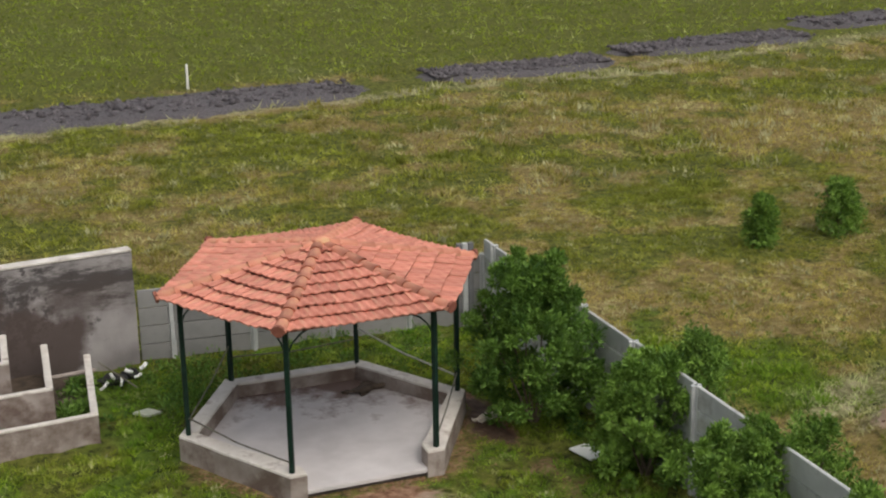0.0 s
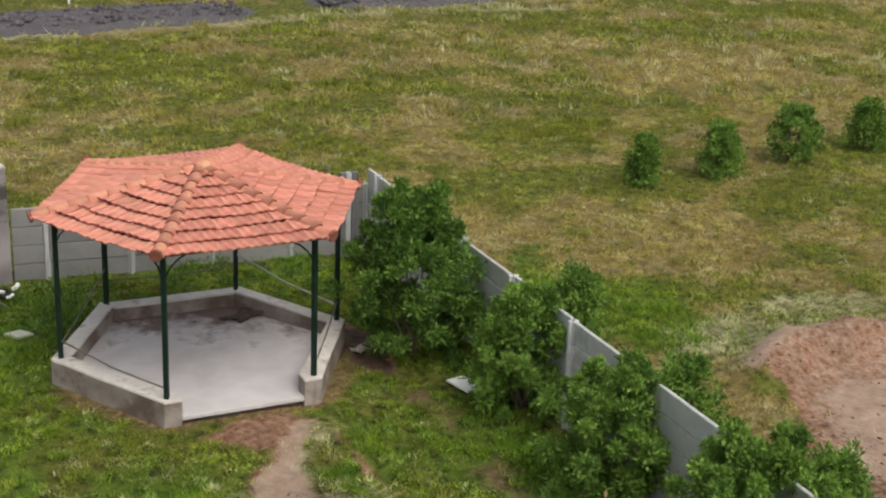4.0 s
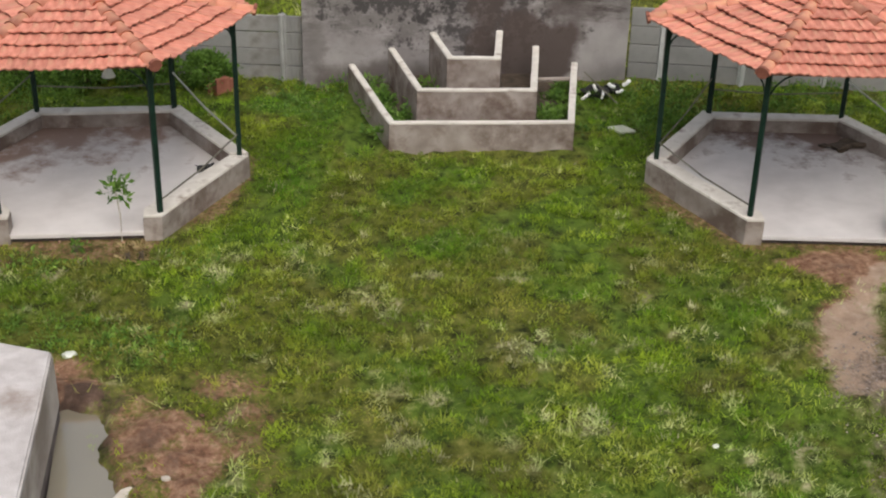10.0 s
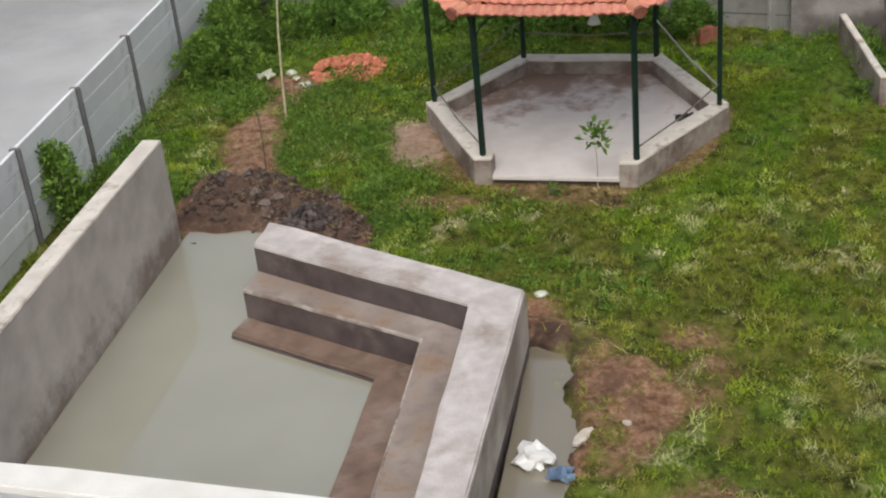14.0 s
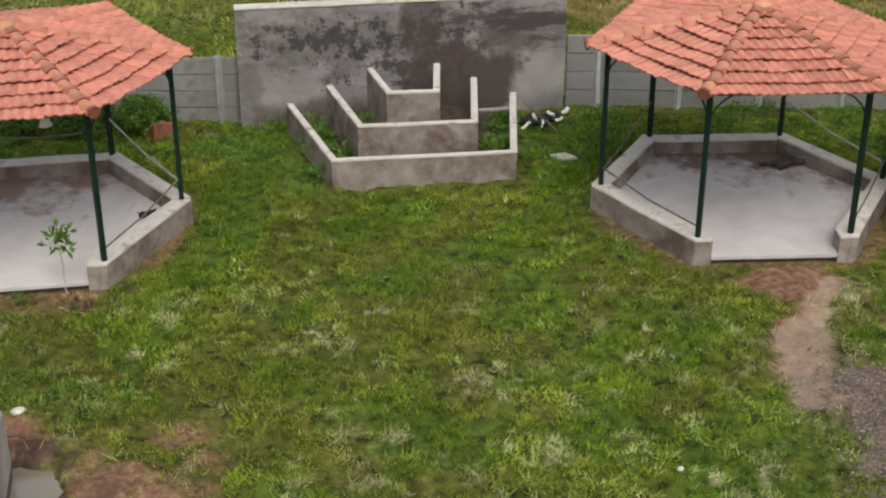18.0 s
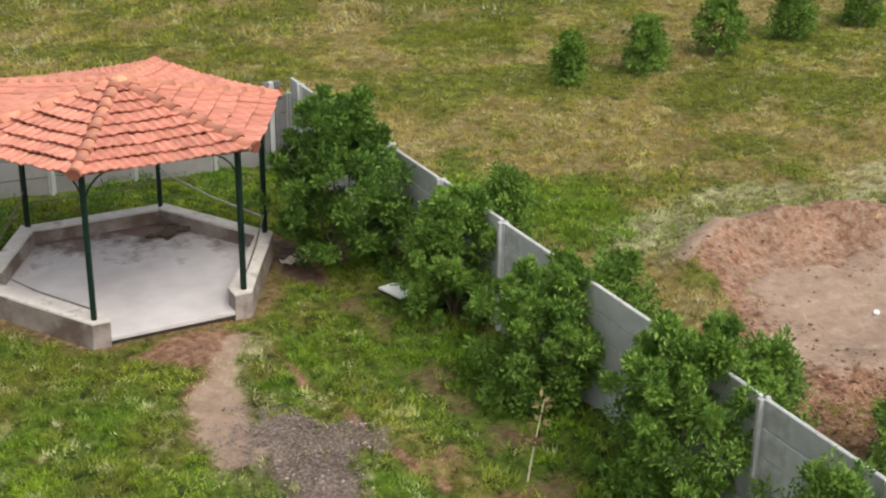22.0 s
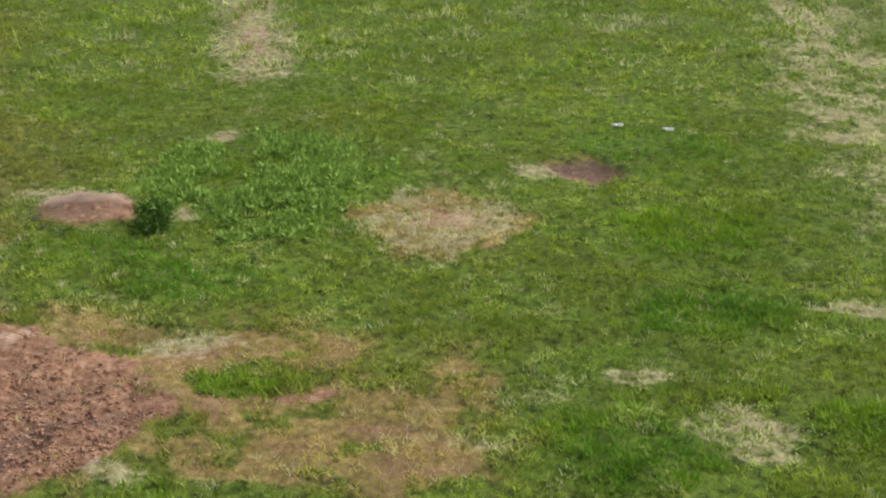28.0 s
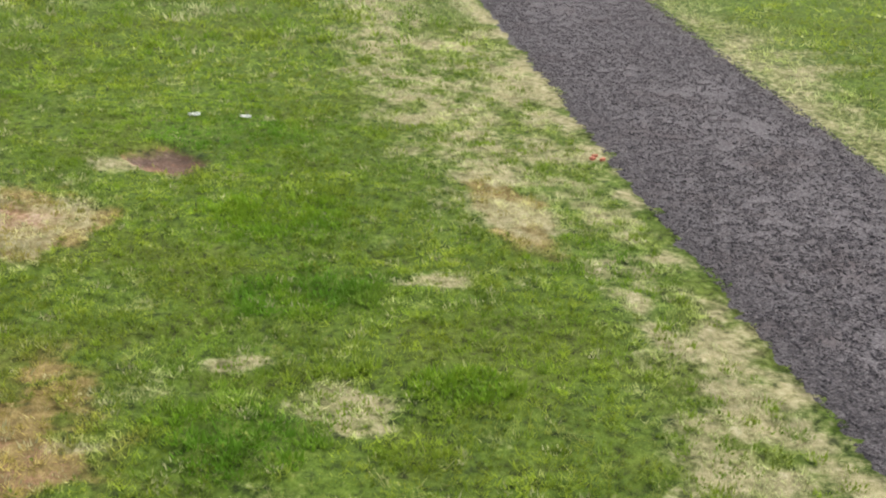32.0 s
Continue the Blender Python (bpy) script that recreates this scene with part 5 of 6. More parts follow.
def shrub(x, y, h, r, seed, leaves, label, material=None, name="shrub", leaf=0.10, group="", lean=0.0):
    rnd = random.Random(seed)
    leaves, leaf = int(leaves * 1.75), leaf * 0.84
    s = thing(name, x, y, float(height(np.array([x]), np.array([y]))[0]) - 0.02, 0, label, "shrub", group)
    stems, cl = [], []
    for k in range(6):
        a = 2 * math.pi * (k + rnd.random() * 0.7) / 6
        top = Vector((math.cos(a) * r * rnd.uniform(0.25, 0.7), math.sin(a) * r * rnd.uniform(0.25, 0.7), h * rnd.uniform(0.55, 0.9)))
        mid = top * 0.5 + Vector((rnd.uniform(-0.06, 0.06), rnd.uniform(-0.06, 0.06), 0.05))
        stems.append(tube([(rnd.uniform(-0.04, 0.04), rnd.uniform(-0.04, 0.04), -0.05), mid, top], 0.022, 5, 0.007))
    part("trunk", merge(stems), BARK, s)
    n = int(40 + 55 * h)
    for k in range(n):
        t = rnd.random() ** 0.85
        z = h * (0.06 + 0.88 * t)
        wide = r * (math.sin(math.pi * min(1, 0.27 + 0.71 * t)) ** 0.6) * (0.8 + 0.35 * noise.noise(Vector((seed, t * 3, k * 0.3))))
        a = rnd.uniform(0, 2 * math.pi)
        rr = wide * rnd.uniform(0.35, 1.0) ** 0.7
        cl.append((math.cos(a) * rr * rnd.uniform(0.8, 1.15) + lean * z, math.sin(a) * rr * rnd.uniform(0.8, 1.15), z, rnd.uniform(0.07, 0.19) * (0.6 + 0.4 * r)))
    for k in range(7):
        a = rnd.uniform(0, 2 * math.pi)
        cl.append((math.cos(a) * r * 0.3, math.sin(a) * r * 0.3, h * rnd.uniform(0.93, 1.03), 0.08))
    for k in range(int(10 + 8 * h)):
        a, up = rnd.uniform(0, 2 * math.pi), rnd.uniform(0.35, 1.0)
        rr = r * math.cos(up * 1.25) * rnd.uniform(0.80, 1.0)
        cl.append((math.cos(a) * rr, math.sin(a) * rr, h * (0.35 + 0.70 * up) * rnd.uniform(0.95, 1.03), rnd.uniform(0.05, 0.09)))
    part("crown", leaf_cloud("crown", cl, leaves, leaf, material or LEAF, seed), None, s)
    return s


YARD_S = "shrubs along the boundary wall"
shrub(5.80, 9.98, 2.36, 1.10, 11, 21000, "tall dark green leafy shrub beside the concrete wall", LEAF_DARK, group=YARD_S, leaf=0.085)
shrub(6.46, 7.90, 1.55, 0.82, 12, 14000, "round bright green leafy shrub beside the concrete wall", LEAF, group=YARD_S, leaf=0.08)
shrub(6.39, 5.63, 1.58, 0.98, 13, 16000, "spreading green leafy shrub beside the concrete wall", LEAF, group=YARD_S, leaf=0.08)
shrub(6.51, 3.14, 1.86, 1.06, 14, 19000, "tall green leafy shrub with pale young tips", LEAF, group=YARD_S, leaf=0.08)
shrub(6.27, 0.92, 1.68, 0.55, 15, 5200, "small fresh green shrub beside the concrete wall", LEAF_FRESH, group=YARD_S, leaf=0.075)
OUT_S = "shrubs outside the boundary wall"
shrub(7.65, 8.75, 1.5, 0.55, 21, 4000, "green shrub growing behind the concrete wall", LEAF, group=OUT_S, leaf=0.08)
shrub(7.6, 6.1, 1.3, 0.6, 22, 3800, "green shrub growing behind the concrete wall", LEAF, group=OUT_S, leaf=0.08)
shrub(7.6, 3.35, 1.45, 0.55, 23, 3600, "green shrub with reddish tips behind the concrete wall", LEAF, group=OUT_S, leaf=0.08)
for k, (x, y, h, r) in enumerate(((8.92, 2.72, 0.85, 0.34), (8.52, 2.1, 1.15, 0.48), (8.42, 1.45, 0.95, 0.50), (8.2, 0.95, 0.6, 0.4))):
    shrub(x, y, h, r, 241 + k, 2200, "feathery fresh green shrub beside the dug soil", LEAF_FRESH, group=OUT_S, leaf=0.075)
FAR_S = "row of small bushes in the field"
for k, (x, y, h, r) in enumerate(((13.45, 16.3, 0.98, 0.36), (15.4, 16.5, 1.08, 0.56), (17.55, 16.9, 1.2, 0.66), (19.9, 17.25, 1.1, 0.58), (22.25, 17.55, 1.0, 0.55))):
    shrub(x, y, h, r, 31 + k, 3400, "small round dark green bush standing in the dry field", LEAF, name="bush", group=FAR_S, leaf=0.095)
shrub(19.45, -1.3, 0.44, 0.34, 41, 1100, "low dark green bush beside the sand heap", LEAF_DARK, name="bush")
shrub(-11.85, 6.3, 1.0, 0.38, 42, 1500, "small shrub against the pale wall", LEAF, name="shrub")
shrub(-12.15, 10.85, 0.75, 0.72, 43, 4200, "rank green weeds in the corner of the yard", LEAF_FRESH, name="weed_clump", leaf=0.10)
shrub(-12.3, 12.25, 0.95, 0.8, 48, 5000, "rank green weeds in the corner of the yard", LEAF_FRESH, name="weed_clump", leaf=0.10)
shrub(-11.2, 13.35, 0.46, 0.95, 44, 5000, "rank green weeds along the back wall", WEED, name="weed_clump", leaf=0.10)
shrub(-9.4, 13.6, 0.40, 0.8, 45, 2400, "low green weeds along the back wall", WEED, name="weed_clump", leaf=0.11)
for k, (x, y, h, r) in enumerate(((-8.2, 13.45, 0.50, 0.55), (-7.3, 13.55, 0.58, 0.60), (-6.3, 13.6, 0.50, 0.60), (-5.4, 13.6, 0.45, 0.50))):
    shrub(x, y, h, r, 51 + k, 2300, "dark green rank weeds between gazebo and back wall", LEAF_DARK, name="weed_clump", group="weeds behind the gazebo", leaf=0.085)


# ---- small things ----
def gz(x, y):
    return float(height(np.array([float(x)]), np.array([float(y)]))[0])


def loose(name, bm, material, x, y, z, turn, label, category, group="", smooth=False, tilt=(0, 0)):
    ob = new(name, mesh_of(name, bm, material, smooth))
    ob.matrix_basis = pose(x, y, z, tilt[0], tilt[1], turn)
    return tagged(ob, label, category, group)


def chip(sx, sy, sz, seed, n=7):
    """A broken flat piece with a ragged outline."""
    rnd = random.Random(seed)
    lo, hi = (0.8, 1.15) if n > 4 else (0.94, 1.06)
    poly = [(sx / 2 * math.cos(2 * math.pi * k / n) * rnd.uniform(lo, hi), sy / 2 * math.sin(2 * math.pi * k / n) * rnd.uniform(lo, hi)) for k in range(n)]
    return prism(poly, 0, sz, 0.0)


SLAB_WHITE = mat("white_stone_slab", (0.80, 0.82, 0.75), (0.87, 0.88, 0.83), 6.0, 0.7, 0.2, 50)
OLDTILE = mat("weathered_floor_tile", (0.38, 0.41, 0.31), (0.52, 0.54, 0.44), 5.0, 0.8, 0.2, 50)
loose("stone_slab", prism([(-0.20, 0.17), (0.11, 0.22), (0.17, -0.18), (-0.07, -0.24)], 0, 0.03, 0.006), SLAB_WHITE, 6.09, 8.84, gz(6.09, 8.84) + 0.05, 0, "pale broken stone slab lying in the grass", "slab", tilt=(2, -1))
loose("floor_tile", chip(0.33, 0.40, 0.03, 5, 4), OLDTILE, 0.86, 12.39, gz(0.86, 12.39) + 0.045, 80, "pale broken floor tile lying on the lawn", "tile", tilt=(3, 4))
loose("stone", lump(0.06, 7, (1.4, 1, 0.5), 0.3), SLAB, -5.41, 5.80, 0.03, 0, "small pale stone near the pool", "stone")
loose("broken_board", chip(0.12, 0.32, 0.03, 8), WOOD, -4.30, 3.52, max(-0.07, gz(-4.30, 3.52)) + 0.02, -22, "pale wooden board piece beside the puddle", "board", tilt=(4, 3))
loose("stone", chip(0.09, 0.06, 0.03, 9), WOOD, -3.95, 3.75, gz(-3.95, 3.75), 0, "pale stone chip on the muddy grass", "stone")
loose("stone", lump(0.03, 19, (1.2, 1, 0.8), 0.3), SLAB, 1.17, 4.62, gz(1.17, 4.62) + 0.03, 0, "small white stone on the lawn", "stone")


def crumpled(w, h, seed, cuts=9, amp=0.10):
    """A crumpled sheet of plastic or cloth."""
    bm = bmesh.new()
    bmesh.ops.create_grid(bm, x_segments=cuts, y_segments=cuts, size=0.5)
    off = Vector((seed * 3.1, seed * 1.7, 0))
    for v in bm.verts:
        k = noise.noise_vector(v.co * 4 + off)
        rr = 1 - 0.25 * abs(noise.noise(v.co * 2 + off))
        v.co = Vector((v.co.x * w * rr + 0.05 * k.x, v.co.y * h * rr + 0.05 * k.y, max(0.0, amp * (0.7 + k.z + 0.8 * noise.noise(v.co * 9 + off)))))
    bmesh.ops.solidify(bm, geom=bm.faces[:], thickness=0.006)
    return bm


loose("plastic_bag", lump(0.16, 33, (0.95, 1.15, 0.5), 0.55, 3), PAPER, -4.66, 3.15, -0.02, 20, "crumpled white plastic bag lying in the puddle", "bag")
loose("blue_rag", crumpled(0.24, 0.20, 4, amp=0.07), BLUE, -4.36, 2.98, max(-0.07, gz(-4.36, 2.98)), 15, "wet blue rag beside the white bag", "rag")
loose("plastic_sheet", crumpled(0.40, 0.26, 6, amp=0.06), PAPER, 12.14, 4.70, gz(12.14, 4.7), 30, "crumpled white plastic sheet on the mud", "plastic")
loose("white_chip", chip(0.16, 0.09, 0.02, 12), WHITEWASH, 11.51, 5.69, gz(11.51, 5.69) + 0.005, 40, "small white chip lying on the mud", "chip")
loose("plastic_sheet", crumpled(0.34, 0.30, 8, amp=0.12), PAPER, 8.35, 2.75, gz(8.35, 2.75), 70, "dirty pale plastic sheet near the wall", "plastic")
loose("pale_cloth", crumpled(0.26, 0.18, 9, amp=0.08), OLDTILE, -11.32, 10.86, gz(-11.32, 10.86) + 0.03, 40, "pale green cloth caught in the weeds", "cloth")
loose("dead_leaf", crumpled(0.40, 0.22, 11, amp=0.08), WOOD, 5.25, 10.3, gz(5.25, 10.3), 20, "dry brown palm sheath beside the gazebo", "leaf")

# black cloth and white pipes beside the planter
sc = thing("scrap_heap", 0.55, 13.72, 0.0, 0, "black sacking with white plastic pipe pieces beside the planter", "scrap")
part("black_sack", lump(0.17, 23, (1.1, 0.8, 0.6), 0.6), BLACK, sc, at=pose(0.0, 0.02, 0.08))
part("black_sack", lump(0.12, 24, (1.2, 0.8, 0.7), 0.5), BLACK, sc, at=pose(0.26, 0.12, 0.10))
for x, y, z, a, l, r in ((-0.16, -0.20, 0.08, 40, 0.15, 0.024), (-0.03, -0.19, 0.22, -65, 0.12, 0.024), (0.10, -0.16, 0.10, 80, 0.12, 0.022), (0.22, -0.12, 0.24, -30, 0.12, 0.028), (0.36, -0.06, 0.12, 15, 0.10, 0.024), (0.46, 0.0, 0.24, 35, 0.11, 0.032)):
    dx, dz = l * math.cos(radians(a)), l * math.sin(radians(a))
    part("pipe_piece", tube([(x - dx / 2, y, max(0.03, z - dz / 2)), (x, y - 0.02, z), (x + dx / 2, y + 0.03, z + dz / 2)], r, 8), PAPER, sc, "white plastic pipe piece")
part("stick", tube([(-0.20, -0.05, 0.42), (0.32, -0.30, 0.02)], 0.012, 5), ROD, sc)

# a lamp on a cord under the roof of the second gazebo
lamp = thing("pendant_lamp", -5.70, 9.25, 1.80, 0, "small white cone lamp hanging under the gazebo roof", "lamp")
cone = bmesh.new()
bmesh.ops.create_cone(cone, cap_ends=True, segments=14, radius1=0.085, radius2=0.03, depth=0.13)
part("shade", cone, PAPER, lamp, "white plastic shade", at=pose(0, 0, 0.065))
part("cord", tube([(0, 0, 0.125), (0.01, 0.0, 0.42), (0, 0, 0.70)], 0.006, 5), BLACK, lamp)
loose("rag", crumpled(0.26, 0.18, 21, amp=0.06), BLACK, -4.78, 10.20, 0.150, 30, "dark wet rag on the gazebo floor", "rag")

# a heap of dark rubble at the head of the pool, its stones piled on one another
rnd = random.Random(5)
PALE_ROCK = mat("grey_broken_stone", (0.12, 0.095, 0.085), (0.22, 0.185, 0.165), 6.0, 0.9, 0.5, 30)
heap = thing("rubble_heap", -8.66, 6.84, gz(-8.66, 6.84) - 0.03, 0, "heap of dark broken stones beside the pool", "rubble")
RUB = [mesh_of("rock", lump(0.075, 60 + k, (1.2, 0.9, 0.75), 0.7, 1), RUBBLE) for k in range(5)]
for k in range(120):
    a, r = rnd.uniform(0, 2 * math.pi), rnd.random() ** 0.6
    x, y = 0.36 * r * math.cos(a), 0.30 * r * math.sin(a)
    s = rnd.uniform(0.3, 0.85)
    part("rock", RUB[k % 5], None, heap, at=pose(x, y, 0.03 + 0.20 * (1 - r) * rnd.random(), rnd.uniform(0, 360), rnd.uniform(0, 360), 0) @ Matrix.Diagonal((s, s, s, 1)))
for k in range(14):
    x, y = rnd.uniform(-10.4, -7.8), rnd.uniform(6.9, 8.1)
    loose("rock", lump(rnd.uniform(0.03, 0.06), 200 + k, (1.3, 1, 0.6), 0.5, 1), RUBBLE, x, y, gz(x, y) + 0.005, rnd.uniform(0, 360), "loose dark stone on the trodden earth", "stone", "scattered stones")
for x, y, r, sd in ((-9.36, 7.02, 0.075, 301), (-9.28, 7.2, 0.06, 302), (-9.56, 7.18, 0.05, 303)):
    loose("rock", lump(r, sd, (1.2, 0.9, 0.75), 0.5, 2), PALE_ROCK, x, y, gz(x, y) + 0.03, sd * 40, "grey broken stone on the mud at the pool head", "stone", "grey stones at the pool head")

# pale stones where the worn track ends
for k, (x, y, r) in enumerate(((-10.62, 10.78, 0.075), (-11.05, 11.18, 0.07), (-10.86, 10.98, 0.05))):
    loose("stone", lump(r, 70 + k, (1.3, 1, 0.6), 0.35), OLDTILE, x, y, gz(x, y) + 0.4 * r, 35 * k, "pale field stone lying in the weeds", "stone", "pale stones by the brick heap")
# a heap of red brick bats
bh = thing("brick_heap", -10.25, 11.58, gz(-10.25, 11.58) - 0.02, 0, "low heap of broken orange-red bricks in the weeds", "bricks")
BAT = [mesh_of("brick", box(l, 0.075, 0.055, 0.008, wear=0.008, seed=k), BRICK) for k, l in enumerate((0.15, 0.10, 0.07, 0.12))]
for k in range(210):
    a, r = rnd.uniform(0, 2 * math.pi), rnd.random() ** 0.55
    part("brick", BAT[k % 4], None, bh, at=pose(0.60 * r * math.cos(a), 0.62 * r * math.sin(a), 0.01 + 0.13 * (1 - r) * rnd.random(), rnd.uniform(-35, 35), rnd.uniform(-35, 35), rnd.uniform(0, 360)))
for k, (x, y) in enumerate(((-5.25, 13.35), (-5.05, 13.4), (-5.15, 13.3))):
    loose("brick", box(0.22, 0.11, 0.16 + 0.05 * k, 0.01, wear=0.01, seed=k), BRICK_OLD, x, y, gz(x, y) - 0.01, 20 * k, "orange-red brick standing at the wall foot", "brick", "bricks at the wall foot")

# poles and stakes
loose("bamboo_pole", tube([(0, 0, -0.1), (0.03, 0.01, 0.6), (0.07, 0.03, 1.3), (0.13, 0.06, 1.92)], 0.019, 8, 0.012), BAMBOO, -10.28, 9.45, gz(-10.28, 9.45), 0, "tall pale bamboo pole stuck in the earth", "pole")
loose("stake", tube([(0, 0, -0.1), (0.02, 0.0, 0.4), (0.0, 0.02, 0.85)], 0.014, 6, 0.010), BARK, -9.95, 8.15, gz(-9.95, 8.15), 0, "thin dark wooden stake in the trodden earth", "stake")
mh = thing("mud_heap", GR_AT[0] + 0.93, GR_AT[1] + 1.12, 0.148, 20, "small heap of dark wet mud on the gazebo floor", "mud")
part("mud", lump(0.21, 91, (1.6, 0.8, 0.36), 0.6, 3), SOIL, mh)
for k, (x, y, r) in enumerate(((-0.34, 0.10, 0.06), (0.26, -0.22, 0.05), (-0.2, -0.14, 0.035))):
    part("clod", lump(r, 94 + k, (1.3, 1, 0.5), 0.4), SOIL, mh, at=pose(x, y, 0.01))
loose("marker_post", box(0.065, 0.065, 1.05, 0.01, wear=0.008, seed=3), WOOD, 11.39, 3.24, gz(11.39, 3.24) - 0.08, 12, "weathered white wooden marker post in the dug soil", "post", tilt=(2, 3))
loose("marker_post", box(0.08, 0.08, 0.85, 0.01), WHITEWASH, 6.25, 39.6, gz(6.25, 39.6) - 0.05, 0, "short white marker post in the far field", "post", "far marker posts")
loose("marker_post", box(0.08, 0.08, 0.85, 0.01), WHITEWASH, 42.5, 42.5, gz(42.5, 42.5) - 0.05, 0, "short white marker post in the far field", "post", "far marker posts")
dw = thing("dead_weed", 5.3, 4.15, gz(5.3, 4.15), 0, "tall pale dead weed stalk by the wall", "weed")
part("stem", tube([(0, 0, -0.05), (0.08, 0.03, 0.35), (0.24, 0.12, 0.85)], 0.014, 5, 0.006), BAMBOO, dw)
part("leaf_head", leaf_cloud("leaf_head", [(0.22, 0.11, 0.8, 0.07), (0.17, 0.07, 0.62, 0.06), (0.10, 0.05, 0.42, 0.05)], 46, 0.09, DRYLEAF, 5), None, dw)


for x, y in ((25.45, -9.23), (25.12, -10.18)):
    loose("white_scrap", crumpled(0.22, 0.13, 13, amp=0.04), SLAB, x, y, gz(x, y) + 0.03, 60 * x, "small white scrap lying in the grass", "scrap", "white scraps in the field")
for x, y, a in ((21.4, -16.0, 20), (21.55, -16.1, 70), (21.3, -16.15, 130)):
    loose("brick", box(0.11, 0.07, 0.05, 0.01, wear=0.01, seed=int(a)), BRICK, x, y, gz(x, y) + 0.02, a, "broken red brick beside the stone road", "brick", "bricks by the road")


def dry_bush(x, y, h, seed, label):
    r = random.Random(seed)
    d = thing("dry_bush", x, y, gz(x, y), 0, label, "bush", "dry twig bushes")
    tw_, tips = [], []
    for k in range(14):
        a, w = r.uniform(0, 2 * math.pi), r.uniform(0.2, 0.7) * h
        tip = (w * math.cos(a), w * math.sin(a), h * r.uniform(0.5, 1.0))
        tw_.append(tube([(0, 0, -0.04), (tip[0] * 0.4, tip[1] * 0.4, tip[2] * 0.6), tip], 0.012, 4, 0.004))
        tips.append((*tip, 0.10))
    part("twig", merge(tw_), BARK, d)
    tagged(part("leaf_head", leaf_cloud("leaf_head", tips, 130, 0.10, DRYLEAF, seed), None, d), "sparse dry brown leaves", kind="stuff")


dry_bush(18.0, 4.05, 0.85, 71, "sparse brown twiggy bush beside the dug soil")
dry_bush(17.9, 2.9, 0.65, 72, "sparse brown twiggy bush beside the dug soil")
dry_bush(17.4, 1.45, 0.45, 73, "low dry brown plant at the edge of the dug soil")
dry_bush(17.2, 2.0, 0.40, 74, "low dry brown plant at the edge of the dug soil")

# the sapling before the second gazebo
sp = thing("sapling", -5.48, 8.38, gz(-5.48, 8.38), 0, "slender young tree with a tuft of broad leaves", "tree")
part("trunk", tube([(0, 0, -0.05), (0.01, 0.0, 0.35), (-0.02, 0.0, 0.66)], 0.013, 6, 0.008), WOOD, sp)
part("crown", leaf_cloud("crown", [(-0.02, 0, 0.70, 0.09), (0.12, 0.02, 0.74, 0.08), (-0.12, 0.02, 0.64, 0.07), (0.0, 0.0, 0.84, 0.06), (0.08, -0.05, 0.60, 0.05)], 75, 0.115, LEAF_DARK, 9), None, sp)
shrub(-5.95, 8.1, 0.10, 0.06, 46, 40, "small dark seedling at the gazebo step", LEAF_DARK, name="seedling", leaf=0.09)
for x, y in ((-5.15, 7.95), (-5.3, 7.9)):
    shrub(x, y, 0.17, 0.08, 47, 45, "dry pale weed at the gazebo step", DRYLEAF, name="dry_weed", leaf=0.09)

# weeds in the planter, and rank growth round the yard
for cx, cy, z, n, seed in ((-2.62, 12.6, 0.13, 420, 1), (-0.12, 12.55, 0.13, 900, 2), (-0.02, 13.3, 0.13, 700, 4), (-2.72, 12.95, 0.13, 520, 5), (-2.42, 11.95, 0.13, 420, 10), (-1.6, 12.2, 0.24, 260, 11), (-2.0, 12.5, 0.24, 300, 12), (-2.05, 12.9, 0.24, 300, 3), (-2.9, 13.3, 0.13, 260, 6), (-1.2, 11.95, 0.13, 420, 7), (-2.05, 11.75, 0.13, 260, 8), (-0.5, 12.0, 0.13, 220, 9)):
    w = thing("weed_patch", cx, cy, z - 0.03, 0, "green weeds growing in the planter soil", "weeds", "weeds in the planter")
    cl = [(random.Random(seed * 31 + k).uniform(-0.2, 0.2), random.Random(seed * 17 + k).uniform(-0.35, 0.35), 0.07, 0.09) for k in range(12)]
    if seed in (7, 8, 9, 11):
        cl = [(c[1] * 2.2, c[0] * 0.4, c[2] * 0.7, 0.06) for c in cl]
    part("foliage", leaf_cloud("foliage", cl, n, 0.08, WEED, seed), None, w)


def weeds(name, x0, x1, y0, y1, count, size, seed, label, keep, material=None, tall=0.16):
    rs = np.random.RandomState(seed)
    x, y = rs.uniform(x0, x1, count), rs.uniform(y0, y1, count)
    dens = step01(fbm(x, y, 1.0, seed), 0.38, 0.60)
    d, l, s, st, pa, w = masks(x, y)
    dens = dens * (1 - 0.8 * pa) * (1 - 0.55 * np.clip(d, 0, 1))
    ok = keep(x, y) & (rs.rand(count) < dens) & (s < 0.4)
    x, y = x[ok], y[ok]
    z = height(x, y)
    cl = np.c_[x, y, z + tall * 0.5 * (0.5 + rs.rand(len(x))), np.full(len(x), tall)]
    me = leaf_cloud(name, cl, int(len(x) * 11), size, material or WEED, seed, up=0.6)
    return tagged(new(name, me), label, "weeds", kind="stuff")




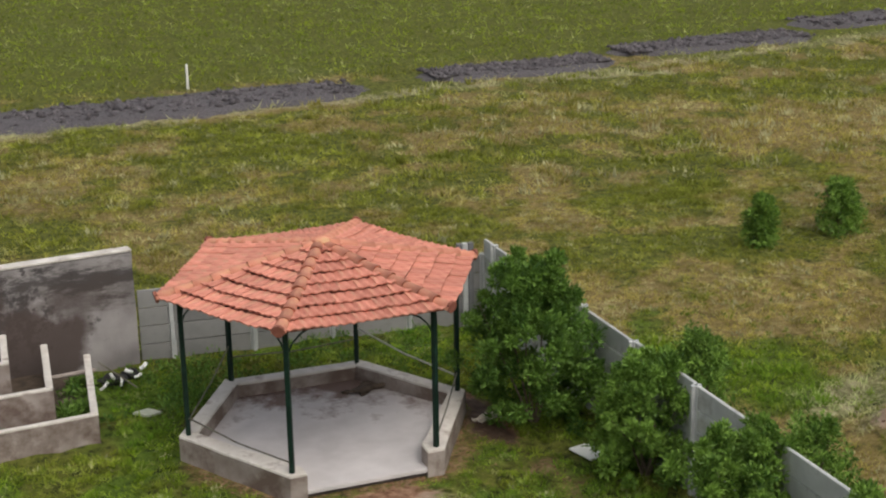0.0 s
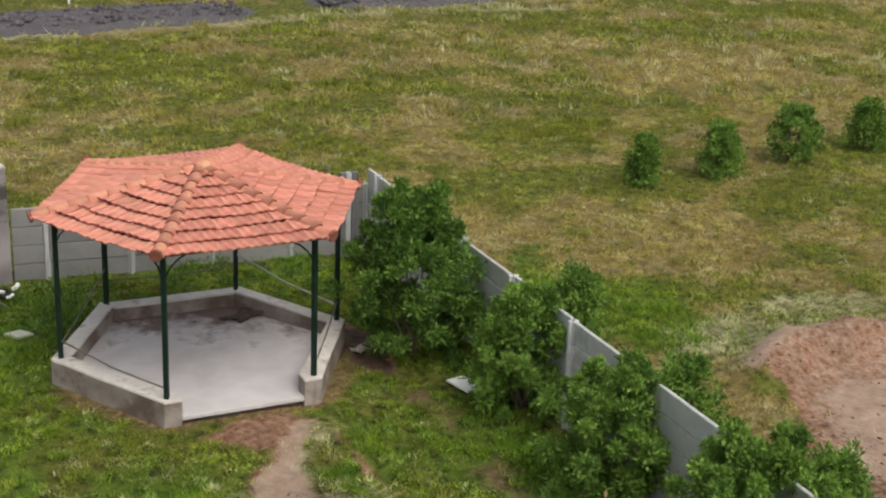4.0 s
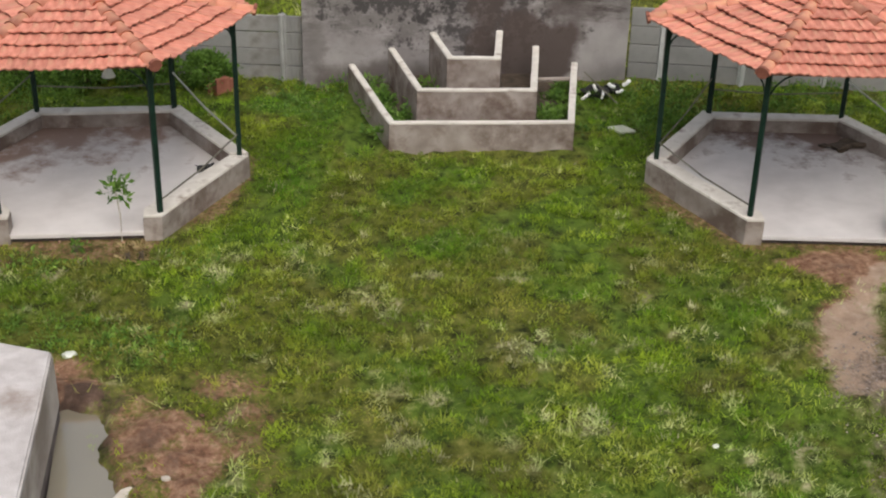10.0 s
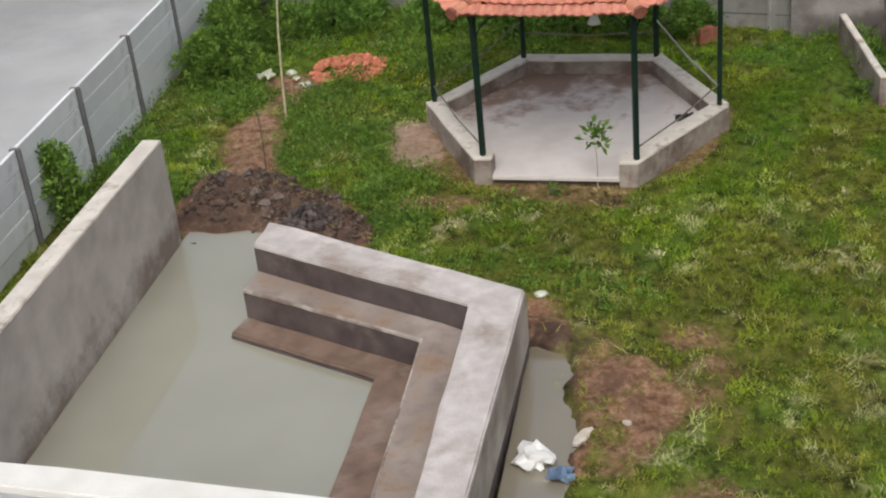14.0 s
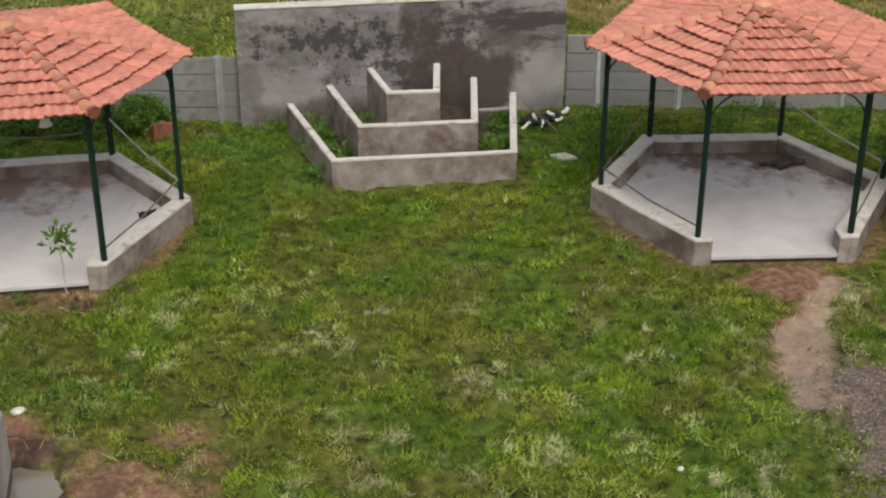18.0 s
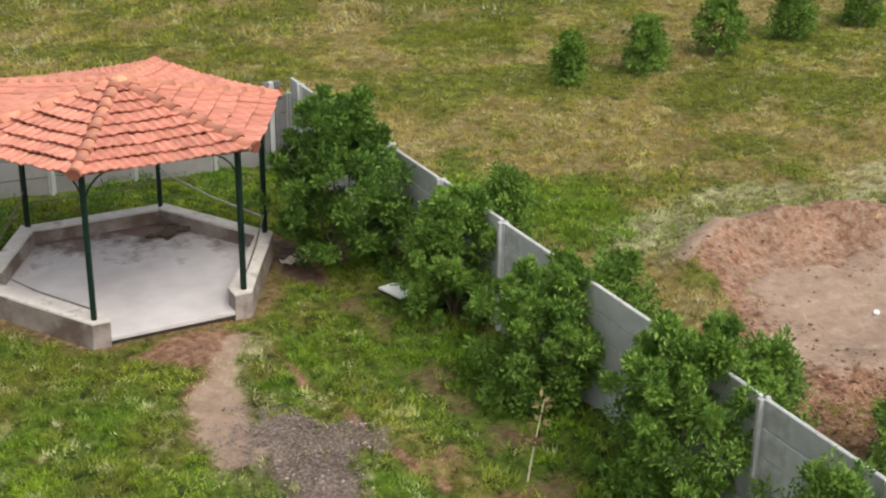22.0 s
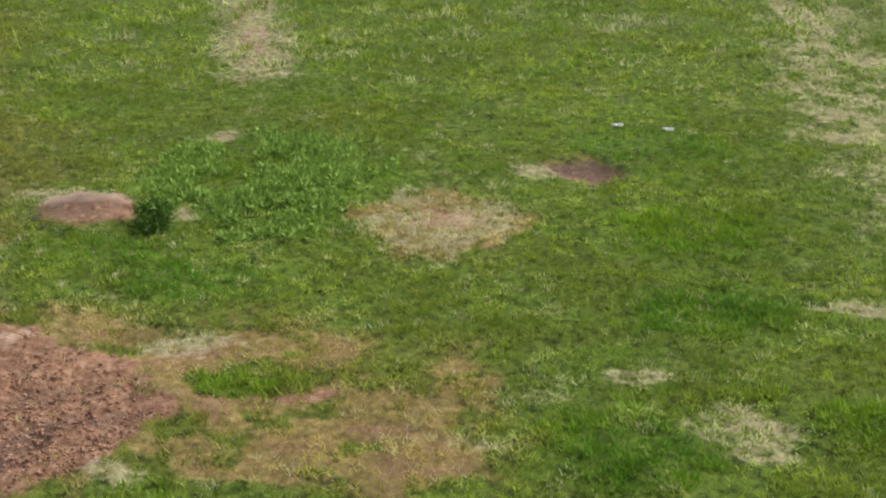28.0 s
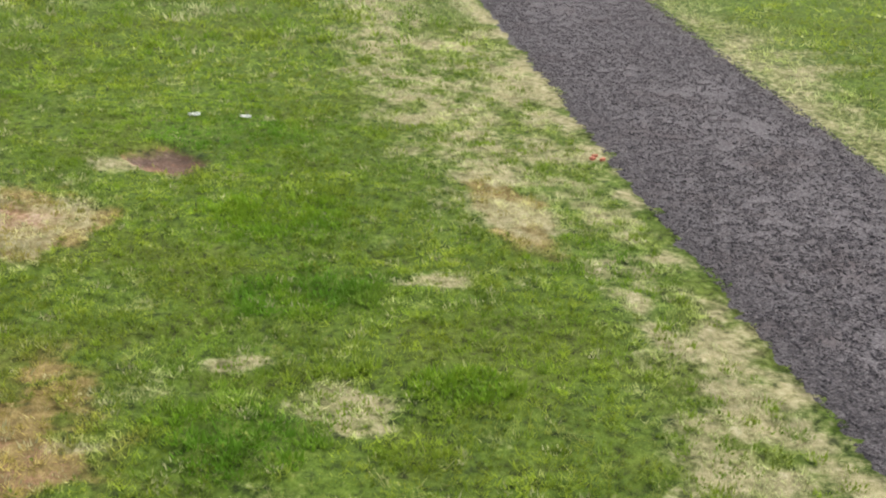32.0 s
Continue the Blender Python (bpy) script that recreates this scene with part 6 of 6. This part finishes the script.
# ---- grass ----
def grass_mat():
    m = bpy.data.materials.new("grass_blade")
    m.use_nodes = True
    nt = m.node_tree
    p = nt.nodes["Principled BSDF"]
    at = nt.nodes.new("ShaderNodeAttribute")
    at.attribute_name = "tint"
    g = nt.nodes.new("ShaderNodeNewGeometry")
    mr = nt.nodes.new("ShaderNodeMapRange")
    mr.inputs["To Min"].default_value, mr.inputs["To Max"].default_value = 1.28, 1.62
    hs = nt.nodes.new("ShaderNodeHueSaturation")
    nt.links.new(g.outputs["Random Per Island"], mr.inputs["Value"])
    nt.links.new(mr.outputs[0], hs.inputs["Value"])
    nt.links.new(at.outputs["Color"], hs.inputs["Color"])
    nt.links.new(hs.outputs["Color"], p.inputs["Base Color"])
    p.inputs["Roughness"].default_value = 0.7
    p.inputs["Specular IOR Level"].default_value = 0.1
    tr = nt.nodes.new("ShaderNodeBsdfTranslucent")
    nt.links.new(hs.outputs["Color"], tr.inputs["Color"])
    mx = nt.nodes.new("ShaderNodeMixShader")
    mx.inputs[0].default_value = 0.45
    nt.links.new(p.outputs[0], mx.inputs[1])
    nt.links.new(tr.outputs[0], mx.inputs[2])
    nt.links.new(mx.outputs[0], nt.nodes["Material Output"].inputs[0])
    return m


GRASS = grass_mat()


def grass(name, x0, x1, y0, y1, per_m2, size, seed, label, keep, blades=4, depth=0.7):
    rs = np.random.RandomState(seed)
    n = int((x1 - x0) * (y1 - y0) * per_m2)
    x, y = rs.uniform(x0, x1, n), rs.uniform(y0, y1, n)
    d, l, s, st, pa, w = masks(x, y)
    bare = np.clip(s + st + w, 0, 1)
    ok = keep(x, y) & (rs.rand(n) > bare * 0.97) & (rs.rand(n) > 0.35 * pa)
    x, y, d, l, pa = x[ok], y[ok], d[ok], l[ok], pa[ok]
    n = len(x)
    z = height(x, y)
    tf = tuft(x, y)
    clump = 0.30 + 0.75 * tf + 0.6 * step01(fbm(x, y, 1.6, 71, 3), 0.3, 0.7)
    col = np.array([0.155, 0.182, 0.020]) * np.ones((n, 1))
    mixin = lambda c, k, t: c + (np.array(t) - c) * k[:, None]
    col = mixin(col, l, (0.135, 0.215, 0.014))
    hue = step01(0.65 * fbm(x, y, 0.5, 75) + 0.35 * fbm(x, y, 1.7, 76), 0.38, 0.62)
    col = mixin(col, 0.75 * l * (1 - hue), (0.062, 0.148, 0.013))
    col = mixin(col, 0.55 * l * hue, (0.185, 0.240, 0.020))
    col = mixin(col, np.clip(d * 1.05, 0, 1), (0.252, 0.208, 0.062))
    col = mixin(col, pa * 0.8, (0.335, 0.345, 0.20))
    straw = (rs.rand(n) < 0.03 + 0.55 * step01(fbm(x, y, 2.6, 77, 2), 0.52, 0.72) * (0.2 + 0.8 * d)) * 0.6
    col = mixin(col, straw, (0.34, 0.33, 0.175))
    # blades between tufts are tinted darker by depth, as painted gap shade
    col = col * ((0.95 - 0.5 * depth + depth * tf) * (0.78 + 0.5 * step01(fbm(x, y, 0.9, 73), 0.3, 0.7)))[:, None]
    N = n * blades
    bx, by = np.repeat(x, blades) + rs.normal(0, 0.03, N), np.repeat(y, blades) + rs.normal(0, 0.03, N)
    bz = np.repeat(z, blades) - 0.008
    L = size * np.repeat(clump, blades) * (0.5 + rs.rand(N))
    a = rs.uniform(0, 2 * math.pi, N)
    lean = rs.uniform(0.5, 1.7, N)
    wd = (0.07 + 0.08 * rs.rand(N)) * size + 0.002
    ox, oy = np.cos(a), np.sin(a)
    base1 = np.c_[bx - oy * wd, by + ox * wd, bz]
    base2 = np.c_[bx + oy * wd, by - ox * wd, bz]
    tip = np.c_[bx + ox * L * lean, by + oy * L * lean, bz + L * 0.8]
    v = np.stack([base1, base2, tip], 1).reshape(-1, 3)
    me = soup(name, v, np.arange(3 * N).reshape(-1, 3), GRASS)
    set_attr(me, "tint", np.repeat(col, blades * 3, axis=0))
    return tagged(new(name, me), label, "grass", kind="stuff")


def yard_keep(x, y):
    k = in_yard(x, y)
    for cx, cy in (GL_AT, GR_AT):
        k &= np.hypot(x - cx, y - cy) > 1.98
    k &= ~((x > -3.2) & (x < 0.4) & (y > 11.3) & (y < 14.3))
    k &= ~inside_poly(x, y, [(-10.4, 7.2), (-8.3, 6.3), (-5.0, 5.0), (-4.1, 0.0), (-9.8, -1)])
    k &= (np.hypot(x - 0.87, y - 12.41) > 0.26) & (np.hypot(x - 6.02, y - 8.86) > 0.36)
    return k & (x < 6.7)


def open_keep(x, y):
    k = ~in_yard(x, y) & ((x > 6.9) | (y > 14.9))
    for pts, half in (([(-12, 34.4), (-2, 35.6), (5, 36.3), (11.7, 37.3)], 1.5), ([(13.8, 38.1), (18, 38.4), (21.5, 39.1)], 1.1), ([(22.1, 40.2), (26, 40.8), (31.6, 41.6)], 1.2), ([(32.5, 43.6), (45, 46), (70, 51)], 1.7)):
        k &= ~(strip(x, y, pts, half, 0.05, 0.1) > 0.3)
    k &= ~(strip(x, y, [(-6, -16.3), (5, -17.0), (11, -17.42), (20, -18.6), (30, -20.15), (45, -22.45)], 2.85, 0.05, 0.2) > 0.3)
    return k


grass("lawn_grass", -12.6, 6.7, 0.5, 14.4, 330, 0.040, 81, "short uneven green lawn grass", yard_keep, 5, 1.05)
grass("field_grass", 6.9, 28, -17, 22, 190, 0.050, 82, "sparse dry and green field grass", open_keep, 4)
grass("back_field_grass", -16, 8, 14.6, 34, 80, 0.085, 83, "green grass behind the back wall", open_keep, 4)
grass("far_field_grass", 8, 40, 22, 34, 60, 0.10, 84, "dry field grass", open_keep, 3)
grass("east_field_grass", 28, 46, -22, 22, 50, 0.10, 85, "green field grass", open_keep, 3)
grass("horizon_grass", -25, 75, 34, 75, 12, 0.14, 86, "distant green grass", open_keep, 3)
grass("road_side_grass", 5, 46, -36, -17, 36, 0.11, 87, "rough grass across the stone road", open_keep, 3)
grass("east_horizon_grass", 46, 80, -40, 34, 12, 0.14, 88, "distant green grass", open_keep, 3)


def tussocks(name, x0, x1, y0, y1, per_m2, size, seed, label, keep, blades=18, straw=0.25, low=0.75):
    """Thicker clumps that stand out of the short grass."""
    rs = np.random.RandomState(seed)
    n = int((x1 - x0) * (y1 - y0) * per_m2)
    x, y = rs.uniform(x0, x1, n), rs.uniform(y0, y1, n)
    d, l, s, st, pa, w = masks(x, y)
    ok = keep(x, y) & (rs.rand(n) > np.clip(1.3 * (s + st + w), 0, 1)) & (rs.rand(n) < 0.25 + 1.1 * step01(fbm(x, y, 0.8, seed), 0.38, 0.62))
    x, y, d, l, pa = x[ok], y[ok], d[ok], l[ok], pa[ok]
    n = len(x)
    col = np.array([0.155, 0.185, 0.026]) * np.ones((n, 1))
    mixin = lambda c, k, t: c + (np.array(t) - c) * k[:, None]
    hue = step01(0.65 * fbm(x, y, 0.5, 75) + 0.35 * fbm(x, y, 1.7, 76), 0.38, 0.62)
    col = mixin(col, l, (0.10, 0.20, 0.016))
    col = mixin(col, 0.6 * l * (1 - hue), (0.060, 0.150, 0.014))
    col = mixin(col, 0.4 * l * hue, (0.175, 0.245, 0.016))
    col = mixin(col, np.clip(d, 0, 1), (0.245, 0.208, 0.062))
    pick = (rs.rand(n) < straw * (0.3 + d + 1.2 * pa)) * 0.85
    col = mixin(col, pick, (0.36, 0.35, 0.205)) * rs.uniform(low, 2 - low, n)[:, None]
    N = n * blades
    spread = size * (0.6 + 1.0 * np.repeat(rs.rand(n), blades))
    a = rs.uniform(0, 2 * math.pi, N)
    rr = np.sqrt(rs.rand(N)) * spread
    ox, oy = np.cos(a), np.sin(a)
    bx, by = np.repeat(x, blades) + ox * rr, np.repeat(y, blades) + oy * rr
    bz = np.repeat(height(x, y), blades) - 0.01
    L = size * (0.35 + 0.6 * rs.rand(N)) * np.repeat(rs.uniform(0.5, 1.15, n), blades)
    b = a + rs.normal(0, 0.7, N)
    lean = rs.uniform(0.2, 1.1, N)
    wd = 0.115 * size * (0.6 + 0.8 * rs.rand(N))
    tx, ty = np.cos(b), np.sin(b)
    base1, base2 = np.c_[bx - ty * wd, by + tx * wd, bz], np.c_[bx + ty * wd, by - tx * wd, bz]
    tip = np.c_[bx + tx * L * lean, by + ty * L * lean, bz + L]
    me = soup(name, np.stack([base1, base2, tip], 1).reshape(-1, 3), np.arange(3 * N).reshape(-1, 3), GRASS)
    set_attr(me, "tint", np.repeat(col, blades * 3, axis=0))
    return tagged(new(name, me), label, "grass", kind="stuff")


tussocks("lawn_tufts", -12.4, 6.6, 0.5, 14.2, 40, 0.090, 111, "thicker tufts of lawn grass, some bleached", yard_keep, 26, 0.10, 0.62)
tussocks("field_tufts", 6.9, 30, -17, 22, 20, 0.105, 112, "tufts of field grass, some bleached straw", open_keep, 18, 0.20)
tussocks("back_tufts", -14, 9, 14.7, 34, 4, 0.19, 113, "tufts of grass behind the back wall", open_keep, 18)
tussocks("far_tufts", 9, 46, 22, 40, 2.2, 0.27, 114, "far tufts of field grass", open_keep, 14, 0.35)
tussocks("east_tufts", 30, 50, -17, 22, 2.6, 0.25, 115, "far tufts of green field grass", open_keep, 14)


def tall_keep(x, y):
    k = np.zeros(len(x))
    for cx, cy, rx, ry in ((12.4, -8.2, 0.9, 0.9), (12.85, -10.9, 0.75, 0.85), (14.2, -9.6, 0.55, 0.5), (19.5, -10.2, 1.3, 1.3), (16.2, -9.6, 0.9, 1.1), (24.1, -15.6, 0.4, 0.6), (11.3, -2.4, 0.5, 0.7), (17.6, -1.6, 0.8, 0.7), (9.6, 9.8, 1.2, 0.9), (14.1, -3.6, 0.35, 0.7), (14.4, 20.6, 1.4, 1.2), (8.4, 11.5, 0.9, 1.2)):
        k = np.maximum(k, blob(x, y, cx, cy, rx, ry, seed=57))
    return k > 0.45


def rank_keep(x, y):
    return yard_keep(x, y) & ((blob(x, y, 5.85, 6.2, 0.75, 4.2, edge=0.6, seed=36) > 0.5) | (blob(x, y, 4.95, 4.1, 0.3, 0.35, seed=38) > 0.4))


tussocks("rank_grass", 4.5, 6.7, 0.8, 11.0, 60, 0.13, 117, "longer dark green grass along the foot of the shrubs", rank_keep, 18, 0.04)
tussocks("tall_grass", 7, 24, -15, 23, 40, 0.15, 116, "patches of taller lush green grass", tall_keep, 16, 0.02)
weeds("dark_yard_weeds", -12.8, -7.2, 6.8, 14.0, 5200, 0.055, 90, "darker low weeds in the corner of the yard", yard_keep, WEED, 0.10)
weeds("yard_weeds", -12.9, -7.2, 6.8, 14.1, 6600, 0.058, 91, "rank broad-leaved weeds in the corner of the yard", lambda x, y: yard_keep(x, y) & (np.hypot(x + 10.25, y - 11.58) > 0.5), LEAF_FRESH)
weeds("back_weeds", -4.6, 2.0, 12.2, 14.2, 700, 0.065, 92, "green weeds along the foot of the plastered wall", yard_keep, tall=0.10)
weeds("gazebo_weeds", 0.9, 6.0, 12.2, 14.4, 1100, 0.06, 93, "green weeds behind the gazebo", yard_keep, tall=0.09)
weeds("mid_weeds", -9.5, -4.2, 5.6, 8.2, 900, 0.06, 94, "low fresh weeds between pool and gazebo", yard_keep, LEAF_FRESH, 0.08)
weeds("field_weeds", 18.4, 25.6, -6.4, -0.2, 12500, 0.105, 95, "bright green creeping weeds in the field", lambda x, y: blob(x, y, 21.9, -3.0, 3.0, 2.1, 0, 0.8, seed=31) > np.random.RandomState(4).uniform(0.1, 0.9, len(x)), CREEPER, 0.08)
weeds("bank_weeds", 6.95, 8.6, 0.3, 11.0, 700, 0.11, 96, "green weeds along the outer foot of the wall", open_keep, WEED, 0.14)

weeds("lawn_clover", -12.4, 6.6, 0.8, 14.0, 26000, 0.042, 97, "small round-leaved weeds all through the lawn", lambda x, y: yard_keep(x, y) & (tuft(x, y) > 0.45), CLOVER, 0.035)
weeds("field_clover", 7.0, 26, -14, 14.0, 16000, 0.055, 98, "small leafy weeds in the open field", lambda x, y: open_keep(x, y) & (tuft(x, y) > 0.45), CLOVER, 0.04)


# ---- loose clods and stones ----
def bits(name, count, sampler, smin, smax, material, seed, label, flat=0.7):
    """Many small broken lumps, as one mesh."""
    rs = np.random.RandomState(seed)
    x, y = sampler(rs, count)
    n = len(x)
    base = np.array([(1, 0, 0), (-1, 0, 0), (0, 1, 0), (0, -1, 0), (0, 0, 1), (0, 0, -0.6)], float)
    tri = np.array([(0, 2, 4), (2, 1, 4), (1, 3, 4), (3, 0, 4), (2, 0, 5), (1, 2, 5), (3, 1, 5), (0, 3, 5)])
    s = smin + (smax - smin) * rs.rand(n) ** 3.5
    v = base[None] * (0.6 + 0.8 * rs.rand(n, 6, 1)) * s[:, None, None] + rs.normal(0, 0.16, (n, 6, 3)) * s[:, None, None]
    a = rs.uniform(0, 2 * math.pi, n)
    c, sn = np.cos(a)[:, None], np.sin(a)[:, None]
    vx, vy = v[..., 0] * c - v[..., 1] * sn, v[..., 0] * sn + v[..., 1] * c
    z = height(x, y)
    v = np.stack([vx + x[:, None], vy + y[:, None], v[..., 2] * flat + z[:, None] + s[:, None] * 0.25], -1).reshape(-1, 3)
    f = (tri[None] + 6 * np.arange(n)[:, None, None]).reshape(-1, 3)
    return tagged(new(name, soup(name, v, f, material)), label, "stones", kind="stuff")


def on_soil(x0, x1, y0, y1, least=0.5, which=2):
    def pick(rs, count):
        x, y = rs.uniform(x0, x1, count), rs.uniform(y0, y1, count)
        ok = masks(x, y)[which] * (0.1 + 1.8 * fbm(x, y, 1.5, 97)) + rs.uniform(-0.35, 0.35, count) > least + 0.15
        ok &= (masks(x, y)[5] < 0.7) & ((rs.rand(count) < 0.2) | (patch(x, y, PIT, 0.25, 0.5, 43) < 0.5) | (x < 10.6)) & (masks(x, y)[4] * (which == 2) < rs.uniform(0.1, 0.8, count))
        return x[ok], y[ok]
    return pick


def on_mound(rs, count):
    """Crumbs lie thick in drifts and thin between them."""
    x, y = rs.uniform(7.6, 18.0, count), rs.uniform(-4.5, 9.6, count)
    d, l, s, st, pa, w = masks(x, y)
    drift = step01(0.6 * fbm(x, y, 0.8, 97) + 0.4 * fbm(x, y, 2.1, 98), 0.42, 0.60) + 0.9 * w
    ok = (s > 0.55) & (rs.rand(count) < (0.08 + 0.92 * np.clip(drift, 0, 1)) * (1 - 0.85 * pa) * (1 - 0.75 * patch(x, y, PIT, 0.25, 0.5, 43)))
    return x[ok], y[ok]


bits("soil_clods", 170000, on_mound, 0.004, 0.036, CLOD, 101, "broken clods of red-brown soil")
bits("path_gravel", 16000, on_soil(2.2, 5.0, 0.5, 7.0, 0.30, 3), 0.005, 0.028, STONE, 102, "grey and white pebbles of the garden path")
bits("yard_clods", 5000, on_soil(-11.5, 6.0, 1.5, 11.5), 0.008, 0.035, CLOD, 103, "small crumbs of earth on the bare patches")


def on_head(rs, count):
    x, y = rs.uniform(-10.9, -7.6, count), rs.uniform(5.9, 8.1, count)
    ok = (patch(x, y, HEAD_MUD, 0.2, 0.3, 47) > 0.5) & (fbm(x, y, 1.8, 99) > rs.uniform(0.2, 0.7, count)) & (y > 6.45 - 0.25 * (x + 9.5))
    return x[ok], y[ok]


bits("mud_clods", 11000, on_head, 0.005, 0.048, DARKCLOD, 106, "dark wet clods of mud at the head of the pool")


def on_road(rs, count):
    t, u = rs.uniform(0, 1, count), rs.uniform(-1, 1, count)
    x = 7 + 34 * t ** 1.5
    y = np.interp(x, [-6, 5, 11, 20, 30, 45], [-16.3, -17.0, -17.42, -18.6, -20.15, -22.45]) + u * 2.55
    return x, y


road_bits = bits("road_stones", 80000, on_road, 0.012, 0.038, ROADSTONE, 104, "loose dark crushed stones of the road bed")
road_bits.location.z = 0.075


def on_heaps(rs, count):
    """Along the far beds of stone."""
    line = np.array([(-12, 34.4), (-2, 35.6), (5, 36.3), (11.2, 37.2)]), np.array([(14.2, 38.15), (18, 38.4), (21.1, 39.0)]), np.array([(22.5, 40.3), (26, 40.8), (31.2, 41.5)]), np.array([(33, 43.7), (45, 46), (70, 51)])
    xs, ys = [], []
    for k, (l, half) in enumerate(zip(line, (1.25, 0.95, 1.05, 1.4))):
        n = count // 4
        x = rs.uniform(l[0, 0], l[-1, 0], n)
        xs.append(x)
        ys.append(np.interp(x, l[:, 0], l[:, 1]) + rs.uniform(-half, half, n))
    return np.concatenate(xs), np.concatenate(ys)


heap_bits = bits("heap_stones", 9000, on_heaps, 0.04, 0.16, ROADSTONE, 105, "coarse dark crushed stones of the far road beds")
heap_bits.location.z = 0.12
